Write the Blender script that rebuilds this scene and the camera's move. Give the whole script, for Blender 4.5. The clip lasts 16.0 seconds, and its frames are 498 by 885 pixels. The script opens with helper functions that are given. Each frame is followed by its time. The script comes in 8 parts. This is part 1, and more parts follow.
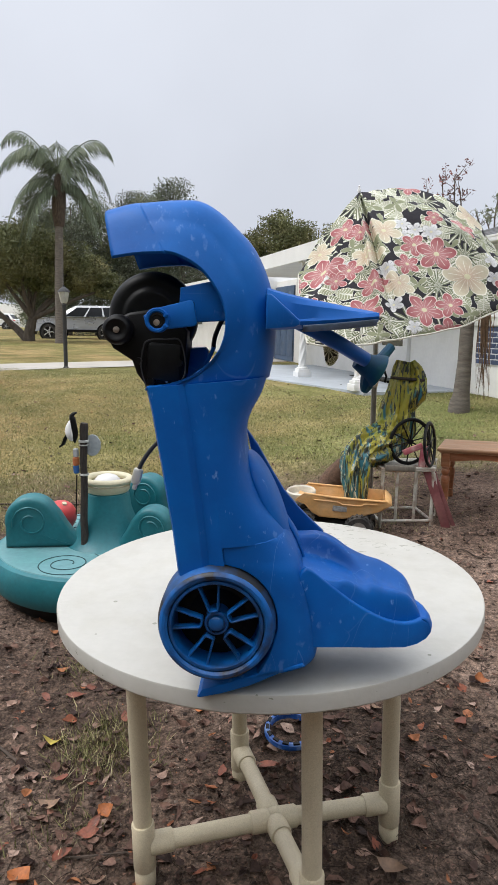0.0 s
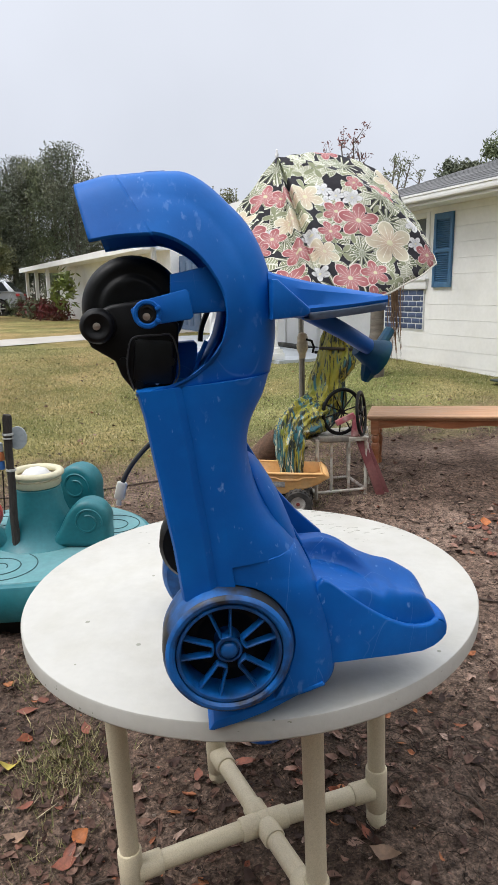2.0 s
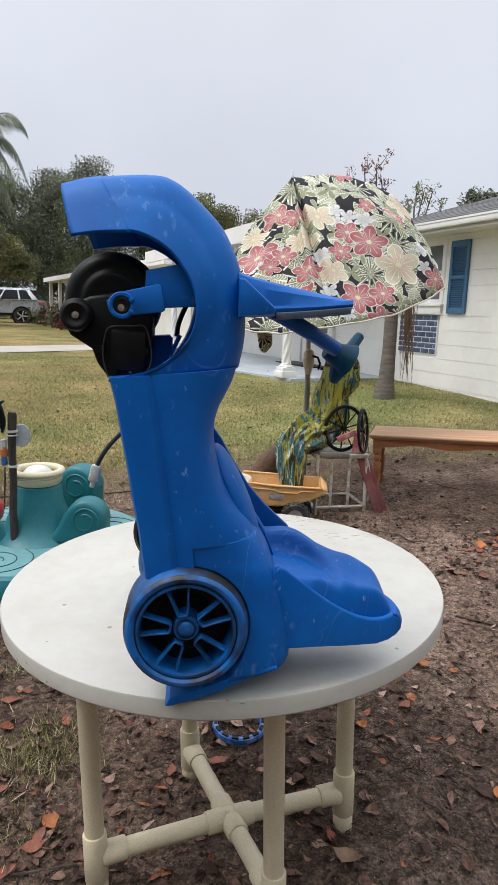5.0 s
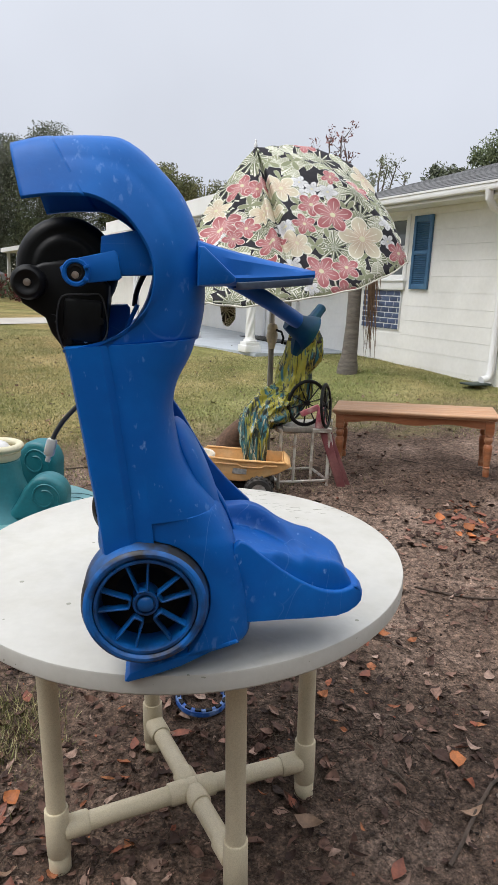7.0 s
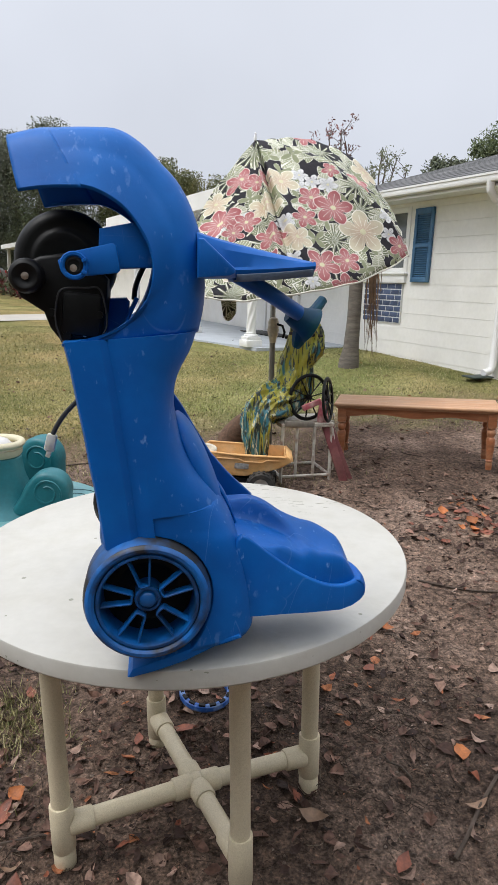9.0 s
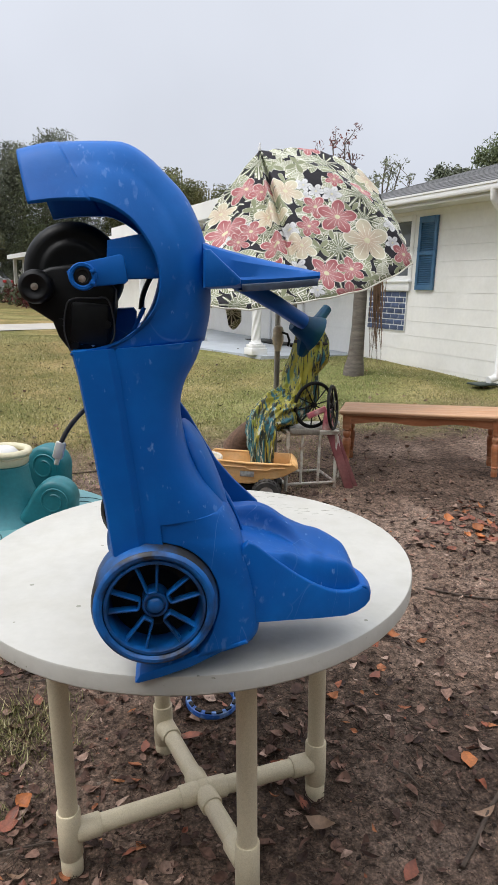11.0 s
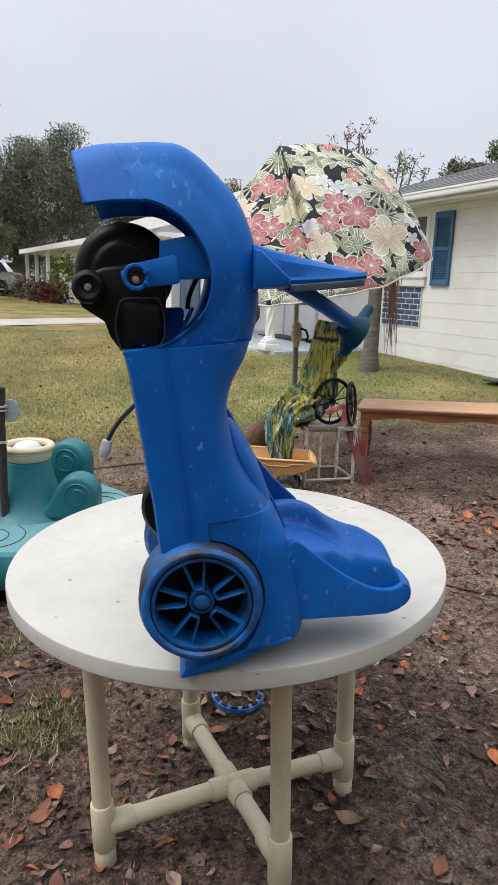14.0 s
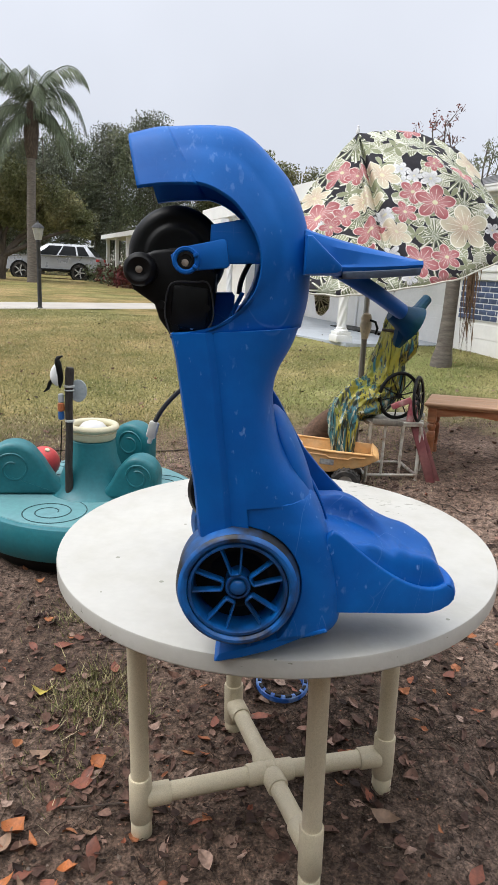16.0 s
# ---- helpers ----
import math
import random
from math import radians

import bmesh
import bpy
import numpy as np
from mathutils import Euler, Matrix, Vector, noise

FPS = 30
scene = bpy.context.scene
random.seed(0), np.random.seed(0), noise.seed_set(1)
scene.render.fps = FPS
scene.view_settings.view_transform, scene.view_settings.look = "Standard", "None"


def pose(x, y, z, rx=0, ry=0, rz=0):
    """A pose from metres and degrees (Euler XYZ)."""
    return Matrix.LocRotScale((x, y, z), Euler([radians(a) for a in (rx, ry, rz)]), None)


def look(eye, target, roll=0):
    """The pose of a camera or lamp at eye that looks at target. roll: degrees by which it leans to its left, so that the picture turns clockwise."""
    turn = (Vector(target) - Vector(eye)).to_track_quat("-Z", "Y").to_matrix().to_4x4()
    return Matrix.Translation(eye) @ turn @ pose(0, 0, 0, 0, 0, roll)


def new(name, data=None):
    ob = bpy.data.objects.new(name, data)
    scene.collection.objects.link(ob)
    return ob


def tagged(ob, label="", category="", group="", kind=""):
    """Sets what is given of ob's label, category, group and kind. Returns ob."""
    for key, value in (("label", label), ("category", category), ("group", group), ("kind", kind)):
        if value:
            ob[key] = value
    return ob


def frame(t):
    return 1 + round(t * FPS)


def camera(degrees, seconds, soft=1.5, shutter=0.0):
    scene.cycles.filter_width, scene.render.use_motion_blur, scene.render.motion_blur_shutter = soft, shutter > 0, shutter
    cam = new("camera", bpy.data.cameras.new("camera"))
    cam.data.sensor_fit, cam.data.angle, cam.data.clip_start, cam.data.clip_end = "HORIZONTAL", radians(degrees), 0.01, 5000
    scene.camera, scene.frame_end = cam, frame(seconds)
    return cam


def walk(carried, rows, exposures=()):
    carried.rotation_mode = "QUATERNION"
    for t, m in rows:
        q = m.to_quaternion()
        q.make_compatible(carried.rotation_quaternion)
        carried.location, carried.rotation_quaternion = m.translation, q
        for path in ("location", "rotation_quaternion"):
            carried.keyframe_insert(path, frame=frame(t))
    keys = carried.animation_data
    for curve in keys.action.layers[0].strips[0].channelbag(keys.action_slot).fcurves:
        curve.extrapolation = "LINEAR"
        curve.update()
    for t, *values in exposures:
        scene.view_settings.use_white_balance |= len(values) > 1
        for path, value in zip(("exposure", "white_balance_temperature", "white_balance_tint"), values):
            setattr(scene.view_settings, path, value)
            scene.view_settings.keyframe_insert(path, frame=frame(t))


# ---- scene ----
cam = camera(41.5, 16.0)
PATH = [
    (0, (0.076, -0.011, 1.414), (0.007, 1.956, 1.061), 1.1),
    (0.5, (0.055, -0.011, 1.411), (-0.001, 1.989, 0.989), 1.8),
    (1, (0.035, 0.083, 1.409), (0.119, 1.926, 0.637), 4.1),
    (1.5, (0.033, 0.178, 1.462), (-0.043, 2.115, 0.972), 1.7),
    (2, (-0.07, 0.123, 1.444), (0.137, 2.062, 1.0), -0.8),
    (2.5, (-0.038, 0.097, 1.421), (0.085, 2.057, 1.041), 4.4),
    (3, (0.01, 0.082, 1.411), (0.103, 2.021, 0.933), 1.3),
    (3.2, (0.009, 0.082, 1.41), (0.132, 2.023, 0.951), 0.9),
    (5.3, (-0.001, 0.045, 1.417), (0.186, 1.998, 1.029), 2.4),
    (5.5, (0.013, 0.043, 1.42), (0.284, 1.983, 1.019), 2.6),
    (6, (0.003, 0.058, 1.413), (0.261, 1.993, 0.976), 3.2),
    (6.5, (0.01, 0.059, 1.411), (0.271, 1.993, 0.971), 2.4),
    (7, (0.007, 0.065, 1.408), (0.282, 1.992, 0.949), 2.5),
    (7.5, (0.008, 0.065, 1.406), (0.274, 1.992, 0.942), 2.3),
    (8, (0.005, 0.068, 1.404), (0.269, 1.996, 0.941), 2.2),
    (8.5, (0.008, 0.074, 1.405), (0.275, 1.997, 0.922), 2.2),
    (9, (0.009, 0.072, 1.404), (0.278, 1.997, 0.93), 2.0),
    (11.5, (0.006, 0.059, 1.407), (0.258, 1.991, 0.957), 1.7),
    (12, (0.002, 0.066, 1.413), (0.288, 1.984, 0.924), 1.5),
    (12.5, (-0.031, 0.057, 1.418), (0.226, 1.998, 1.012), 0.9),
    (13, (-0.025, 0.058, 1.415), (0.226, 1.991, 0.969), 1.3),
    (13.5, (-0.03, 0.06, 1.411), (0.211, 1.99, 0.943), 1.6),
    (14, (-0.053, 0.059, 1.412), (0.172, 1.991, 0.946), 1.8),
    (14.5, (-0.052, 0.066, 1.41), (0.173, 1.991, 0.918), 2.2),
    (15, (-0.058, 0.067, 1.407), (0.156, 1.994, 0.916), 2.1),
    (15.5, (-0.056, 0.072, 1.405), (0.123, 1.99, 0.867), 2.6),
    (16, (-0.014, 0.061, 1.408), (0.006, 1.996, 0.904), 3.2),
]
EXPOSURES = [(0, -0.06), (0.8, 0.0), (1.5, 0.27), (2.0, 0.03), (3.0, -0.05), (5.5, -0.05), (12.0, -0.04), (15.0, 0.0), (16.0, 0.07)]
walk(cam, [(t, look(eye, target, roll)) for t, eye, target, roll in PATH], EXPOSURES)

# ---- world and light ----
SUN_EL, SUN_AZ = 50.0, 248.0
world = bpy.data.worlds.new("overcast_sky")
scene.world = world
world.use_nodes = True
wn, wl = world.node_tree.nodes, world.node_tree.links
wn.clear()
w_out, w_bg = wn.new("ShaderNodeOutputWorld"), wn.new("ShaderNodeBackground")
w_sky, w_hsv, w_mix = wn.new("ShaderNodeTexSky"), wn.new("ShaderNodeHueSaturation"), wn.new("ShaderNodeMix")
w_sky.sky_type, w_sky.sun_disc = "NISHITA", False
w_sky.sun_elevation, w_sky.sun_rotation = radians(SUN_EL), radians(SUN_AZ)
w_sky.air_density, w_sky.dust_density, w_sky.ozone_density = 1.0, 4.0, 1.0
w_hsv.inputs["Saturation"].default_value, w_hsv.inputs["Value"].default_value = 0.3, 1.0
w_tc, w_sep, w_ramp = wn.new("ShaderNodeTexCoord"), wn.new("ShaderNodeSeparateXYZ"), wn.new("ShaderNodeValToRGB")
w_noise, w_cl = wn.new("ShaderNodeTexNoise"), wn.new("ShaderNodeMix")
w_noise.inputs["Scale"].default_value, w_noise.inputs["Detail"].default_value = 2.2, 4.0
sky_el = w_ramp.color_ramp.elements
sky_el.new(0.42)
for e_, (q_, c_) in zip(sky_el, ((0.0, (6.5, 6.9, 7.9)), (0.42, (8.1, 8.5, 9.45)), (1.0, (23.6, 24.4, 26.0)))):
    e_.position, e_.color = q_, (*c_, 1)
w_cl.data_type, w_cl.blend_type = "RGBA", "MULTIPLY"
w_cr = wn.new("ShaderNodeMapRange")
w_cr.inputs["From Min"].default_value, w_cr.inputs["From Max"].default_value = 0.3, 0.7
w_cr.inputs["To Min"].default_value, w_cr.inputs["To Max"].default_value = 0.94, 1.05
w_mix.data_type = "RGBA"
w_mix.inputs["Factor"].default_value = 0.8
wl.new(w_sky.outputs[0], w_hsv.inputs["Color"])
wl.new(w_tc.outputs["Generated"], w_sep.inputs[0])
wl.new(w_sep.outputs[2], w_ramp.inputs[0])
wl.new(w_tc.outputs["Generated"], w_noise.inputs["Vector"])
wl.new(w_noise.outputs[0], w_cr.inputs["Value"])
wl.new(w_hsv.outputs[0], w_mix.inputs["A"])
wl.new(w_ramp.outputs[0], w_mix.inputs["B"])
w_cl.inputs["Factor"].default_value = 1.0
wl.new(w_mix.outputs["Result"], w_cl.inputs["A"])
wl.new(w_cr.outputs[0], w_cl.inputs["B"])
wl.new(w_cl.outputs["Result"], w_bg.inputs[0])
wl.new(w_bg.outputs[0], w_out.inputs[0])
w_bg.inputs[1].default_value = 0.112

sun = new("sun", bpy.data.lights.new("sun", "SUN"))
sun.data.energy, sun.data.angle, sun.data.color = 1.8, radians(28), (1.0, 0.98, 0.95)
sun.matrix_world = look((0, 0, 26), (15, 3, 0))

# ---- mesh helpers ----
ROOT, FIT = {}, {}


def thing(name, m=None, label="", category="", group="", kind=""):
    ob = new(name)
    ob.empty_display_size = 0.1
    ob.matrix_world = m if m is not None else Matrix()
    ROOT[ob] = ob.matrix_world.copy()
    return tagged(ob, label, category, group, kind)


def mesh_of(name, bm, mats, sharp=35):
    me = bpy.data.meshes.new(name)
    bmesh.ops.recalc_face_normals(bm, faces=bm.faces[:])
    bm.to_mesh(me)
    bm.free()
    for m in mats if isinstance(mats, (list, tuple)) else [mats]:
        me.materials.append(m)
    me.polygons.foreach_set("use_smooth", [True] * len(me.polygons))
    me.set_sharp_from_angle(angle=radians(sharp))
    return me


def part(name, bm, mats, parent, label="", local=True, sharp=35):
    """One mesh object under a thing or part; world-space meshes are moved into the thing's frame."""
    m = ROOT[parent]
    fit = FIT.get(parent)
    if fit is not None:
        bm.transform(fit)
    if not local:
        bm.transform(m.inverted())
    ob = new(name, mesh_of(name, bm, mats, sharp))
    ob.parent = parent
    ROOT[ob] = m
    if fit is not None:
        FIT[ob] = fit
    return tagged(ob, label)


def single(name, bm, mats, label="", category="", group="", kind="", sharp=35, m=None):
    """A thing that is one mesh."""
    ob = new(name, mesh_of(name, bm, mats, sharp))
    if m is not None:
        ob.matrix_world = m
    ROOT[ob] = ob.matrix_world.copy()
    return tagged(ob, label, category, group, kind)


def box(bm, c, s, rot=None, bev=0.0, seg=2):
    m = Matrix.Translation(c) @ (rot.to_4x4() if rot is not None else Matrix()) @ Matrix.Diagonal((*s, 1))
    vs = bmesh.ops.create_cube(bm, size=1, matrix=m)["verts"]
    if bev:
        es = list({e for v in vs for e in v.link_edges})
        bmesh.ops.bevel(bm, geom=es, offset=bev, segments=seg, affect="EDGES", profile=0.5)


def grid(bm, rows, close_u=False, close_v=False, mat=0):
    vs = [[bm.verts.new(p) for p in r] for r in rows]
    n, k = len(vs), len(vs[0])
    fs = []
    for i in range(n if close_u else n - 1):
        for j in range(k if close_v else k - 1):
            a, b, c, d = vs[i][j], vs[(i + 1) % n][j], vs[(i + 1) % n][(j + 1) % k], vs[i][(j + 1) % k]
            f = bm.faces.new((a, b, c, d))
            f.material_index = mat
            fs.append(f)
    return vs, fs


def tube(bm, pts, r, n=10, caps=True, mat=0, flat=1.0):
    pts = [Vector(p) for p in pts]
    rs = r if isinstance(r, (list, tuple)) else [r] * len(pts)
    t0 = (pts[1] - pts[0]).normalized()
    side = t0.orthogonal().normalized()
    rows = []
    for i, p in enumerate(pts):
        t = (pts[min(i + 1, len(pts) - 1)] - pts[max(i - 1, 0)]).normalized()
        side = (side - t * side.dot(t)).normalized()
        up = t.cross(side)
        rows.append([p + rs[i] * (side * math.cos(2 * math.pi * j / n) + up * flat * math.sin(2 * math.pi * j / n)) for j in range(n)])
    vs, _ = grid(bm, rows, close_v=True, mat=mat)
    if caps:
        for ring in (vs[0][::-1], vs[-1]):
            f = bm.faces.new(ring)
            f.material_index = mat
    return vs


def lathe(bm, prof, m=None, n=32, mat=0, caps=True):
    """prof: (radius, height) pairs about the local z axis."""
    m = m if m is not None else Matrix()
    rows = [[m @ Vector((r * math.cos(2 * math.pi * j / n), r * math.sin(2 * math.pi * j / n), z)) for j in range(n)] for r, z in prof]
    vs, _ = grid(bm, rows, close_v=True, mat=mat)
    if caps:
        for ring in (vs[0][::-1], vs[-1]):
            f = bm.faces.new(ring)
            f.material_index = mat
    return vs


def spline(pts, n):
    """n points along a smooth curve through the given ones."""
    P = [np.array(p, float) for p in pts]
    P = [2 * P[0] - P[1]] + P + [2 * P[-1] - P[-2]]
    ln = [np.linalg.norm(P[i + 1] - P[i]) for i in range(1, len(P) - 2)]
    total, out = sum(ln), []
    for k in range(n):
        s, i = total * k / (n - 1), 0
        while i < len(ln) - 1 and s > ln[i]:
            s -= ln[i]
            i += 1
        t = min(1.0, s / max(ln[i], 1e-9))
        a, b, c, d = P[i], P[i + 1], P[i + 2], P[i + 3]
        out.append(0.5 * (2 * b + (c - a) * t + (2 * a - 5 * b + 4 * c - d) * t * t + (3 * b - a - 3 * c + d) * t ** 3))
    return out


def prism(bm, poly, y0, y1, bev=0.0, seg=2, mat=0):
    """Extrudes an outline in x, z from y0 to y1."""
    a = [bm.verts.new((x, y0, z)) for x, z in poly]
    b = [bm.verts.new((x, y1, z)) for x, z in poly]
    n = len(poly)
    fs = [bm.faces.new(a), bm.faces.new(b[::-1])]
    rim = [bm.faces.new((a[i], b[i], b[(i + 1) % n], a[(i + 1) % n])) for i in range(n)]
    for f in fs + rim:
        f.material_index = mat
    if bev:
        es = list({e for f in fs for e in f.edges})
        bmesh.ops.recalc_face_normals(bm, faces=fs + rim)
        bmesh.ops.bevel(bm, geom=es, offset=bev, segments=seg, affect="EDGES", profile=0.5)


def turn(axis, degrees):
    return Matrix.Rotation(radians(degrees), 4, axis)


# ---- materials ----
def mat(name, base, rough=0.6, metal=0.0, var=0.15, scale=8.0, fine=60.0, bump=0.1, bump_scale=80.0, spec=0.5, tint=None, tint_amount=0.0,
        tint_scale=3.0, coat=0.0, sub=0.0, island=0.0, obj_random=0.0, stretch=(1, 1, 1), space="Object", rough_var=0.1):
    """A surface with two scales of variation in tone, patches of a second colour and fine relief."""
    m = bpy.data.materials.new(name)
    m.use_nodes = True
    nd, ln = m.node_tree.nodes, m.node_tree.links
    b = nd["Principled BSDF"]
    tc, mp = nd.new("ShaderNodeTexCoord"), nd.new("ShaderNodeMapping")
    mp.inputs["Scale"].default_value = stretch
    ln.new(tc.outputs[space], mp.inputs[0])

    def noise_node(sc, detail=4.0):
        n = nd.new("ShaderNodeTexNoise")
        n.inputs["Scale"].default_value, n.inputs["Detail"].default_value = sc, detail
        ln.new(mp.outputs[0], n.inputs["Vector"])
        return n.outputs[0]

    def remap(v, a, c, lo=0.3, hi=0.7):
        r = nd.new("ShaderNodeMapRange")
        r.inputs["From Min"].default_value, r.inputs["From Max"].default_value = lo, hi
        r.inputs["To Min"].default_value, r.inputs["To Max"].default_value = a, c
        ln.new(v, r.inputs["Value"])
        return r.outputs[0]

    def mixc(fac, a, c, mode="MIX"):
        x = nd.new("ShaderNodeMix")
        x.data_type, x.blend_type = "RGBA", mode
        for sock, v in ((x.inputs["Factor"], fac), (x.inputs["A"], a), (x.inputs["B"], c)):
            if isinstance(v, (int, float)):
                sock.default_value = v
            elif isinstance(v, tuple):
                sock.default_value = (*v, 1)
            else:
                ln.new(v, sock)
        return x.outputs["Result"]

    col = base
    if tint is not None:
        col = mixc(remap(noise_node(tint_scale, 6.0), 0.0, tint_amount, 0.45, 0.65), base, tint)
    big, small = remap(noise_node(scale), 1 - var, 1 + var), remap(noise_node(fine), 1 - var * 0.6, 1 + var * 0.6)
    col = mixc(1.0, mixc(1.0, col, big, "MULTIPLY"), small, "MULTIPLY")
    if island:
        g = nd.new("ShaderNodeNewGeometry")
        col = mixc(1.0, col, remap(g.outputs["Random Per Island"], 1 - island, 1 + island, 0, 1), "MULTIPLY")
    if obj_random:
        g = nd.new("ShaderNodeObjectInfo")
        col = mixc(1.0, col, remap(g.outputs["Random"], 1 - obj_random, 1 + obj_random, 0, 1), "MULTIPLY")
    ln.new(col, b.inputs["Base Color"])
    b.inputs["Metallic"].default_value, b.inputs["Specular IOR Level"].default_value = metal, spec
    ln.new(remap(noise_node(scale * 1.7), max(0.02, rough - rough_var), min(1.0, rough + rough_var)), b.inputs["Roughness"])
    b.inputs["Coat Weight"].default_value = coat
    if sub:
        b.inputs["Subsurface Weight"].default_value = sub
        b.inputs["Subsurface Radius"].default_value = (0.02, 0.02, 0.01)
    if bump:
        bp = nd.new("ShaderNodeBump")
        bp.inputs["Strength"].default_value, bp.inputs["Distance"].default_value = bump, 0.004
        ln.new(noise_node(bump_scale, 5.0), bp.inputs["Height"])
        ln.new(bp.outputs[0], b.inputs["Normal"])
    return m


BLUE = mat("blue_plastic", (0.0004, 0.094, 0.385), 0.48, spec=0.25, var=0.08, scale=5, fine=30, bump=0.05, bump_scale=140, tint=(0.0008, 0.130, 0.48), tint_amount=0.7, tint_scale=7.0, rough_var=0.10)
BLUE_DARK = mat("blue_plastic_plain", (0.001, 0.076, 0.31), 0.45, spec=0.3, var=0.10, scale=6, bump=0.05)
GREY_BIT = mat("bare_zinc", (0.5, 0.5, 0.5), 0.4, 0.8, var=0.1)
TYRE_BLUE = mat("blue_overspray", (0.002, 0.105, 0.37), 0.42, spec=0.5, var=0.2, scale=14, bump=0.25, bump_scale=50, tint=(0.010, 0.012, 0.018), tint_amount=1.0, tint_scale=17)
BLACK = mat("black_plastic", (0.0045, 0.0045, 0.005), 0.45, var=0.25, scale=12, bump=0.12, spec=0.22, tint=(0.012, 0.014, 0.014), tint_amount=0.4, tint_scale=15)
RUBBER = mat("scuffed_tyre_plastic", (0.012, 0.013, 0.014), 0.55, var=0.35, scale=10, bump=0.4, bump_scale=40, tint=(0.002, 0.11, 0.38), tint_amount=1.0, tint_scale=8.0)
RIM_BLUE = mat("dull_blue_rim", (0.002, 0.088, 0.31), 0.36, var=0.2, scale=18, bump=0.2, bump_scale=60, tint=(0.006, 0.012, 0.025), tint_amount=0.8, tint_scale=16)
WHITE_TOP = mat("white_painted_wood", (0.49, 0.475, 0.435), 0.5, var=0.05, scale=3, fine=40, bump=0.2, bump_scale=70, tint=(0.42, 0.40, 0.345), tint_amount=0.4, tint_scale=11)


def chipped(m, chip=(0.25, 0.25, 0.20)):
    """Adds dark pinholes and a band of flaked paint towards the far rim."""
    nd, ln = m.node_tree.nodes, m.node_tree.links
    b = nd["Principled BSDF"]
    src = b.inputs["Base Color"].links[0].from_socket
    tc, vo, sc = nd.new("ShaderNodeTexCoord"), nd.new("ShaderNodeTexVoronoi"), nd.new("ShaderNodeSeparateColor")
    vo.voronoi_dimensions = "2D"
    vo.inputs["Scale"].default_value = 9
    ln.new(tc.outputs["Object"], vo.inputs["Vector"])
    ln.new(vo.outputs["Color"], sc.inputs[0])

    def mth(op, a, c):
        x = nd.new("ShaderNodeMath")
        x.operation = op
        for s, v in zip(x.inputs, (a, c)):
            if isinstance(v, (int, float)):
                s.default_value = v
            else:
                ln.new(v, s)
        return x.outputs[0]

    dots = mth("MULTIPLY", mth("LESS_THAN", vo.outputs["Distance"], mth("MULTIPLY", sc.outputs[1], 0.05)), mth("GREATER_THAN", sc.outputs[0], 0.70))
    sp, n1, n2 = nd.new("ShaderNodeSeparateXYZ"), nd.new("ShaderNodeTexNoise"), nd.new("ShaderNodeTexNoise")
    ln.new(tc.outputs["Object"], sp.inputs[0])
    for n_, s_, d_ in ((n1, 85.0, 3.0), (n2, 7.0, 3.0)):
        n_.inputs["Scale"].default_value, n_.inputs["Detail"].default_value = s_, d_
        mp_ = nd.new("ShaderNodeMapping")
        mp_.inputs["Scale"].default_value, mp_.inputs["Rotation"].default_value = (0.45, 1.3, 1.0), (0, 0, 0.5)
        ln.new(tc.outputs["Object"], mp_.inputs[0])
        ln.new(mp_.outputs[0], n_.inputs["Vector"])
    far = mth("MULTIPLY", mth("GREATER_THAN", mth("ADD", sp.outputs[1], mth("MULTIPLY", sp.outputs[0], 0.35)), 0.28), mth("GREATER_THAN", n2.outputs[0], 0.47))
    flakes = mth("MULTIPLY", far, mth("GREATER_THAN", n1.outputs[0], 0.61))
    dots = mth("MULTIPLY", dots, mth("GREATER_THAN", sp.outputs[2], -0.002))
    side = mth("MULTIPLY", mth("LESS_THAN", sp.outputs[2], -0.003), mth("GREATER_THAN", n1.outputs[0], 0.70))
    mx = nd.new("ShaderNodeMix")
    mx.data_type = "RGBA"
    ln.new(mth("MAXIMUM", mth("MAXIMUM", dots, flakes), side), mx.inputs["Factor"])
    ln.new(src, mx.inputs["A"])
    mx.inputs["B"].default_value = (*chip, 1)
    ln.new(mx.outputs["Result"], b.inputs["Base Color"])


chipped(WHITE_TOP)


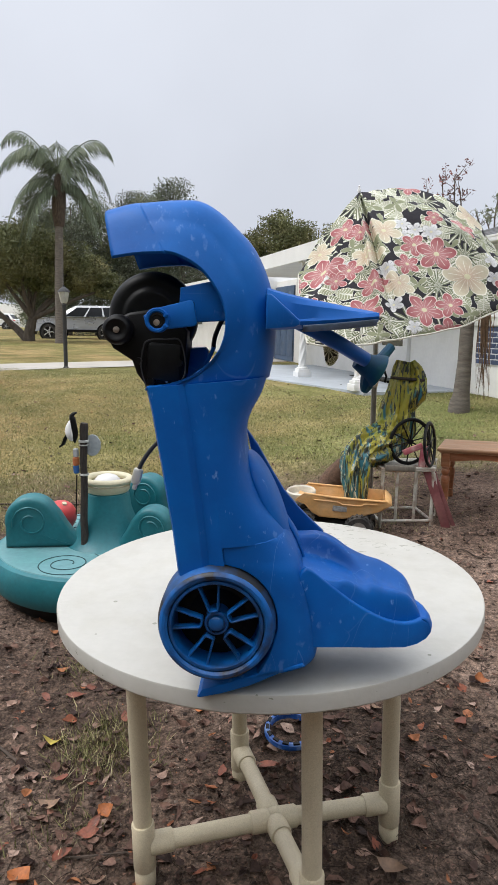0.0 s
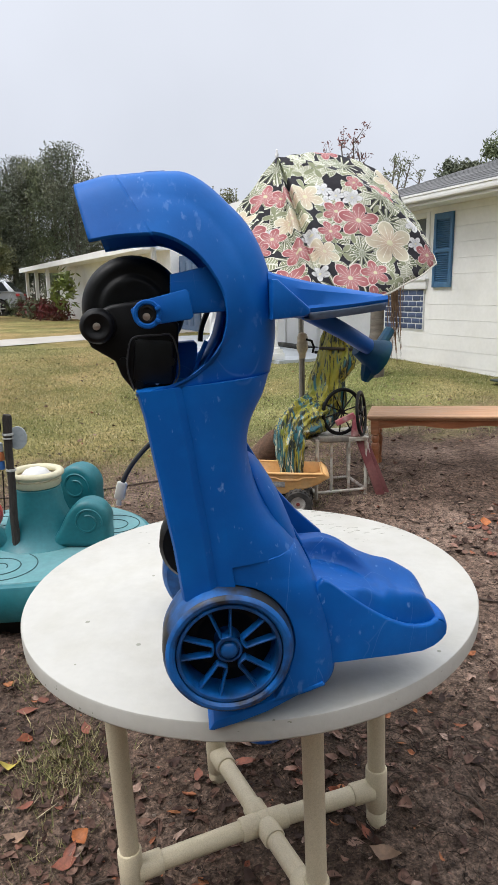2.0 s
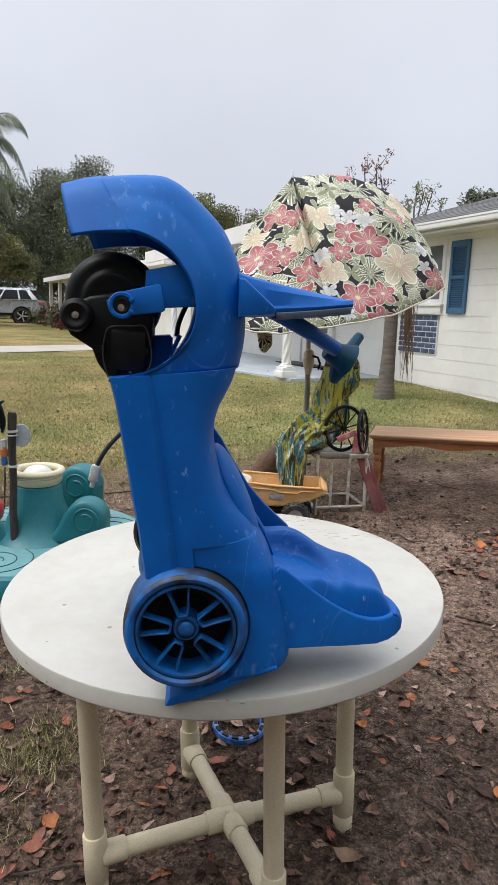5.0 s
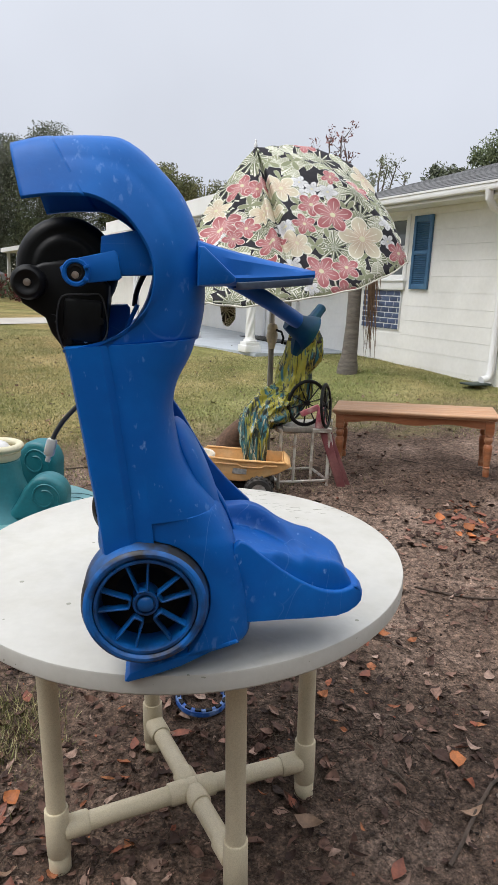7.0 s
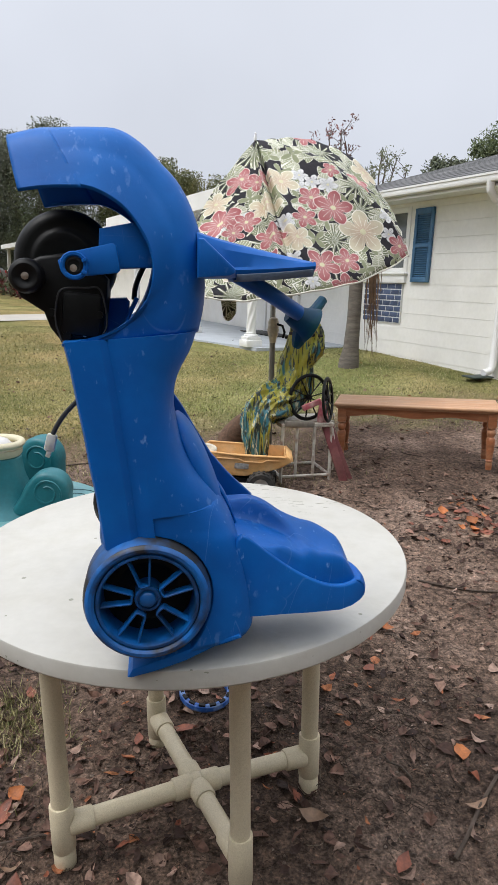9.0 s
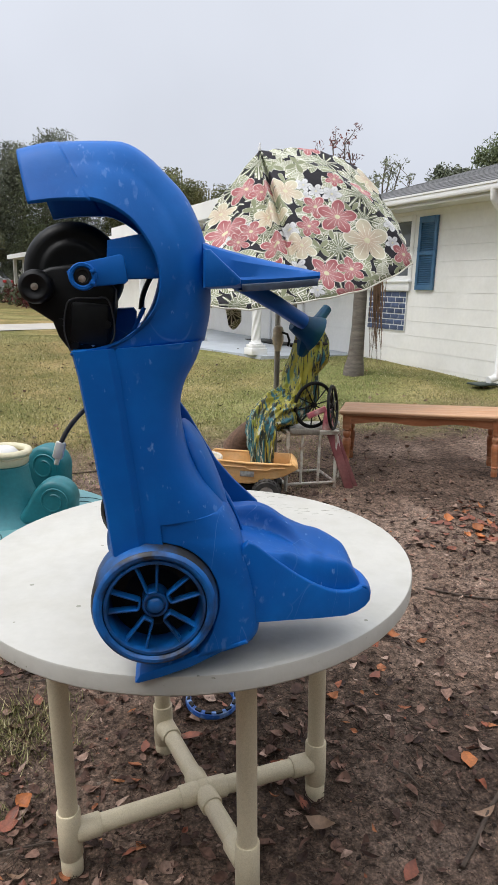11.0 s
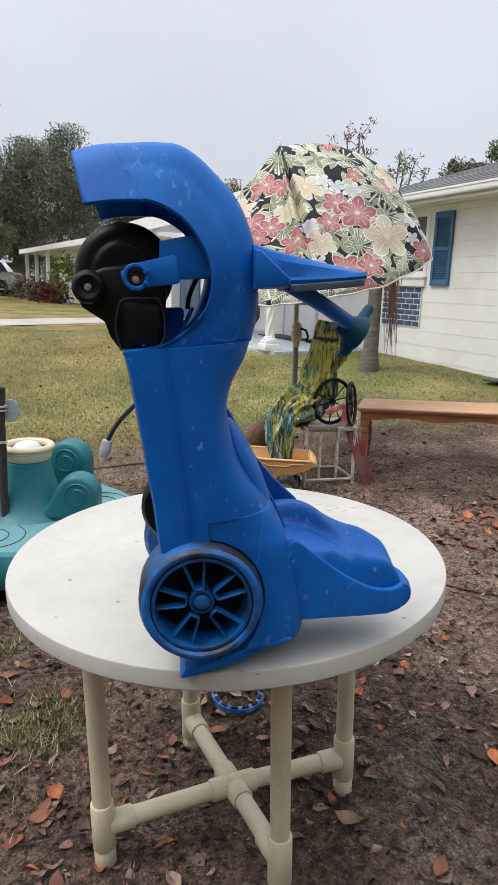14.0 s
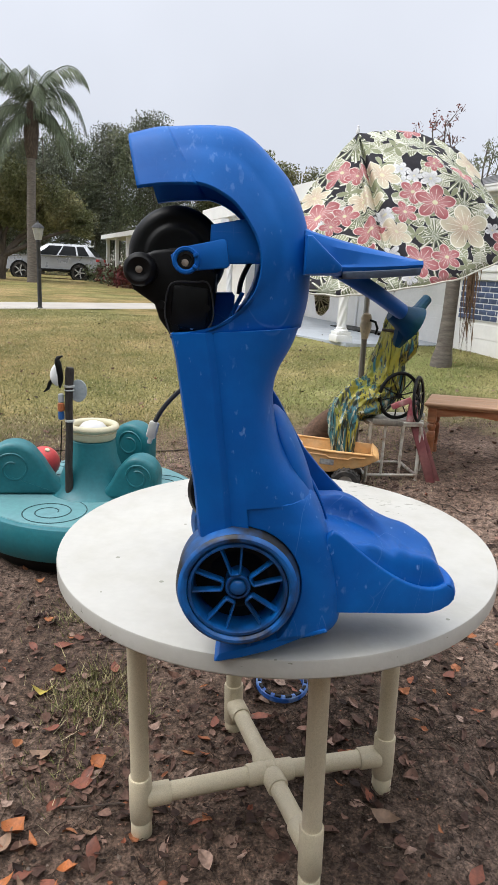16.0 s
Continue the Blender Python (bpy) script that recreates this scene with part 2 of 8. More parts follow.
def scuffed(m, pale=(0.22, 0.38, 0.72)):
    """Adds chalky rubbed patches, and long curved scratches to plastic."""
    nd, ln = m.node_tree.nodes, m.node_tree.links
    b = nd["Principled BSDF"]
    src = b.inputs["Base Color"].links[0].from_socket
    tc = nd.new("ShaderNodeTexCoord")

    def nz(scl, rot, scale, detail, distortion=0.0):
        mp, n = nd.new("ShaderNodeMapping"), nd.new("ShaderNodeTexNoise")
        mp.inputs["Scale"].default_value, mp.inputs["Rotation"].default_value = scl, rot
        n.inputs["Scale"].default_value, n.inputs["Detail"].default_value, n.inputs["Distortion"].default_value = scale, detail, distortion
        ln.new(tc.outputs["Object"], mp.inputs[0])
        ln.new(mp.outputs[0], n.inputs["Vector"])
        return n.outputs[0]

    def fit_(v, lo, hi, top=1.0):
        r = nd.new("ShaderNodeMapRange")
        for k_, val in (("From Min", lo), ("From Max", hi), ("To Min", 0.0), ("To Max", top)):
            r.inputs[k_].default_value = val
        ln.new(v, r.inputs["Value"])
        return r.outputs[0]

    def mth(op, a, c):
        x = nd.new("ShaderNodeMath")
        x.operation = op
        for sock, v in zip(x.inputs, (a, c)):
            if isinstance(v, (int, float)):
                sock.default_value = v
            else:
                ln.new(v, sock)
        return x.outputs[0]

    def line(scl, rot, scale, width, keep):
        d = mth("ABSOLUTE", mth("SUBTRACT", nz(scl, rot, scale, 1.0, 0.6), 0.5), 0.0)
        return mth("MULTIPLY", fit_(mth("SUBTRACT", width, d), 0.0, width, 0.38), fit_(nz((1, 1, 1), rot, 5.0, 3.0), keep, keep + 0.12))

    rubbed = mth("MULTIPLY", fit_(nz((1.6, 1, 0.7), (0.3, 0.5, 0), 60.0, 8.0), 0.56, 0.64, 0.22), fit_(nz((1, 1, 1), (0, 0, 0), 12.0, 8.0), 0.56, 0.60))
    dots = mth("MULTIPLY", fit_(nz((1, 1, 0.5), (0.2, 0.3, 0), 90.0, 4.0), 0.66, 0.76, 0.7), fit_(nz((1, 1, 1), (1, 0, 0), 9.0, 2.0), 0.46, 0.58))
    f = rubbed
    for o in (dots, line((1, 1, 0.45), (0.2, 0.7, 0), 6.0, 0.0022, 0.54), line((0.5, 1, 1.1), (0.1, -0.5, 0.2), 8.0, 0.0022, 0.57), line((1.2, 1, 0.3), (0, 0.15, 0), 11.0, 0.003, 0.55)):
        f = mth("MAXIMUM", f, o)
    mx = nd.new("ShaderNodeMix")
    mx.data_type = "RGBA"
    ln.new(f, mx.inputs["Factor"])
    ln.new(src, mx.inputs["A"])
    mx.inputs["B"].default_value = (*pale, 1)
    ln.new(mx.outputs["Result"], b.inputs["Base Color"])


scuffed(BLUE)
PVC = mat("cream_pvc", (0.64, 0.565, 0.41), 0.42, var=0.10, scale=5, fine=200, bump=0.08, tint=(0.36, 0.28, 0.16), tint_amount=0.3, tint_scale=420)
DIRT = mat("dirt_ground", (0.085, 0.055, 0.038), 0.95)
TEAL_PALE = mat("bleached_skylit_teal", (0.13, 0.285, 0.305), 0.6, var=0.16, scale=5, fine=40, bump=0.08, tint=(0.075, 0.20, 0.205), tint_amount=0.7, tint_scale=5)
TEAL = mat("teal_plastic", (0.010, 0.138, 0.165), 0.45, var=0.14, scale=4, bump=0.06, tint=(0.04, 0.20, 0.22), tint_amount=0.5, tint_scale=5)
SIDING = mat("white_siding_paint", (0.82, 0.81, 0.78), 0.6, var=0.04, scale=1.5, fine=20, bump=0.08, bump_scale=60, tint=(0.66, 0.65, 0.6), tint_amount=0.3, tint_scale=2)
TRIM = mat("white_trim_paint", (0.82, 0.82, 0.81), 0.5, var=0.04, scale=2, bump=0.04)
BENCH = mat("orange_stained_pine", (0.36, 0.13, 0.055), 0.45, var=0.2, scale=4, fine=25, bump=0.1, stretch=(1, 8, 8), tint=(0.5, 0.28, 0.16), tint_amount=0.5)
BENCH_TOP = mat("worn_pine_top", (0.52, 0.30, 0.17), 0.5, var=0.14, scale=4, fine=25, bump=0.1, stretch=(1, 9, 9), tint=(0.42, 0.19, 0.09), tint_amount=0.5)


# ---- terrain ----
def ground_z(x, y):
    """The yard rises gently towards the house and then runs level."""
    p = 0.02 * max(-4.0, min(4.5, x)) + 0.052 * max(-3.0, y) - 0.082
    k = 0.06
    h = max(0.0, min(1.0, 0.5 + 0.5 * (0.45 - p) / k))
    return 0.45 * (1 - h) + p * h - k * h * (1 - h)


bm = bmesh.new()
RELIEF = (-1.6, 2.7, 0.55, 4.7)


def relief(x, y):
    """Trodden, crumbly relief of the bare soil."""
    f = max(0.0, min(1.0, (x - RELIEF[0]) * 4, (RELIEF[1] - x) * 4, (y - RELIEF[2]) * 4, (RELIEF[3] - y) * 2))
    return f * (0.014 * noise.noise((x * 7, y * 7, 3)) + 0.008 * noise.noise((x * 17, y * 17, 5)) + 0.005 * noise.noise((x * 34, y * 34, 7)))


xs = [-400, -150, -60, -30, -20, -14] + [-10 + 0.25 * i for i in range(34)] + [-1.6 + 0.022 * i for i in range(197)] + [2.75 + 0.25 * i for i in range(22)] + [10, 14, 20, 30, 60, 150, 400]
ys = [-60, -20, -8, -5] + [-3 + 0.25 * i for i in range(14)] + [0.5 + 0.026 * i for i in range(162)] + [4.75 + 0.25 * i for i in range(54)] + [19, 21, 24, 28, 33, 40, 50, 70, 120, 250, 700]
rows = []
for y in ys:
    rows.append([(x, y, ground_z(x, y) + relief(x, y) + (0.022 * noise.noise((x * 1.3, y * 1.3, 0)) if -9 < x < 9 and -3 < y < 18 else 0.0)) for x in xs])
grid(bm, rows)
single("ground", bm, DIRT, "bare brown dirt yard running into dry patchy lawn", "ground", kind="structure", sharp=180)

# ---- house ----
HD = Vector((0.315, -0.949, 0)).normalized()
HO = Vector((HD.y, -HD.x, 0))
HP = Vector((3.6, 8.45, 0))


def hp(s, off, z):
    return HP + HD * s + HO * off + Vector((0, 0, z))


HROT = Matrix((HD, -HO, Vector((0, 0, 1)))).transposed()
ZB, ZE = 0.36, 2.52


def hbox(bm, s0, s1, o0, o1, z0, z1, bev=0.0):
    box(bm, hp((s0 + s1) / 2, (o0 + o1) / 2, (z0 + z1) / 2), (abs(s1 - s0), abs(o1 - o0), z1 - z0), HROT, bev)


house = thing("house", Matrix.Translation(hp(-2, -2, ZB)), "single-storey white ranch house with lap siding and blue shutters", "house")
bm = bmesh.new()
hbox(bm, -9.5, -1.75, -4.0, -0.02, ZB, ZE)
hbox(bm, -1.75, -0.68, -4.0, -0.02, ZB, 1.60)
hbox(bm, -1.75, -0.68, -4.0, -0.02, 2.44, ZE)
hbox(bm, -0.68, 6.0, -4.0, -0.02, ZB, ZE)
part("wall", bm, SIDING, house, local=False)
courses = [ZB, 0.459, 0.658, 0.857, 1.057, 1.256, 1.453, 1.65, 1.846, 2.043, 2.236, 2.43, ZE]
for z, z1 in zip(courses, courses[1:]):
    for s0, s1 in ((-3.5, -1.58), (-0.70, 6.0)) if 0.9 < z1 and z < 2.3 and z > 0.7 else ((-3.5, 6.0),):
        bm = bmesh.new()
        h = z1 - z - 0.0015
        a, b = 0.0065, 0.0095
        v = [bm.verts.new(hp(s, o, zz)) for s in (s0, s1) for o, zz in ((-0.02, z), (b, z), (a, z + h), (-0.02, z + h))]
        for q in ((0, 1, 2, 3), (7, 6, 5, 4), (0, 4, 5, 1), (1, 5, 6, 2), (2, 6, 7, 3), (3, 7, 4, 0)):
            bm.faces.new([v[i] for i in q])
        part("siding_board", bm, SIDING, house, local=False)
bm = bmesh.new()
hbox(bm, -3.2, 6.5, -4.4, 0.42, ZE + 0.0, ZE + 0.03)
hbox(bm, -3.2, 6.5, 0.40, 0.42, ZE - 0.02, ZE + 0.10)
part("eave", bm, TRIM, house, local=False)
bm = bmesh.new()
hbox(bm, -3.2, 6.5, 0.42, 0.50, ZE + 0.02, ZE + 0.10, 0.02)
part("gutter", bm, TRIM, house, "white metal gutter", local=False)
# porch
bm = bmesh.new()
hbox(bm, -9.5, -1.7, -0.02, 1.95, 2.62, 2.66)
hbox(bm, -9.5, -1.7, 1.93, 1.98, 2.50, 2.76)
hbox(bm, -1.72, -1.68, 0.0, 1.98, 2.50, 2.76)
part("porch_roof", bm, TRIM, house, local=False)

# ---- table ----
TC = Vector((0.077, 1.545, 0.786))
TM = Matrix.Translation(TC) @ Matrix.Rotation(math.atan(0.01), 4, "X") @ Matrix.Rotation(-math.atan(0.035), 4, "Y")
table = thing("garden_table", TM, "round white-painted table on cream PVC pipe legs", "table")
bm = bmesh.new()
R = 0.51
lathe(bm, [(0.02, -0.041), (R - 0.012, -0.041), (R - 0.003, -0.039), (R, -0.035), (R, -0.005), (R - 0.0015, -0.0015), (R - 0.005, 0.0), (0.02, 0.0)], n=96)
part("tabletop", bm, WHITE_TOP, table)

# ---- toy ----
toy = thing("ride_on_trike", Matrix.Translation((0, 1.15, 0.786)), "scuffed blue plastic ride-on trike standing on its tail", "toy trike")
YC = 1.142


def shell(bm, outer, inner, half, n=48, lift=0.0, step=0.0015):
    """A channel-shaped shell that follows two edges: side walls, a stepped shoulder and a rounded back."""
    o, i_ = spline(outer, n), spline(inner, n)
    rows = []
    for k in range(n):
        u = k / (n - 1)
        h = half(u)
        s = step * min(1.0, 6 * u)
        flat = [(0.0, 0.002), (0.05, 0.0), (0.20, 0.001), (0.35, 0.004), (0.50, 0.007), (0.535, 0.007 + s), (0.62, 0.009 + s), (0.72, 0.013 + s), (0.80, 0.018 + s), (0.88, 0.028), (0.945, 0.044), (0.985, 0.068)]
        domed = [0.001, 0.0, 0.006, 0.0125, 0.019, 0.0205 + s, 0.0245 + s, 0.0295 + s, 0.035 + s, 0.043, 0.054, 0.074]
        w = max(0.0, min(1.0, (0.92 - u) / 0.45)) if step else 1.0
        near = [(f, -h + y + (q - y) * w) for (f, y), q in zip(flat, domed)]
        sec = near + [(1.0, -0.02), (1.0, 0.02)] + [(f, -y) for f, y in near[::-1]]
        d = Vector((o[k][0] - i_[k][0], o[k][1] - i_[k][1])).normalized() * lift
        rows.append([(i_[k][0] + f * (o[k][0] - i_[k][0]) + f * d.x, YC + y, i_[k][1] + f * (o[k][1] - i_[k][1]) + f * d.y) for f, y in sec])
    grid(bm, rows)


def thicken(ob, t=0.004, offset=-1):
    md = ob.modifiers.new("thickness", "SOLIDIFY")
    md.thickness, md.offset = t, offset


F_OUT = [(-0.192, 1.584), (-0.158, 1.595), (-0.121, 1.600), (-0.078, 1.603), (-0.049, 1.602), (-0.021, 1.588), (0.007, 1.564), (0.035, 1.535), (0.055, 1.498), (0.068, 1.456), (0.073, 1.406), (0.072, 1.369), (0.065, 1.331)]
F_OUT = [(1.05 * x + 0.001, 1.41 + 1.05 * (z - 1.41)) for x, z in F_OUT]
F_IN = [(-0.177, 1.513), (-0.144, 1.518), (-0.110, 1.521), (-0.077, 1.516), (-0.043, 1.497), (-0.020, 1.470), (-0.005, 1.440), (-0.002, 1.406), (-0.013, 1.370), (-0.035, 1.346), (-0.067, 1.326), (-0.129, 1.310)]
bm = bmesh.new()
shell(bm, F_OUT, F_IN, lambda u: 0.106 + 0.006 * u)
fender = part("front_fender", bm, BLUE, toy, local=False, sharp=32)
thicken(fender, 0.005)
# raised visor over the front edge of the fender, and a dark clip on its crown
bm = bmesh.new()
shell(bm, [(-0.202, 1.5935), (-0.165, 1.6042), (-0.146, 1.6068)], [(-0.179, 1.511), (-0.140, 1.517), (-0.095, 1.5195)], lambda u: 0.1078, n=14, lift=0.0012, step=0.0)
thicken(part("fender_visor", bm, BLUE, toy, local=False, sharp=24), 0.006)
bm = bmesh.new()
box(bm, (-0.092, YC, 1.6125), (0.030, 0.036, 0.004), Euler((0, radians(-3), 0)).to_matrix(), 0.002)
part("crown_clip", bm, BLUE_DARK, toy, local=False)


def along(pts, x):
    """Height at x on a line through the given points."""
    for (a, za), (b, zb) in zip(pts, pts[1:]):
        if x <= b:
            return za + (zb - za) * max(0.0, (x - a) / (b - a))
    return pts[-1][1]


def torso_ring(z, xl, xr, h, cr):
    """One level of the torso: thin left edge, crease at x = cr, belly and a rounded right edge."""
    w = xr - cr
    near = [(xl, -h + 0.010), (xl + 0.004, -h + 0.001), (xl + 0.010, -h - 0.002), (cr - 0.010, -h - 0.002), (cr, -h + 0.004), (cr + 0.012, -h - 0.001), (cr + 0.026, -h - 0.002), (cr + 0.0275, -h - 0.002),
            (cr + 0.40 * w, -h - 0.002), (cr + 0.58 * w, -h + 0.001), (cr + 0.76 * w, -h + 0.010), (cr + 0.90 * w, -h + 0.026), (cr + 0.975 * w, -h + 0.048), (xr, -h + 0.075)]
    ring = near + [(xr, -0.01), (xr, 0.01)] + [(x, -y) for x, y in near[::-1]]
    return [(x, YC + y, z) for x, y in ring]


# torso
LEV = spline([(1.330, -0.129, 0.0655, -0.066), (1.300, -0.124, 0.056, -0.062), (1.264, -0.118, 0.038, -0.057), (1.234, -0.113, 0.031, -0.052), (1.205, -0.108, 0.032, -0.048),
              (1.178, -0.103, 0.037, -0.045), (1.144, -0.098, 0.049, -0.040), (1.112, -0.092, 0.068, -0.036), (1.080, -0.087, 0.092, -0.032), (1.062, -0.084, 0.104, -0.029)], 28)
bm = bmesh.new()
rows = []
for k, (z, xl, xr, cr) in enumerate(LEV):
    u = k / 27
    f = max(0, 1 - u * 5)
    g = max(0, 1 - (1 - u) * 5)
    drop = 0.047 * max(0.0, (u - 0.45) / 0.55)
    rows.append([(x + (0.17 * drop if x <= cr + 0.0265 else 0.0), y, zz - 0.018 * f * (1 - (x - xl) / (xr - xl)) - 0.016 * g * min(1.0, (xr - x) / (xr - cr)) - (drop if x <= cr + 0.0265 else 0.0))
                 for x, y, zz in torso_ring(z, xl, xr, 0.112 + 0.004 * u, cr)])
vs, _ = grid(bm, rows, close_v=True)
bm.faces.new(vs[0][::-1])
part("torso_panel", bm, BLUE, toy, local=False, sharp=28)
# tail body: cheeks with a round arch for each wheel, on a narrower core
WX, WZ = -0.009, 0.919
SIDE = [(0.0, 0.117), (0.35, 0.118), (0.58, 0.115), (0.76, 0.106), (0.90, 0.090), (0.975, 0.068), (1.0, 0.041)]
EDGE = spline([(0.1045, 1.0635), (0.119, 1.040), (0.132, 1.012), (0.147, 0.965), (0.158, 0.915), (0.165, 0.872), (0.165, 0.852), (0.160, 0.841)], 30)
for sgn in (-1, 1):
    bm = bmesh.new()
    rows = []
    for k, (xr, z) in enumerate(EDGE):
        dz = 0.1015 ** 2 - (z - WZ) ** 2
        xa = WX + math.sqrt(dz) if dz > 0 else WX
        if z > 1.02:
            xa = min(xa, -0.008 + (xa + 0.008) * max(0, (1.032 - z) / 0.012))
        row = []
        for f, y in ((0.0, 0.070), (0.0, 0.112), (0.03, 0.115), (0.15, 0.1155), (0.3, 0.1155), (0.45, 0.115), (0.6, 0.113), (0.72, 0.110), (0.83, 0.105), (0.91, 0.098), (0.965, 0.088), (0.99, 0.075), (1.0, 0.05), (1.0, 0.0)):
            x = xa + f * (xr - xa)
            e = min(1.0, k / 8)
            y = y + (min(y, along(SIDE, f) - 0.0015) - y) * (1 - e * e * (3 - 2 * e))
            tilt = (1 - f) * 0.016 * max(0.0, 1 - k / 5) + (1 - f) * 0.022 * max(0.0, (k - 23) / 6)
            if k == 0:
                row.append((x - 0.005 * f, YC + sgn * (y - 0.006 if y > 0.01 else y), z - tilt + 0.004))
            row.append((x, YC + sgn * y, z - tilt))
        if k == 0:
            rows.append(row[0::2])
            row = row[1::2]
        rows.append(row)
    grid(bm, rows)
    thicken(part("wheel_arch", bm, BLUE, toy, local=False, sharp=40), 0.004, 1 if sgn > 0 else -1)
bm = bmesh.new()
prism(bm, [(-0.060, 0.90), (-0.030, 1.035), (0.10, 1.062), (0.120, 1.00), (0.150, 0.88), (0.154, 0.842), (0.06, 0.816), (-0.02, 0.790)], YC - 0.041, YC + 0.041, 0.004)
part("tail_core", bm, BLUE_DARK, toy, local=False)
# flared flange on which the trike stands
bm = bmesh.new()
prism(bm, [(-0.042, 0.778), (-0.034, 0.792), (0.014, 0.808), (0.079, 0.832), (0.138, 0.846), (0.142, 0.841), (0.10, 0.828), (0.05, 0.803), (0.0, 0.786), (-0.036, 0.777)], YC - 0.1150, YC + 0.09, 0.002)
part("tail_flange", bm, BLUE, toy, local=False)

# footwell: side walls that sweep down to the nose
WALL = [tuple(p) for p in spline([(0.126, 0.985), (0.1345, 1.010), (0.142, 1.0135), (0.152, 1.008), (0.174, 0.990), (0.198, 0.971), (0.224, 0.951), (0.254, 0.931), (0.285, 0.914), (0.311, 0.905), (0.332, 0.902), (0.351, 0.905)], 26)]
WALL += [(0.363, 0.895), (0.3685, 0.882), (0.368, 0.873), (0.360, 0.865), (0.344, 0.859), (0.320, 0.857), (0.266, 0.864), (0.214, 0.869), (0.173, 0.870), (0.126, 0.870)]


def well_half(x):
    """Half width of the footwell at x."""
    t = max(0.0, min(1.0, (x - 0.11) / 0.258))
    return 0.101 - 0.062 * t ** 2.2


for sgn in (-1, 1):
    bm = bmesh.new()
    n = len(WALL)
    loops = []
    for inset, drop in ((0.0, 0.0055), (0.0012, 0.0022), (0.0045, 0.0), (0.0085, 0.0005), (0.012, 0.004)):
        loops.append([bm.verts.new((x - 0.3 * inset, YC + sgn * (well_half(x) - inset), z - (drop if k < 26 else 0.0))) for k, (x, z) in enumerate(WALL)])
    bm.faces.new(loops[0])
    bm.faces.new(loops[-1][::-1])
    for wo, wi in zip(loops, loops[1:]):
        for k in range(n):
            bm.faces.new((wo[k], wo[(k + 1) % n], wi[(k + 1) % n], wi[k]))
    bmesh.ops.recalc_face_normals(bm, faces=bm.faces[:])
    bmesh.ops.triangulate(bm, faces=[f for f in bm.faces if len(f.verts) > 6])
    part("footwell_wall", bm, BLUE, toy, local=False, sharp=50)
# far armrest rising beside the seat back
bm = bmesh.new()
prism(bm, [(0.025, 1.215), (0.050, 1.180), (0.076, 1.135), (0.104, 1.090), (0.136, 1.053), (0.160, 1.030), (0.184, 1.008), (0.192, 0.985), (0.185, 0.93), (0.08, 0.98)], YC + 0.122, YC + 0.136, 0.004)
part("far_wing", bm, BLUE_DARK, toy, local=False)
# nose and underside of the footwell
bm = bmesh.new()
rows = []
for x, z, ins in ((0.318, 0.884, 0.012), (0.334, 0.892, 0.010), (0.341, 0.901, 0.007), (0.352, 0.905, 0.002), (0.358, 0.902, 0.0), (0.3645, 0.894, 0.0), (0.3690, 0.882, 0.0), (0.3685, 0.873, 0.0), (0.361, 0.8645, 0.001), (0.344, 0.8585, 0.002), (0.320, 0.8565, 0.003), (0.25, 0.866, 0.003), (0.15, 0.871, 0.003)):
    h = well_half(x) - ins
    bow = 0.010 if x > 0.3 else 0.0
    rows.append([(x + bow * (1 - (2 * j / 12 - 1) ** 2), YC + h * (2 * j / 12 - 1), z) for j in range(13)])
grid(bm, rows)
thicken(part("nose", bm, BLUE, toy, local=False, sharp=50), 0.003)


def ease(v):
    v = max(0.0, min(1.0, v))
    return v * v * (3 - 2 * v)


# moulded seat: a shallow dish framed by a roll along its far side that swells into a thick front edge
DISH = spline([(0.10, 1.002), (0.15, 0.994), (0.20, 0.981), (0.25, 0.964), (0.30, 0.940), (0.36, 0.90)], 40)
FRONT = spline([(0.10, 1.028), (0.142, 1.014), (0.170, 0.996), (0.200, 0.978), (0.235, 0.962), (0.265, 0.957), (0.295, 0.952), (0.325, 0.940), (0.36, 0.912)], 40)
CREST = spline([(0.10, 1.020), (0.136, 1.020), (0.168, 1.023), (0.198, 1.014), (0.228, 0.996), (0.260, 0.983), (0.290, 0.976), (0.332, 0.952), (0.36, 0.925)], 40)
bm = bmesh.new()
rows = []
for i in range(64):
    x = 0.104 + 0.250 * i / 63
    h = well_half(x) - 0.006 - 0.009 * ease((x - 0.185) / 0.05)
    row = []
    for j in range(45):
        v = 2 * j / 44 - 1
        y = YC + h * v
        q = math.hypot(max(0.0, x - 0.165) / 0.088, max(0.0, y - (YC - 0.050)) / 0.086)
        lip = ease((x - 0.175) / 0.06) * ease((YC - 0.060 + 0.10 * (x - 0.2) - y) / 0.014)
        roll = max(ease((q - 0.90) / 0.18), lip)
        front = max(along(FRONT, x), along(DISH, x) + 0.005)
        raised = front + (along(CREST, x) - front) * ease((y - YC + 0.022) / 0.055)
        z = along(DISH, x) * (1 - roll) + (raised + 0.003) * roll
        low = along(WALL[3:26], x) - 0.012
        near = min(1.0, (v + 1) / (0.06 + 0.24 * ease((x - 0.19) / 0.05)))
        far_ = min(1.0, (1 - v) / 0.30)
        tip = min(1.0, max(0.0, (0.3550 - x) / 0.030))
        k_ = math.sqrt(1 - (1 - near) ** 2) * (0.35 + 0.65 * math.sqrt(1 - (1 - far_) ** 2)) * math.sqrt(1 - (1 - tip) ** 2)
        row.append((x, y, low + (z - low) * k_))
    rows.append(row)
grid(bm, rows)
part("seat_cushion", bm, BLUE, toy, local=False, sharp=80)


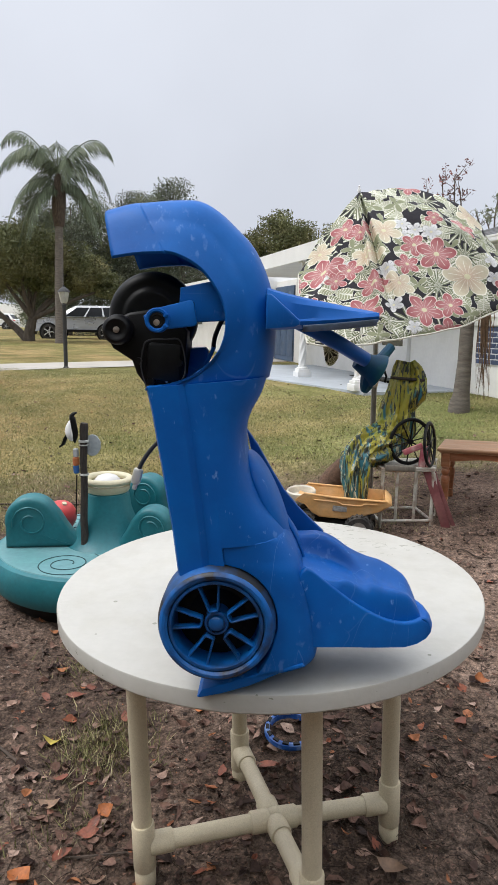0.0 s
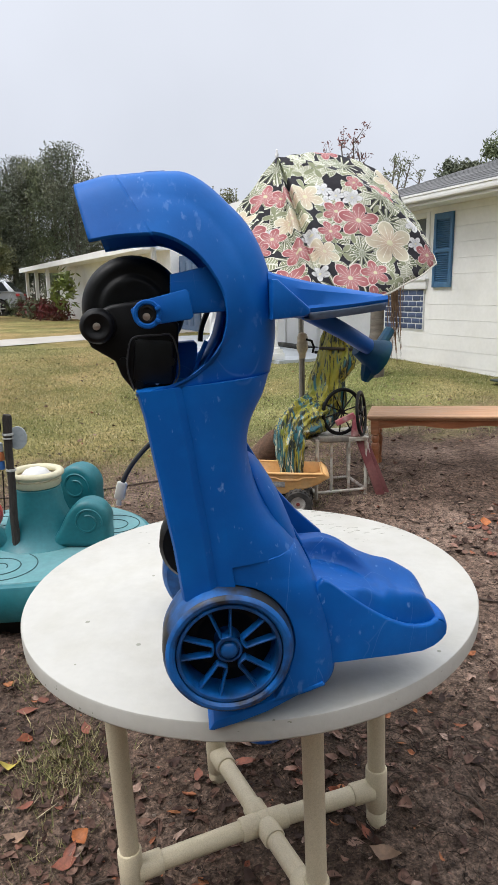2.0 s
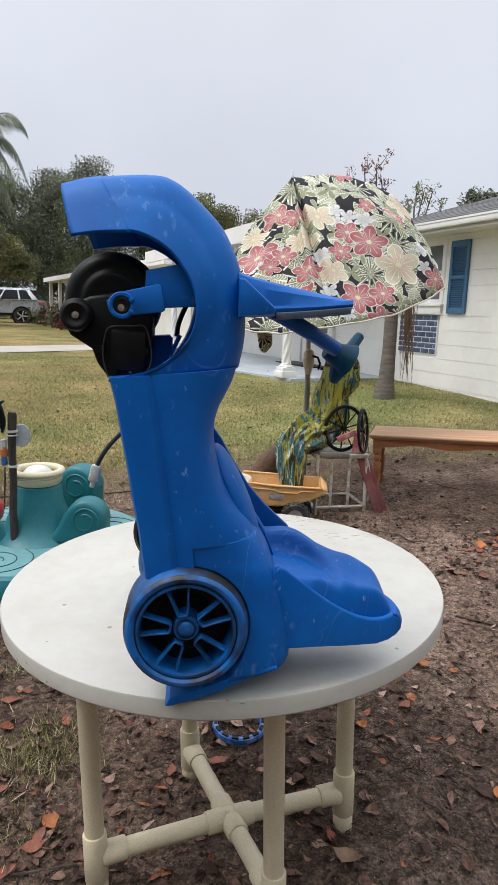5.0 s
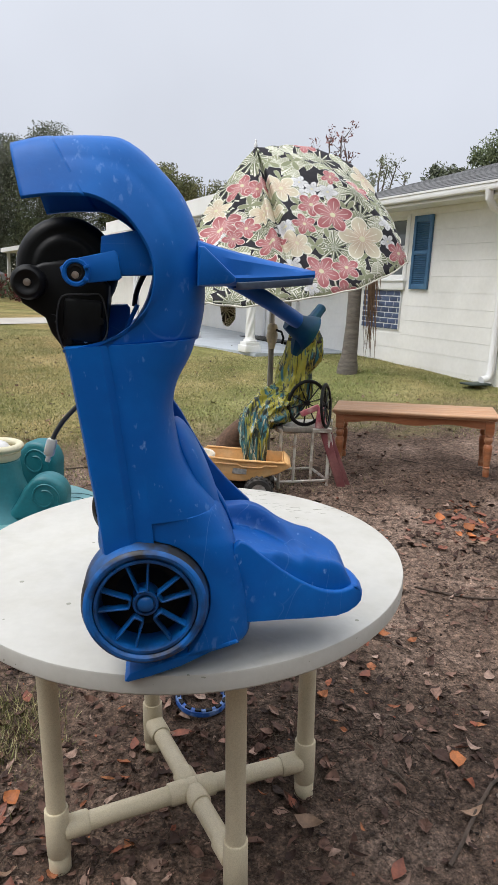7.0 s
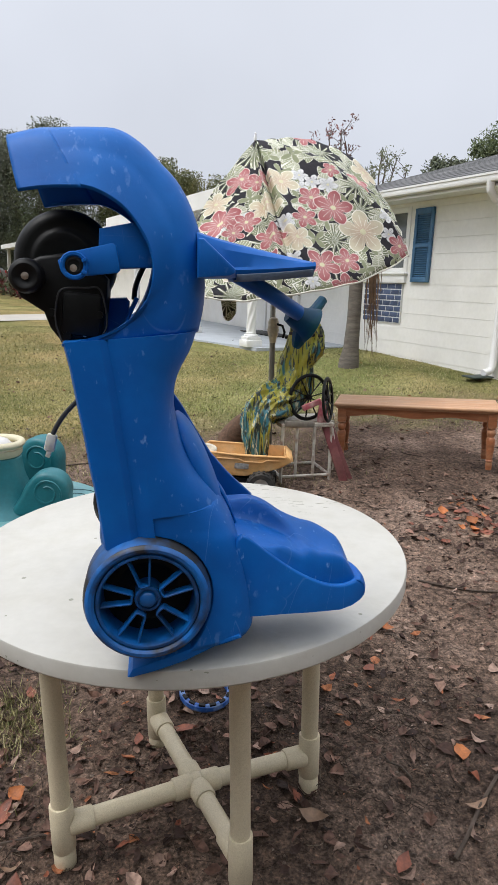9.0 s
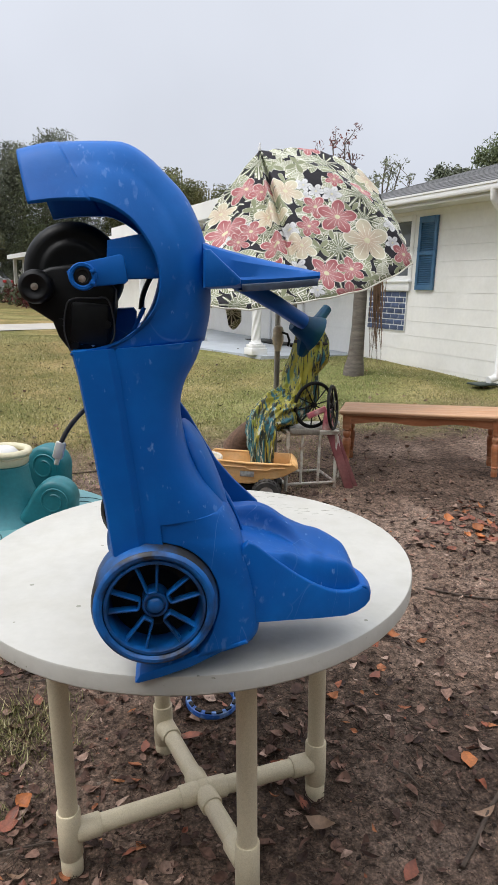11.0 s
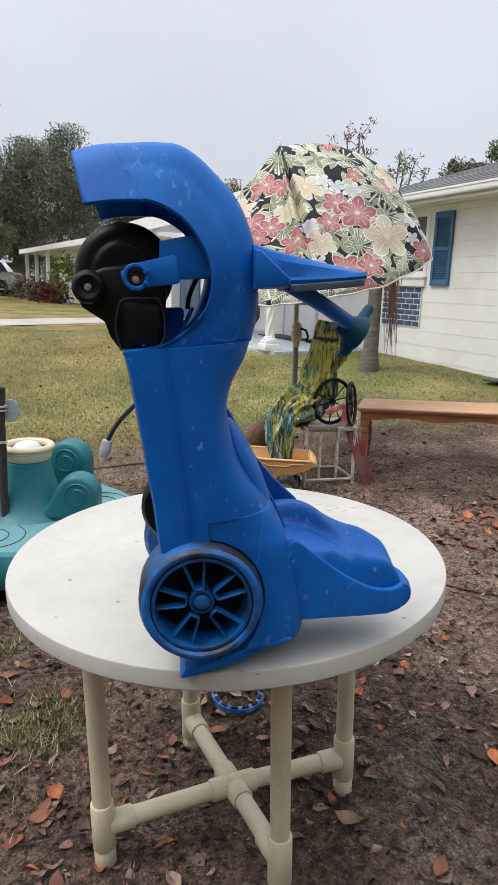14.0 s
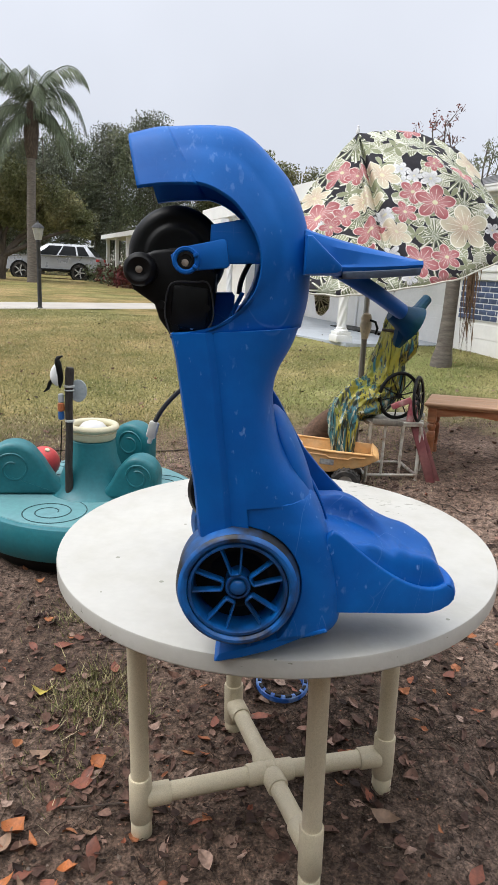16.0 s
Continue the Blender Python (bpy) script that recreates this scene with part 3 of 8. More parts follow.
def cushion(path, half, thick, n=30, k=20, flat=0.55, dy=0.0):
    """A rounded pad along a path in x, z; half and thick vary along it."""
    bm = bmesh.new()
    c = spline(path, n)
    rows = []
    for i in range(n):
        u = i / (n - 1)
        e = max(0.04, (1 - (2 * u - 1) ** 2) ** 0.42)
        t = c[min(i + 1, n - 1)] - c[max(i - 1, 0)]
        t = t / np.linalg.norm(t)
        nx, nz = -t[1], t[0]
        hh, th = half(u) * e, thick * e
        rows.append([(c[i][0] + nx * th * math.sin(a) * (1 if math.sin(a) > 0 else 0.4), YC + dy + hh * math.copysign(abs(math.cos(a)) ** flat, math.cos(a)),
                      c[i][1] + nz * th * math.sin(a) * (1 if math.sin(a) > 0 else 0.4)) for a in [2 * math.pi * j / k for j in range(k)]])
    vs, _ = grid(bm, rows, close_v=True)
    bm.faces.new(vs[0][::-1])
    bm.faces.new(vs[-1])
    return bm


part("seat_back", cushion([(0.030, 1.190), (0.052, 1.140), (0.078, 1.080), (0.110, 1.010)], lambda u: 0.082, 0.025, dy=0.012), BLUE, toy, local=False, sharp=70)

# dashboard blade and handlebar
bm = bmesh.new()
rows = []
for k in range(16):
    u = k / 15
    x = 0.062 + 0.188 * u
    zt = 1.475 - 0.036 * u ** 0.8
    zb = 1.409 + 0.016 * u ** 1.5
    h = 0.075 - 0.030 * u
    yc = YC - 0.005 + 0.02 * u
    e = 0.018 * (1 - u) + 0.004
    rows.append([(x, yc - h, zb + 0.003), (x, yc - h - 0.002, zb + 0.010 - 0.003 * u), (x, yc - h + 0.002, zb + 0.013), (x, yc - h + 0.006, zt - e * 0.8), (x, yc - h + 0.014, zt - 0.004), (x, yc - h + 0.030, zt), (x, yc + h - 0.045, zt), (x, yc + h - 0.02, zt - 0.006),
                 (x, yc + h, zb + 0.010), (x, yc + h, zb + 0.003), (x, yc + h - 0.015, zb - 0.003), (x, yc - h + 0.015, zb - 0.003)])
vs, _ = grid(bm, rows, close_v=True)
bm.faces.new(vs[0][::-1])
bm.faces.new(vs[-1])
part("dashboard", bm, BLUE, toy, local=False, sharp=28)
WORN = mat("worn_grey_plastic", (0.085, 0.115, 0.17), 0.6, var=0.25, scale=20, fine=90, bump=0.15, tint=(0.02, 0.10, 0.30), tint_amount=0.7, tint_scale=18)
bm = bmesh.new()
rows = []
for k in range(12):
    u = 0.32 + 0.66 * k / 11
    x, h, yc = 0.062 + 0.188 * u, 0.075 - 0.030 * u, YC - 0.005 + 0.02 * u
    z = 1.409 + 0.016 * u ** 1.5
    rows.append([(x, yc - h - 0.001, z + 0.003), (x, yc - h + 0.004, z - 0.006), (x, yc + h - 0.008, z - 0.006), (x, yc + h - 0.002, z)])
grid(bm, rows)
thicken(part("dashboard_underside", bm, WORN, toy, "worn grey underside", local=False), 0.003)
bm = bmesh.new()
prism(bm, [(0.062, 1.462), (0.070, 1.462), (0.116, 1.422), (0.116, 1.415), (0.108, 1.411), (0.062, 1.407)], YC - 0.106, YC - 0.070, 0.004)
part("dashboard_gusset", bm, BLUE, toy, local=False)
bm = bmesh.new()
tube(bm, [Vector((0.050, YC - 0.04, 1.447)), Vector((0.110, YC - 0.02, 1.424)), Vector((0.145, YC - 0.010, 1.407)), Vector((0.190, YC + 0.008, 1.384)), Vector((0.240, YC + 0.034, 1.356))], [0.016, 0.0155, 0.015, 0.0145, 0.0145], 16, flat=0.85)
bar = part("handlebar", bm, BLUE_DARK, toy, local=False)
GRIP = mat("weathered_green_blue_grip", (0.002, 0.050, 0.105), 0.55, spec=0.25, var=0.2, scale=20, tint=(0.010, 0.085, 0.045), tint_amount=0.9, tint_scale=14)
bm = bmesh.new()
gm = Matrix.Translation((0.252, YC + 0.048, 1.342)) @ Vector((0.80, 0.10, -0.42)).to_track_quat("Z", "Y").to_matrix().to_4x4()
lathe(bm, [(0.0155, -0.030), (0.018, -0.022), (0.021, -0.010), (0.026, 0.002), (0.031, 0.012), (0.032, 0.016), (0.028, 0.018), (0.010, 0.013)], gm, 22)
part("grip_flange", bm, GRIP, bar, local=False)
bm = bmesh.new()
tube(bm, [(0.260, YC + 0.056, 1.346), (0.274, YC + 0.068, 1.359), (0.292, YC + 0.085, 1.378)], [0.014, 0.010, 0.009], 10)
part("grip_peg", bm, GRIP, bar, local=False)
bm = bmesh.new()
tube(bm, [(0.250, YC + 0.05, 1.327), (0.246, YC + 0.055, 1.307), (0.243, YC + 0.058, 1.297)], [0.016, 0.012, 0.007], 8)
part("grip_stub", bm, GRIP, bar, local=False)

# drive wheel and gearbox under the fender
AY = Matrix.Rotation(radians(90), 4, "X")


def axle(x, y, z):
    """A frame whose z axis points at -y."""
    return Matrix.Translation((x, y, z)) @ AY


bm = bmesh.new()
lathe(bm, [(0.01, -0.035), (0.062, -0.035), (0.071, -0.028), (0.0755, -0.012), (0.0755, 0.004), (0.0745, 0.013), (0.0718, 0.0205), (0.0675, 0.0262), (0.062, 0.0292), (0.056, 0.0300), (0.0505, 0.0288), (0.047, 0.0300), (0.0435, 0.0335), (0.039, 0.0350), (0.034, 0.0345), (0.01, 0.0340)], axle(-0.131, YC - 0.012, 1.424), 44)
part("drive_wheel", bm, BLACK, toy, "black plastic drive wheel", local=False)
GEAR = [(-0.203, 1.400), (-0.190, 1.417), (-0.160, 1.430), (-0.118, 1.437), (-0.085, 1.424), (-0.066, 1.401), (-0.069, 1.360), (-0.074, 1.325), (-0.084, 1.312), (-0.135, 1.310), (-0.150, 1.330), (-0.158, 1.352), (-0.190, 1.372)]
bm = bmesh.new()
prism(bm, GEAR, YC - 0.072, YC + 0.01, 0.006, 3)
gear = part("gearbox", bm, BLACK, toy, "black gearbox housing", local=False)
bm = bmesh.new()
box(bm, (-0.104, YC - 0.074, 1.350), (0.056, 0.012, 0.062), Euler((0, radians(4), 0)).to_matrix(), 0.006)
part("motor_cover", bm, BLACK, gear, local=False)
for x, z in ((-0.170, 1.408), (-0.079, 1.350), (-0.125, 1.319), (-0.146, 1.352)):
    bm = bmesh.new()
    lathe(bm, [(0.002, -0.004), (0.006, -0.004), (0.006, 0.008), (0.002, 0.008)], axle(x, YC - 0.072, z), 10)
    part("screw_boss", bm, BLACK, gear, local=False)
for x, z in ((-0.116, 1.323), (-0.100, 1.320)):
    bm = bmesh.new()
    lathe(bm, [(0.001, -0.004), (0.0028, -0.004), (0.0028, 0.003), (0.001, 0.0035)], axle(x, YC - 0.073, z), 8)
    part("screw", bm, GREY_BIT, gear, local=False)
bm = bmesh.new()
lathe(bm, [(0.004, -0.02), (0.021, -0.02), (0.0245, -0.014), (0.0247, -0.002), (0.0238, 0.004), (0.0212, 0.0085), (0.0175, 0.0105), (0.0135, 0.0098), (0.0105, 0.0070), (0.004, 0.0060)], axle(-0.178, YC - 0.084, 1.402), 30)
part("idler_wheel", bm, BLACK, gear, local=False)
STEEL = mat("rusty_steel", (0.35, 0.30, 0.26), 0.45, 0.9, var=0.3, scale=60, tint=(0.2, 0.08, 0.04), tint_amount=0.7, tint_scale=80)
bm = bmesh.new()
lathe(bm, [(0.001, 0.002), (0.0052, 0.002), (0.0052, 0.009), (0.001, 0.010)], axle(-0.178, YC - 0.084, 1.402), 12)
part("axle_bolt", bm, STEEL, gear, "rusty axle bolt", local=False)
WIRE = mat("black_wire", (0.03, 0.03, 0.032), 0.5)
bm = bmesh.new()
tube(bm, [Vector((x, YC - 0.082, z)) for x, z in spline([(-0.132, 1.310), (-0.140, 1.340), (-0.137, 1.372), (-0.128, 1.386), (-0.096, 1.388), (-0.078, 1.388), (-0.070, 1.366), (-0.068, 1.335), (-0.080, 1.312)], 34)], 0.0013, 6)
part("motor_wire", bm, WIRE, gear, local=False)
# axle bracket: a flat plate with a notched ring round the axle end
bm = bmesh.new()
prism(bm, [(-0.117, 1.435), (-0.056, 1.450), (-0.051, 1.447), (-0.046, 1.414), (-0.050, 1.410), (-0.112, 1.402), (-0.127, 1.412), (-0.130, 1.424)], YC - 0.112, YC - 0.099, 0.002)
bracket = part("axle_bracket", bm, BLUE, toy, local=False)
bm = bmesh.new()
lathe(bm, [(0.0125, -0.006), (0.0195, -0.006), (0.0195, 0.003), (0.018, 0.005), (0.0145, 0.005), (0.0125, 0.002)], axle(-0.108, YC - 0.112, 1.418), 28, caps=False)
part("axle_ring", bm, BLUE, bracket, local=False)
bm = bmesh.new()
lathe(bm, [(0.001, -0.004), (0.0128, -0.004), (0.0128, 0.002), (0.009, 0.003), (0.007, 0.001), (0.001, 0.001)], axle(-0.108, YC - 0.112, 1.418), 24)
part("axle_end", bm, BLACK, bracket, local=False)
bm = bmesh.new()
lathe(bm, [(0.001, -0.002), (0.0055, -0.002), (0.005, 0.0025), (0.001, 0.003)], axle(-0.109, YC - 0.112, 1.4145), 14)
part("axle_tip", bm, STEEL, bracket, "pale worn axle tip", local=False)
for a in (28, -32):
    bm = bmesh.new()
    box(bm, (-0.108 + 0.0165 * math.cos(radians(a)), YC - 0.117, 1.418 + 0.0165 * math.sin(radians(a))), (0.008, 0.006, 0.005), Euler((0, radians(-a), 0)).to_matrix(), 0.001)
    part("ring_tooth", bm, BLUE, bracket, local=False)
bm = bmesh.new()
prism(bm, [(-0.076, 1.470), (-0.020, 1.482), (0.006, 1.470), (0.012, 1.420), (-0.052, 1.416), (-0.078, 1.430)], YC - 0.086, YC - 0.056, 0.004)
part("fork_arm", bm, BLUE, toy, local=False)
bm = bmesh.new()
prism(bm, [(-0.080, 1.305), (-0.078, 1.364), (-0.072, 1.372), (-0.044, 1.374), (-0.039, 1.368), (-0.040, 1.305)], YC - 0.01, YC + 0.02, 0.004)
part("fork_mount", bm, BLUE, toy, local=False)
# curved inner rib and a black strap behind the fork
bm = bmesh.new()
rib = spline([(0.001, 1.428), (-0.004, 1.402), (-0.013, 1.374), (-0.030, 1.344), (-0.052, 1.316)], 16)
grid(bm, [[(x, YC - 0.030, z), (x - 0.003, YC, z + 0.002), (x - 0.004, YC + 0.036, z + 0.002)] for x, z in rib])
thicken(part("inner_rib", bm, BLUE, toy, local=False, sharp=60), 0.004)
bm = bmesh.new()
prism(bm, [(x, z) for x, z in rib] + [(0.020, 1.318), (0.048, 1.345), (0.050, 1.428)], YC + 0.036, YC + 0.050, 0.002)
part("inner_wall", bm, BLUE, toy, local=False)
bm = bmesh.new()
tube(bm, [Vector((x, YC + 0.035, z)) for x, z in spline([(-0.012, 1.432), (-0.024, 1.408), (-0.031, 1.388), (-0.033, 1.370)], 9)], 0.0042, 8)
part("strap", bm, BLACK, toy, "black strap", local=False)
bm = bmesh.new()
prism(bm, [(-0.105, 1.300), (-0.092, 1.345), (-0.060, 1.350), (-0.050, 1.315)], YC + 0.03, YC + 0.07, 0.003)
part("battery_rib", bm, BLUE, toy, local=False)
bm = bmesh.new()
tube(bm, [Vector((-0.046, YC - 0.03, 1.322)), Vector((-0.040, YC - 0.03, 1.345)), Vector((-0.026, YC - 0.028, 1.375))], 0.0035, 10)
part("steering_post", bm, BLUE, toy, local=False)


# rear wheels
def rear_wheel(x, y, z, face, spin):
    m = Matrix.Translation((x, y, z)) @ Matrix.Rotation(radians(90 * face), 4, "X")
    bm = bmesh.new()
    R_ = 0.1005
    lathe(bm, [(0.045, -0.100), (R_ - 0.010, -0.100), (R_ - 0.003, -0.092), (R_, -0.078), (R_, -0.030), (R_ - 0.001, -0.016), (R_ - 0.005, -0.006), (0.0925, -0.001), (0.090, -0.008), (0.080, -0.010), (0.079, -0.060), (0.045, -0.062)], m, 64)
    w = part("rear_wheel", bm, RUBBER, toy, "black tyre with scuffed blue paint", local=False)
    bm = bmesh.new()
    lathe(bm, [(0.0800, -0.012), (0.0815, -0.002), (0.0855, 0.002), (0.090, 0.0022), (0.0940, -0.0005), (0.0955, -0.004), (0.0935, -0.006)], m, 64, caps=False)
    part("sidewall", bm, TYRE_BLUE, w, "blue-sprayed tyre sidewall", local=False)
    bm = bmesh.new()
    lathe(bm, [(0.070, -0.055), (0.0725, -0.006), (0.0745, -0.002), (0.079, -0.002), (0.0805, -0.006), (0.0795, -0.034)], m, 64, caps=False)
    rim = part("rim", bm, RIM_BLUE, w, "blue moulded rim with paired spokes", local=False)
    bm = bmesh.new()
    lathe(bm, [(0.002, -0.052), (0.021, -0.052), (0.021, -0.016), (0.0195, -0.014), (0.0165, -0.014), (0.016, -0.018), (0.0135, -0.018), (0.0125, -0.012), (0.009, -0.009), (0.002, -0.008)], m, 32)
    part("hub", bm, RIM_BLUE, w, local=False)
    for k in range(5):
        bm = bmesh.new()
        a = radians(spin + 72 * k)
        c, s = math.cos(a), math.sin(a)
        path = []
        for t, w_ in ((0.0735, 0.0178), (0.058, 0.0142), (0.042, 0.0108), (0.030, 0.0086), (0.0265, 0.0077), (0.0250, 0.0058), (0.0246, 0.0)):
            path.append((t, w_))
        path = path + [(t, -w_) for t, w_ in path[-2::-1]]
        rows = []
        for i, (t, w_) in enumerate(path):
            pa, pb = path[max(i - 1, 0)], path[min(i + 1, len(path) - 1)]
            dx, dy = pb[0] - pa[0], pb[1] - pa[1]
            ln_ = math.hypot(dx, dy)
            nx, ny = -dy / ln_, dx / ln_
            rows.append([m @ Vector(((t + nx * o) * c - (w_ + ny * o) * s, (t + nx * o) * s + (w_ + ny * o) * c, zz)) for o, zz in ((-0.0022, -0.022), (-0.0018, -0.008), (-0.0008, -0.0065), (0.0008, -0.0065), (0.0018, -0.008), (0.0022, -0.022))])
        grid(bm, rows, close_v=True)
        part("spoke", bm, RIM_BLUE, w, local=False)
    # black disc stands in for the shade deep inside the blue rim
    bm = bmesh.new()
    lathe(bm, [(0.002, -0.058), (0.078, -0.056), (0.078, -0.050), (0.05, -0.046), (0.044, -0.050), (0.002, -0.052)], m, 40)
    part("rim_back", bm, BLACK, w, local=False)
    return w


rear_wheel(WX, 1.004, WZ, 1, 29)
rear_wheel(-0.018, 1.500, 0.872, -1, 10)
bm = bmesh.new()
tube(bm, [Vector((WX, 1.06, WZ)), Vector((-0.018, 1.46, 0.874))], 0.010, 10)
part("rear_axle", bm, STEEL, toy, local=False)
# black drum of the second motor behind the panel
bm = bmesh.new()
lathe(bm, [(0.01, -0.03), (0.068, -0.03), (0.075, -0.02), (0.075, 0.02), (0.068, 0.03), (0.01, 0.03)], axle(-0.042, YC + 0.17, 0.985), 36)
part("rear_motor", bm, BLACK, toy, local=False)

# loose cable with a white plug
bm = bmesh.new()
tube(bm, [Vector(p) for p in spline([(-0.100, 1.15, 1.226), (-0.120, 1.15, 1.211), (-0.142, 1.15, 1.188), (-0.156, 1.15, 1.168), (-0.164, 1.15, 1.152)], 18)], 0.004, 8)
cab = part("cable", bm, WIRE, toy, local=False)
PLUG = mat("translucent_white_plug", (0.62, 0.62, 0.58), 0.35, var=0.08, sub=0.3)
bm = bmesh.new()
box(bm, (-0.168, 1.15, 1.138), (0.017, 0.012, 0.030), Euler((0, radians(14), 0)).to_matrix(), 0.004)
box(bm, (-0.172, 1.15, 1.120), (0.008, 0.008, 0.014), Euler((0, radians(14), 0)).to_matrix(), 0.002)
part("plug", bm, PLUG, cab, "white plastic plug", local=False)

# table legs: upright pipes, tees and a cross
legs = {"left": (-0.221, 1.455), "near": (0.200, 1.310), "right": (0.430, 1.620), "back": (0.005, 1.840)}
TI = TM.inverted()
PR = 0.0235


def collar(bm, p, d, ln=0.035, r=0.029):
    d = Vector(d).normalized()
    q = d.to_track_quat("Z", "Y").to_matrix().to_4x4()
    lathe(bm, [(PR - 0.002, -ln / 2), (r - 0.002, -ln / 2), (r, -ln / 2 + 0.003), (r, ln / 2 - 0.003), (r - 0.002, ln / 2), (PR - 0.002, ln / 2)], Matrix.Translation(p) @ q, 24, caps=False)


feet = {}
for k, (x, y) in legs.items():
    g = TI @ Vector((x, y, ground_z(x, y)))
    feet[k] = g
ZX = TI @ Vector((0.106, 1.550, 0.110))
for k, g in feet.items():
    bm = bmesh.new()
    tube(bm, [(g.x, g.y, g.z - 0.01), (g.x, g.y, -0.036)], PR, 24)
    leg = part("leg", bm, PVC, table)
    bm = bmesh.new()
    collar(bm, (g.x, g.y, ZX.z), (0, 0, 1), 0.13)
    d = (Vector((ZX.x, ZX.y, 0)) - Vector((g.x, g.y, 0))).normalized()
    collar(bm, Vector((g.x, g.y, ZX.z)) + d * 0.045, d, 0.06)
    part("tee_fitting", bm, PVC, leg)
    bm = bmesh.new()
    collar(bm, (g.x, g.y, g.z + 0.018), (0, 0, 1), 0.05, 0.027)
    part("foot_cap", bm, PVC, leg)
    bm = bmesh.new()
    tube(bm, [(g.x, g.y, ZX.z), (ZX.x, ZX.y, ZX.z)], PR, 20)
    part("crossbar", bm, PVC, table)
bm = bmesh.new()
for k, g in feet.items():
    d = (Vector((g.x, g.y, ZX.z)) - ZX).normalized()
    collar(bm, ZX + d * 0.038, d, 0.05)
bmesh.ops.create_uvsphere(bm, u_segments=20, v_segments=12, radius=0.030, matrix=Matrix.Translation(ZX))
part("cross_fitting", bm, PVC, table)

# ---- patio umbrella ----
RED_BLOOMS = [(0.52, 2.06, 0.086), (0.61, 2.02, 0.069), (0.39, 1.79, 0.112), (0.54, 1.74, 0.075), (0.46, 1.67, 0.065), (0.68, 1.6, 0.082), (0.94, 1.9, 0.082), (0.89, 1.75, 0.075), (1.08, 1.84, 0.118), (0.99, 1.43, 0.112), (1.16, 1.48, 0.086), (1.56, 1.66, 0.082), (1.07, 2.11, 0.054), (1.3, 2.12, 0.09), (0.3, 1.5, 0.09), (0.62, 1.42, 0.1), (1.15, 1.3, 0.09), (0.2, 1.75, 0.08), (0.95, 2.45, 0.08)]
CREAM_BLOOMS = [(0.75, 2.0, 0.107), (0.65, 1.82, 0.09), (1.28, 1.7, 0.15), (0.83, 1.59, 0.097), (0.37, 1.96, 0.086), (0.45, 1.42, 0.1), (1.4, 2.3, 0.11)]
WHITE_BLOOMS = [(0.87, 2.06, 0.06), (0.95, 2.02, 0.06), (0.87, 1.97, 0.054), (1.05, 2.0, 0.069), (1.46, 1.85, 0.065), (1.47, 1.72, 0.056), (0.76, 1.7, 0.065), (0.52, 1.77, 0.054), (0.92, 1.3, 0.054), (0.36, 1.71, 0.054), (0.8, 1.45, 0.06), (0.25, 1.6, 0.06)]


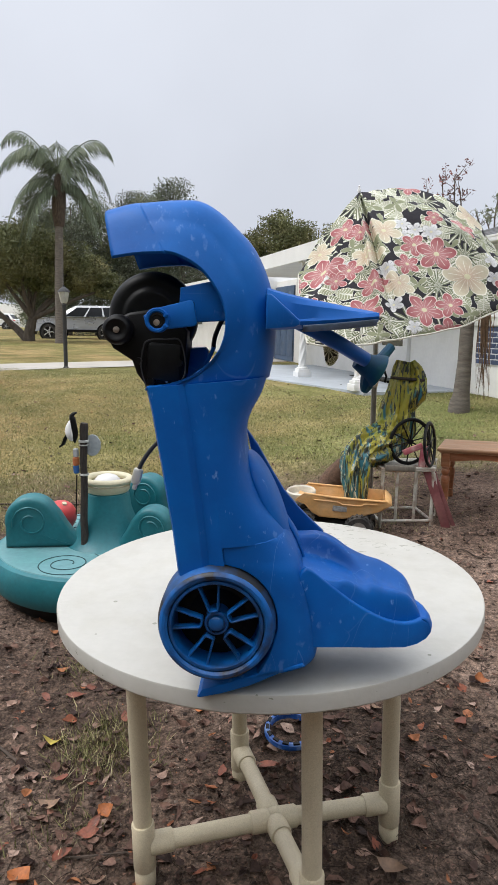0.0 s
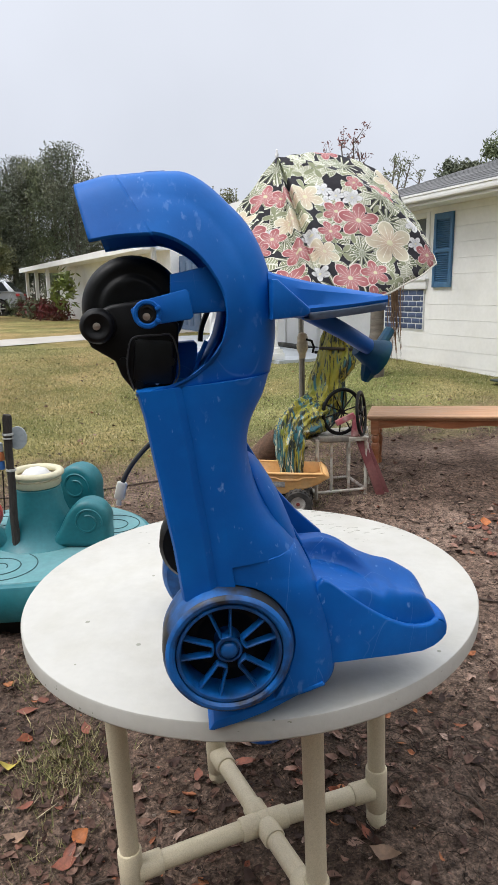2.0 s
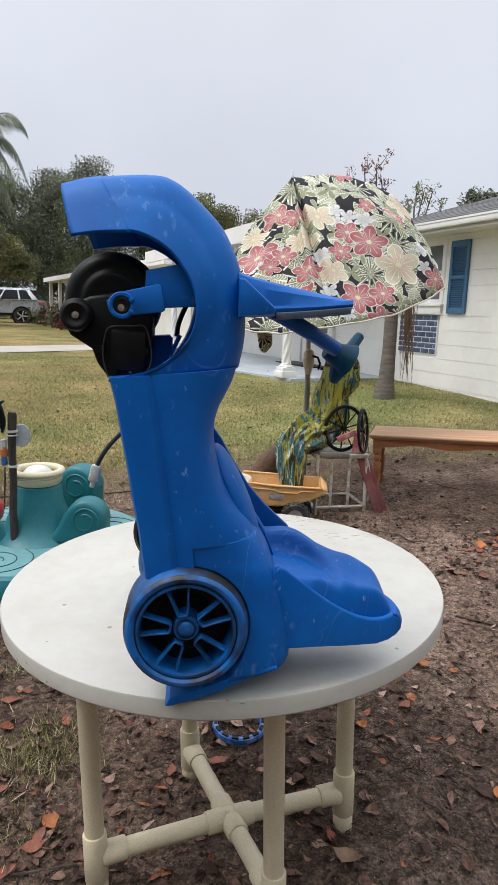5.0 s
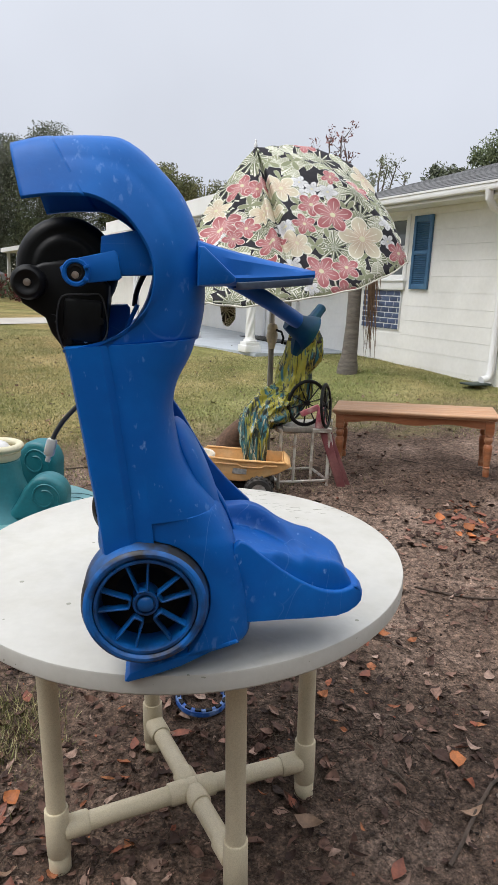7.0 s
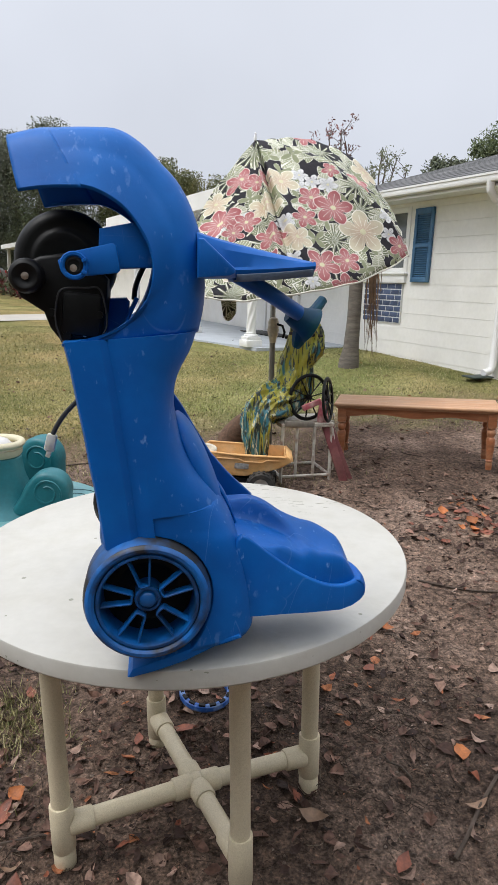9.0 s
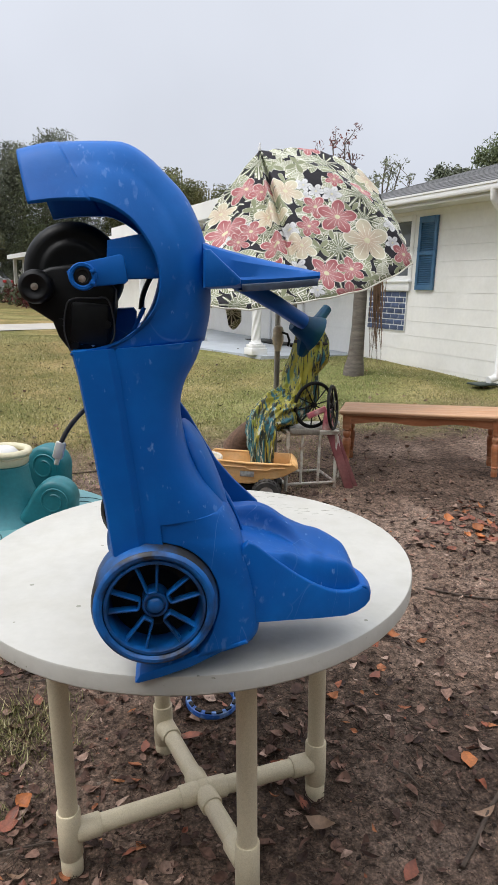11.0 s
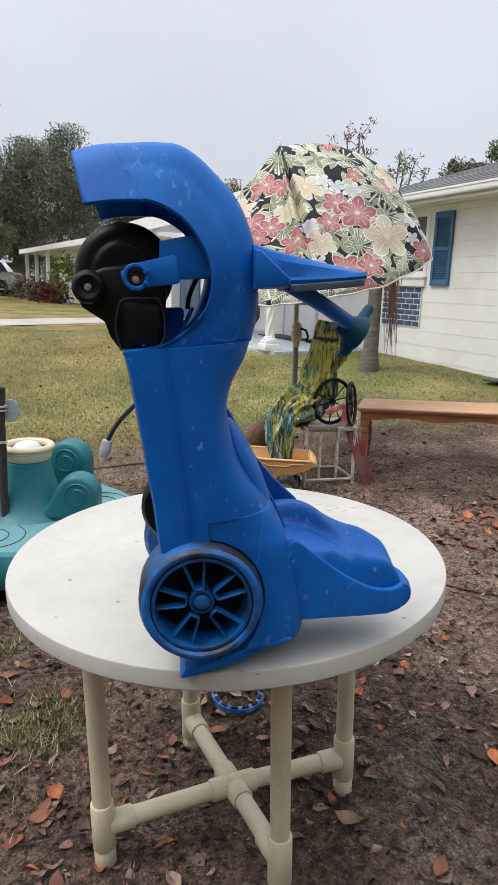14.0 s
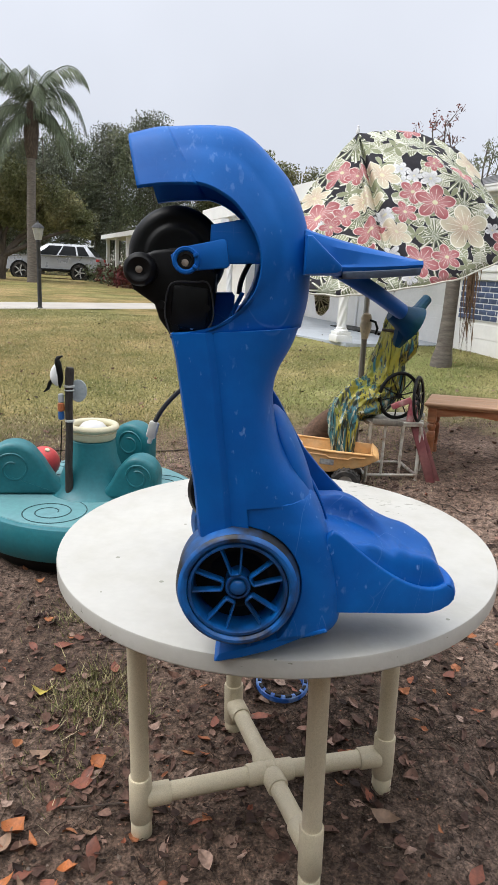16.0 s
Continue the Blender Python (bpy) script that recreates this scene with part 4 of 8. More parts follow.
def flower_fabric():
    """Black cloth printed with red and cream flowers, small white blossoms and pale leaves."""
    m = bpy.data.materials.new("floral_print_fabric")
    m.use_nodes = True
    nd, ln = m.node_tree.nodes, m.node_tree.links
    b = nd["Principled BSDF"]
    uv = nd.new("ShaderNodeUVMap")
    uv.uv_map = "cloth"

    def math_node(op, a, c=None, d=None):
        x = nd.new("ShaderNodeMath")
        x.operation = op
        for sock, v in zip(x.inputs, (a, c, d)):
            if v is None:
                continue
            if isinstance(v, (int, float)):
                sock.default_value = v
            else:
                ln.new(v, sock)
        return x.outputs[0]

    def mixc(fac, a, c):
        x = nd.new("ShaderNodeMix")
        x.data_type = "RGBA"
        for sock, v in ((x.inputs["Factor"], fac), (x.inputs["A"], a), (x.inputs["B"], c)):
            if isinstance(v, tuple):
                sock.default_value = (*v, 1)
            elif isinstance(v, (int, float)):
                sock.default_value = v
            else:
                ln.new(v, sock)
        return x.outputs["Result"]

    def layer(scale, shift, petals, r0, r1, randomness=0.75, veins=3.0, cut=0.93, chevron=False):
        mp = nd.new("ShaderNodeMapping")
        mp.inputs["Scale"].default_value = (scale, scale, scale)
        mp.inputs["Location"].default_value = (shift, shift * 0.7, 0)
        ln.new(uv.outputs[0], mp.inputs[0])
        vo = nd.new("ShaderNodeTexVoronoi")
        vo.voronoi_dimensions = "2D"
        vo.inputs["Scale"].default_value = 1.0
        vo.inputs["Randomness"].default_value = randomness
        ln.new(mp.outputs[0], vo.inputs["Vector"])
        sub = nd.new("ShaderNodeVectorMath")
        sub.operation = "SUBTRACT"
        ln.new(mp.outputs[0], sub.inputs[0])
        ln.new(vo.outputs["Position"], sub.inputs[1])
        sp = nd.new("ShaderNodeSeparateXYZ")
        ln.new(sub.outputs[0], sp.inputs[0])
        wc = nd.new("ShaderNodeSeparateColor")
        ln.new(vo.outputs["Color"], wc.inputs[0])
        th = math_node("ADD", math_node("ARCTAN2", sp.outputs[1], sp.outputs[0]), math_node("MULTIPLY", wc.outputs[2], 6.28))
        r = vo.outputs["Distance"]
        cs = math_node("COSINE", math_node("MULTIPLY", th, float(petals)))
        size = math_node("MULTIPLY_ADD", wc.outputs[1], 0.35, 0.75)
        edge = math_node("MULTIPLY", math_node("MULTIPLY_ADD", cs, (r1 - r0) / 2, (r1 + r0) / 2), size)
        inside = math_node("LESS_THAN", r, edge)
        rim = math_node("MULTIPLY", inside, math_node("GREATER_THAN", r, math_node("SUBTRACT", edge, 0.022)))
        core = math_node("LESS_THAN", r, math_node("MULTIPLY", size, 0.085))
        vein = math_node("MULTIPLY", inside, math_node("GREATER_THAN", math_node("COSINE", math_node("MULTIPLY", th, petals * veins)), cut))
        if chevron:
            bars = math_node("GREATER_THAN", math_node("COSINE", math_node("SUBTRACT", math_node("MULTIPLY", r, 62.0), math_node("MULTIPLY", math_node("ABSOLUTE", math_node("SINE", th)), 14.0))), 0.72)
            vein = math_node("MAXIMUM", vein, math_node("MULTIPLY", inside, bars))
        return inside, rim, core, vein, wc, r

    def bloom(col, cu, cv, size, rot, tone, tone2, line, petals=5, pointed=0.55):
        """One printed flower at a place on the cloth: round petals with pale outlines and veins."""
        sub = nd.new("ShaderNodeVectorMath")
        sub.operation = "SUBTRACT"
        ln.new(uv.outputs[0], sub.inputs[0])
        sub.inputs[1].default_value = (cu, cv, 0)
        sp = nd.new("ShaderNodeSeparateXYZ")
        ln.new(sub.outputs[0], sp.inputs[0])
        vy = math_node("MULTIPLY", sp.outputs[1], 1.12)
        r = math_node("SQRT", math_node("ADD", math_node("MULTIPLY", sp.outputs[0], sp.outputs[0]), math_node("MULTIPLY", vy, vy)))
        r = math_node("MULTIPLY", r, 1.0 / size)
        th = math_node("ADD", math_node("ARCTAN2", vy, sp.outputs[0]), rot)
        lobe = math_node("ABSOLUTE", math_node("COSINE", math_node("MULTIPLY", th, petals / 2)))
        tip = math_node("SUBTRACT", 1.0, math_node("ABSOLUTE", math_node("SINE", math_node("MULTIPLY", th, petals / 2))))
        edge = math_node("MULTIPLY_ADD", math_node("ADD", math_node("MULTIPLY", math_node("POWER", lobe, 0.5), 1.0 - pointed), math_node("MULTIPLY", tip, pointed)), 0.66, 0.36)
        inside = math_node("LESS_THAN", r, edge)
        rim = math_node("GREATER_THAN", r, math_node("SUBTRACT", edge, 0.055))
        vein = math_node("MULTIPLY", math_node("GREATER_THAN", math_node("COSINE", math_node("MULTIPLY", th, petals * 3.0)), 0.94), math_node("LESS_THAN", r, math_node("MULTIPLY", edge, 0.75)))
        fl = mixc(math_node("MINIMUM", math_node("MULTIPLY", r, 1.1), 1.0), tone2, tone)
        fl = mixc(math_node("MAXIMUM", vein, rim), fl, line)
        fl = mixc(math_node("LESS_THAN", r, 0.13), fl, (0.70, 0.66, 0.45))
        return mixc(inside, col, fl)

    col = (0.036, 0.034, 0.040)
    # pale leaves and fronds
    for sc, sh, keep_, dark_, pale_ in ((5.2, 3.1, 0.05, (0.17, 0.185, 0.11), (0.33, 0.35, 0.22)), (6.0, 9.4, 0.2, (0.24, 0.26, 0.16), (0.44, 0.45, 0.33))):
        ins, rim, core, vein, wc, r = layer(sc, sh, 2, 0.06, 0.66, 0.95, chevron=True)
        leaf = mixc(math_node("GREATER_THAN", wc.outputs[0], 0.5), dark_, pale_)
        leaf = mixc(vein, leaf, (0.78, 0.77, 0.68))
        col = mixc(math_node("MULTIPLY", ins, math_node("GREATER_THAN", wc.outputs[1], keep_)), col, mixc(rim, leaf, (0.78, 0.77, 0.68)))
    ins, rim, core, vein, wc, r = layer(4.6, 7.7, 11, 0.10, 0.62, 0.9, veins=2.0, cut=0.55)
    col = mixc(math_node("MULTIPLY", ins, math_node("GREATER_THAN", wc.outputs[0], 0.45)), col, mixc(vein, (0.20, 0.22, 0.14), (0.74, 0.73, 0.65)))
    ins, rim, core, vein, wc, r = layer(6.5, 1.9, 4, 0.05, 0.5, 0.9)
    col = mixc(math_node("MULTIPLY", ins, math_node("GREATER_THAN", wc.outputs[1], 0.5)), col, mixc(rim, (0.30, 0.32, 0.20), (0.76, 0.75, 0.66)))
    for k, (cu, cv, s_) in enumerate(WHITE_BLOOMS):
        col = bloom(col, cu, cv, s_, k * 1.3, (0.78, 0.78, 0.77), (0.55, 0.55, 0.56), (0.34, 0.34, 0.35), 5, 0.12)
    for k, (cu, cv, s_) in enumerate(CREAM_BLOOMS):
        col = bloom(col, cu, cv, s_ * 1.12, k * 2.1 + 0.3, (0.68, 0.63, 0.47), (0.60, 0.44, 0.33), (0.86, 0.83, 0.72), 5, 0.10)
    for k, (cu, cv, s_) in enumerate(RED_BLOOMS):
        col = bloom(col, cu, cv, s_ * 1.18, k * 1.7, (0.42, 0.135, 0.145), (0.54, 0.28, 0.27), (0.80, 0.66, 0.62), 5, 0.15)
    ln.new(col, b.inputs["Base Color"])
    b.inputs["Roughness"].default_value = 0.85
    b.inputs["Specular IOR Level"].default_value = 0.2
    n = nd.new("ShaderNodeTexNoise")
    n.inputs["Scale"].default_value = 22
    bp = nd.new("ShaderNodeBump")
    bp.inputs["Strength"].default_value, bp.inputs["Distance"].default_value = 0.25, 0.02
    ln.new(uv.outputs[0], n.inputs["Vector"])
    ln.new(n.outputs[0], bp.inputs["Height"])
    ln.new(bp.outputs[0], b.inputs["Normal"])
    return m


FABRIC = flower_fabric()
ALU = mat("dull_aluminium", (0.42, 0.42, 0.40), 0.45, 0.85, var=0.15, scale=12)
GREY_WOOD = mat("weathered_grey_wood", (0.20, 0.18, 0.15), 0.85, var=0.25, scale=6, fine=40, bump=0.4, stretch=(8, 8, 1))
umbrella = thing("patio_umbrella", Matrix.Translation((0.79, 4.62, ground_z(0.79, 4.62))), "half-open patio umbrella with black, red and cream floral cloth", "umbrella")
APEX = Vector((0.614, 4.6, 2.298))
RIM = [Vector(p) for p in ((0.823, 4.0, 1.349), (1.645, 4.42, 1.615), (1.62, 4.95, 2.02), (1.35, 5.45, 2.10), (0.80, 5.60, 1.90), (0.30, 5.30, 1.70), (0.231, 4.72, 1.767), (0.282, 4.2, 1.303))]
LIFT = (0.09, 0.190, 0.17, 0.15, 0.10, 0.05, 0.02, 0.03)
BELLY = (0.05, 0.0, 0.0, 0.0, 0.0, 0.0, 0.03, 0.03)
CEN = sum(RIM, Vector()) / 8
AXD = (APEX - CEN).normalized()
for k in range(8):
    a, b = RIM[k], RIM[(k + 1) % 8]
    bm = bmesh.new()
    uvl = bm.loops.layers.uv.new("cloth")
    rows, uvs = [], []
    NR, NS = 24, 40
    for i in range(NR + 1):
        r = i / NR
        row, ur = [], []
        for j in range(NS + 1):
            s = j / NS
            ba, bb = LIFT[k], LIFT[(k + 1) % 8]
            edge = a.lerp(b, s)
            scal = 1 + BELLY[k] * math.sin(math.pi * s)
            p = APEX + (edge - APEX) * r * scal
            out = ((p - CEN) - AXD * (p - CEN).dot(AXD) * 0.3).normalized()
            lift = (ba * (1 - s) + bb * s) * math.sin(math.pi * r ** 1.1)
            sag = 0.085 * math.sin(math.pi * s) * math.sin(math.pi * min(1, r * 1.1)) * r
            p = p + out * (lift - sag)
            w = s if k == 0 else (s - 1 if k == 7 else 9.0)
            fold = -0.085 * math.exp(-((w - 0.015) / 0.05) ** 2) + 0.055 * math.exp(-((w + 0.11) / 0.05) ** 2) + 0.036 * math.exp(-((w - 0.13) / 0.05) ** 2) - 0.02 * math.exp(-((w + 0.24) / 0.06) ** 2)
            p = p + out * fold * math.sin(math.pi * min(1.0, r * 1.02)) ** 0.7
            p = p + out * 0.007 * math.sin(22 * s + 2.5 * math.sin(5 * r + k)) * math.sin(math.pi * s) * r
            p = p + out * 0.016 * noise.noise((p.x * 7, p.y * 7, p.z * 7))
            row.append(p)
            ur.append((p.x, p.z + 0.35 * (p.y - 4.4)))
        rows.append(row)
        uvs.append(ur)
    vs, fs = grid(bm, rows)
    key = {}
    for i in range(NR + 1):
        for j in range(NS + 1):
            key[vs[i][j]] = uvs[i][j]
    for f in fs:
        for lp in f.loops:
            lp[uvl].uv = key[lp.vert]
    pn = part("canopy_panel", bm, FABRIC, umbrella, local=False, sharp=180)
    thicken(pn, 0.002)
    bm = bmesh.new()
    tube(bm, [rows[i][0] - AXD * 0.012 for i in range(0, NR + 1, 3)], 0.005, 6)
    part("rib", bm, ALU, umbrella, local=False)
    bm = bmesh.new()
    tube(bm, [rows[NR][j] for j in range(NS + 1)], 0.006, 6)
    part("hem", bm, mat("cream_hem", (0.6, 0.58, 0.5), 0.8), umbrella, local=False)
bm = bmesh.new()
tube(bm, [(0.792, 4.62, 0.16), (0.785, 4.62, 0.9), (0.776, 4.62, 1.50)], 0.019, 14)
tube(bm, [(0.776, 4.62, 1.50), (0.70, 4.61, 1.86), (0.605, 4.60, 2.27)], 0.015, 12)
part("pole", bm, ALU, umbrella, "grey metal pole", local=False)
bm = bmesh.new()
lathe(bm, [(0.004, -0.02), (0.010, -0.02), (0.012, 0.0), (0.006, 0.012), (0.007, 0.024), (0.003, 0.030)], Matrix.Translation(APEX + Vector((0, 0, 0.01))), 12)
part("finial", bm, TRIM, umbrella, local=False)
bm = bmesh.new()
box(bm, (0.812, 4.60, 1.36), (0.03, 0.04, 0.06), None, 0.006)
part("crank", bm, BLACK, umbrella, "black crank housing", local=False)

# loose corner of the cloth hanging below the rim
bm = bmesh.new()
uvl = bm.loops.layers.uv.new("cloth")
rows = []
for i in range(7):
    v = i / 6
    rows.append([(0.395 + 0.125 * u + 0.035 * v * (1 - u), 4.50 + 0.10 * u + 0.04 * math.sin(3 * u + v), 1.335 - 0.175 * v * (0.55 + 0.55 * math.sin(math.pi * min(1.0, 0.25 + 0.62 * u)))) for u in [j / 8 for j in range(9)]])
vs, fs = grid(bm, rows)
for f in fs:
    for lp in f.loops:
        lp[uvl].uv = (lp.vert.co.x * 1.2 + 0.05, lp.vert.co.z * 1.2 - 0.9)
thicken(part("loose_flap", bm, FABRIC, umbrella, local=False, sharp=180), 0.002)

# wooden stake with an upturned bottle and dark knobs beside the pole
stake = thing("garden_stake", Matrix.Translation((0.766, 4.5, ground_z(0.766, 4.5))), "weathered grey wooden stake topped with a cloudy plastic bottle", "stake")
bm = bmesh.new()
tube(bm, [(0, 0, -0.05), (0.004, 0, 0.5), (0.0, 0, 0.92)], [0.018, 0.017, 0.016], 9)
part("post", bm, GREY_WOOD, stake)
CLOUDY = mat("cloudy_plastic", (0.60, 0.53, 0.41), 0.4, var=0.2, scale=14, sub=0.2)
bm = bmesh.new()
lathe(bm, [(0.012, -0.09), (0.022, -0.085), (0.026, -0.055), (0.036, -0.03), (0.040, 0.0), (0.034, 0.03), (0.037, 0.05), (0.028, 0.075), (0.010, 0.085)], Matrix.Translation((0, 0, 0.93)), 16)
part("bottle", bm, CLOUDY, stake, "cloudy plastic bottle")
bm = bmesh.new()
tube(bm, [(0.02, -0.03, 0.97), (0.055, -0.04, 0.96), (0.07, -0.045, 0.92), (0.062, -0.04, 0.88)], 0.008, 8)
box(bm, (0.10, -0.05, 0.885), (0.055, 0.02, 0.018), None, 0.005)
part("handle", bm, BLACK, stake)

# ---- bench ----
bdir = math.atan2(-0.39, 1.0)
bench = thing("wooden_bench", pose(1.80, 4.45, 0.615) @ turn("Z", math.degrees(bdir)) @ turn("Y", -2.0), "orange-stained pine bench with turned legs on bare dirt", "bench")
L, W = 1.11, 0.42
bm = bmesh.new()
box(bm, (0, 0, 0.0), (L, W, 0.022), None, 0.008, 3)
box(bm, (0, 0, -0.016), (L - 0.03, W - 0.03, 0.014), None, 0.004)
part("seat", bm, BENCH_TOP, bench, "worn pale seat board")
for sx, sy, ln_, rz in ((0, -1, L - 0.16, 0), (0, 1, L - 0.16, 0), (-1, 0, W - 0.16, 90), (1, 0, W - 0.16, 90)):
    bm = bmesh.new()
    n = 24
    top = [(ln_ * (i / n - 0.5), -0.02) for i in range(n + 1)]
    bot = [(ln_ * (i / n - 0.5), -0.062 - 0.020 * abs(math.cos(2 * math.pi * i / n)) ** 2) for i in range(n + 1)]
    prism(bm, top + bot[::-1], -0.009, 0.009)
    bm.transform(Matrix.Translation((sx * (L / 2 - 0.045), sy * (W / 2 - 0.045), 0)) @ turn("Z", rz))
    part("apron", bm, BENCH, bench)
for sx in (-1, 1):
    for sy in (-1, 1):
        bm = bmesh.new()
        x, y = sx * (L / 2 - 0.055), sy * (W / 2 - 0.055)
        box(bm, (x, y, -0.070), (0.058, 0.058, 0.10), None, 0.004)
        base = -(0.615 - ground_z(1.815, 4.5)) - 0.02 + 0.035 * sx
        lathe(bm, [(0.026, -0.118), (0.029, -0.126), (0.021, -0.135), (0.027, -0.145), (0.029, -0.16), (0.024, -0.175), (0.020, -0.185), (0.028, -0.195), (0.030, -0.215), (0.028, -0.25), (0.024, -0.30), (0.020, -0.34), (0.025, -0.348), (0.019, -0.358), (0.023, -0.38), (0.020, base)],
              Matrix.Translation((x, y, 0)), 16)
        part("leg", bm, BENCH, bench)

# ---- teal carousel ride ----
CX, CY = -0.78, 3.26
CZ = ground_z(CX, CY)
ride = thing("carousel_toy", Matrix.Translation((CX, CY, CZ)), "round teal plastic carousel ride with cream steering wheel", "ride-on toy")
CREAM = mat("yellowed_cream_plastic", (0.62, 0.57, 0.40), 0.45, var=0.08, scale=8, tint=(0.42, 0.36, 0.2), tint_amount=0.5, tint_scale=8)
GROOVE = mat("dark_groove_line", (0.02, 0.06, 0.065), 0.9)
bm = bmesh.new()
zt = 0.215
lathe(bm, [(0.02, 0.04), (0.52, 0.04), (0.555, 0.055), (0.572, 0.09), (0.572, 0.15), (0.562, 0.185), (0.552, 0.205), (0.538, 0.2125), (0.530, zt - 0.002), (0.02, zt - 0.002)], None, 72)
platform = part("platform", bm, TEAL, ride)
# deck paler than the sides: bleaching plus skylight put into its colour
bm = bmesh.new()
lathe(bm, [(0.02, zt - 0.006), (0.528, zt - 0.006), (0.531, zt - 0.002), (0.528, zt + 0.002), (0.02, zt + 0.004)], None, 72)
part("deck", bm, TEAL_PALE, ride, "pale bleached deck with skylight in its colour")
bm = bmesh.new()
lathe(bm, [(0.02, -0.03), (0.49, -0.03), (0.51, 0.0), (0.51, 0.05), (0.02, 0.05)], None, 48)
part("base", bm, BLACK, ride, "black rubber base")
bm = bmesh.new()
lathe(bm, [(0.25, zt - 0.02), (0.205, zt + 0.012), (0.170, zt + 0.05), (0.148, zt + 0.11), (0.122, zt + 0.18), (0.110, zt + 0.262), (0.100, zt + 0.27), (0.02, zt + 0.27)], Matrix.Translation((0.015, 0.0, 0)), 40)
part("column", bm, TEAL, ride)
bm = bmesh.new()
z0 = zt + 0.27
lathe(bm, [(0.02, z0), (0.106, z0), (0.114, z0 + 0.01), (0.116, z0 + 0.035), (0.10, z0 + 0.04), (0.02, z0 + 0.038)], Matrix.Translation((0.015, 0, 0)), 40)
sw = part("steering_wheel", bm, CREAM, ride, "yellowed cream steering wheel")
bm = bmesh.new()
ring = [(0.112 + 0.019 * math.cos(a), z0 + 0.060 + 0.017 * math.sin(a)) for a in [2 * math.pi * i / 14 for i in range(15)]]
lathe(bm, ring, Matrix.Translation((0.015, 0, 0)), 48, caps=False)
part("wheel_rim", bm, CREAM, sw)
bm = bmesh.new()
lathe(bm, [(0.075, z0 + 0.03), (0.068, z0 + 0.055), (0.05, z0 + 0.075), (0.025, z0 + 0.085), (0.003, z0 + 0.087)], Matrix.Translation((0.015, 0, 0)), 32)
part("hub_cap", bm, mat("white_hub_plastic", (0.62, 0.61, 0.60), 0.45, var=0.06), sw, "white domed hub cap")


def spiral(bm, m, r0, r1, turns, rad, start=0.0, n=60, sq=1.0):
    pts = []
    for i in range(n):
        u = i / (n - 1)
        a, r = start + 2 * math.pi * turns * u, r0 + (r1 - r0) * u
        pts.append(m @ Vector((r * math.cos(a), r * math.sin(a) * sq, 0)))
    tube(bm, pts, rad, 6)


def scroll(x, y, yaw, R_, h, flow):
    """A snail-shaped backrest: a rounded disc on edge whose foot flows out along the platform."""
    bm = bmesh.new()
    prof = []
    for i in range(20):
        a = math.pi * (1.12 - 0.92 * i / 19)
        prof.append((R_ * math.cos(a), h + R_ * math.sin(a)))
    tail = [tuple(p) for p in spline([(R_ * 1.05, h + R_ * 0.26), (R_ * 1.45, h * 0.62), (R_ * 1.85, h * 0.26), (max(flow, R_ * 2.3), 0.0)], 9)]
    poly = [(-R_ * 0.98, 0.0)] + prof[1:-1] + tail
    prism(bm, poly, -0.062, 0.062, 0.03, 4)
    m = Matrix.Translation((x, y, zt)) @ turn("Z", yaw)
    bm.transform(m)
    s = part("backrest", bm, TEAL, ride, sharp=60)
    for side in (-1, 1):
        bm = bmesh.new()
        fr = m @ Matrix.Translation((0, side * 0.061, h)) @ Matrix.Rotation(radians(90), 4, "X")
        spiral(bm, fr, 0.030, R_ * 0.68, 1.35, 0.0055, 1.2)
        part("scroll_line", bm, TEAL, s)


scroll(-0.345, -0.10, 8, 0.130, 0.135, 0.34)
scroll(0.275, -0.12, 172, 0.10, 0.13, 0.26)
scroll(0.185, 0.235, 160, 0.11, 0.20, 0.26)
# spiral grooves drawn as thin dark tubes half sunk in the deck
for x, y, st in ((-0.10, -0.36, 0.0), (0.35, 0.12, 2.0), (-0.26, 0.25, 1.0)):
    bm = bmesh.new()
    m = Matrix.Translation((x, y, zt + 0.003))
    spiral(bm, m, 0.035, 0.125, 1.6, 0.0028, st, 70)
    spiral(bm, m, 0.125, 0.175, 0.55, 0.0026, st + 2 * math.pi * 0.6, 40)
    part("groove", bm, GROOVE, platform, "dark spiral groove")

RED = mat("faded_red_vinyl", (0.55, 0.05, 0.05), 0.4, var=0.12, scale=10)
bm = bmesh.new()
bmesh.ops.create_uvsphere(bm, u_segments=28, v_segments=16, radius=0.085)
ball = thing("play_ball", Matrix.Translation((-1.06, 3.40, CZ + zt + 0.085)), "faded red vinyl ball on a teal ride", "ball")
part("sphere", bm, RED, ball)
bm = bmesh.new()
lathe(bm, [(0.002, 0.078), (0.014, 0.081), (0.012, 0.090), (0.002, 0.092)], turn("X", 20) @ turn("Y", 20), 12)
part("valve", bm, CREAM, ball)

# driftwood stake with an ornament on the carousel
BARK = mat("dark_driftwood", (0.035, 0.028, 0.024), 0.85, var=0.35, scale=14, fine=60, bump=0.5, stretch=(4, 4, 1))
WIRE2 = mat("white_twine", (0.5, 0.5, 0.48), 0.8)
peg = thing("ornament_stake", Matrix.Translation((-0.845, 3.11, CZ + zt)) @ Matrix.Diagonal((0.86, 0.86, 1.07, 1)), "dark driftwood stake with a painted whirligig tied on", "stake")
bm = bmesh.new()
tube(bm, [(0.0, 0, -0.01), (-0.004, 0, 0.15), (0.004, 0, 0.3), (0.002, 0, 0.45), (0.010, 0.0, 0.585), (0.012, 0, 0.60)], [0.024, 0.021, 0.020, 0.021, 0.024, 0.020], 10)
part("stick", bm, BARK, peg)
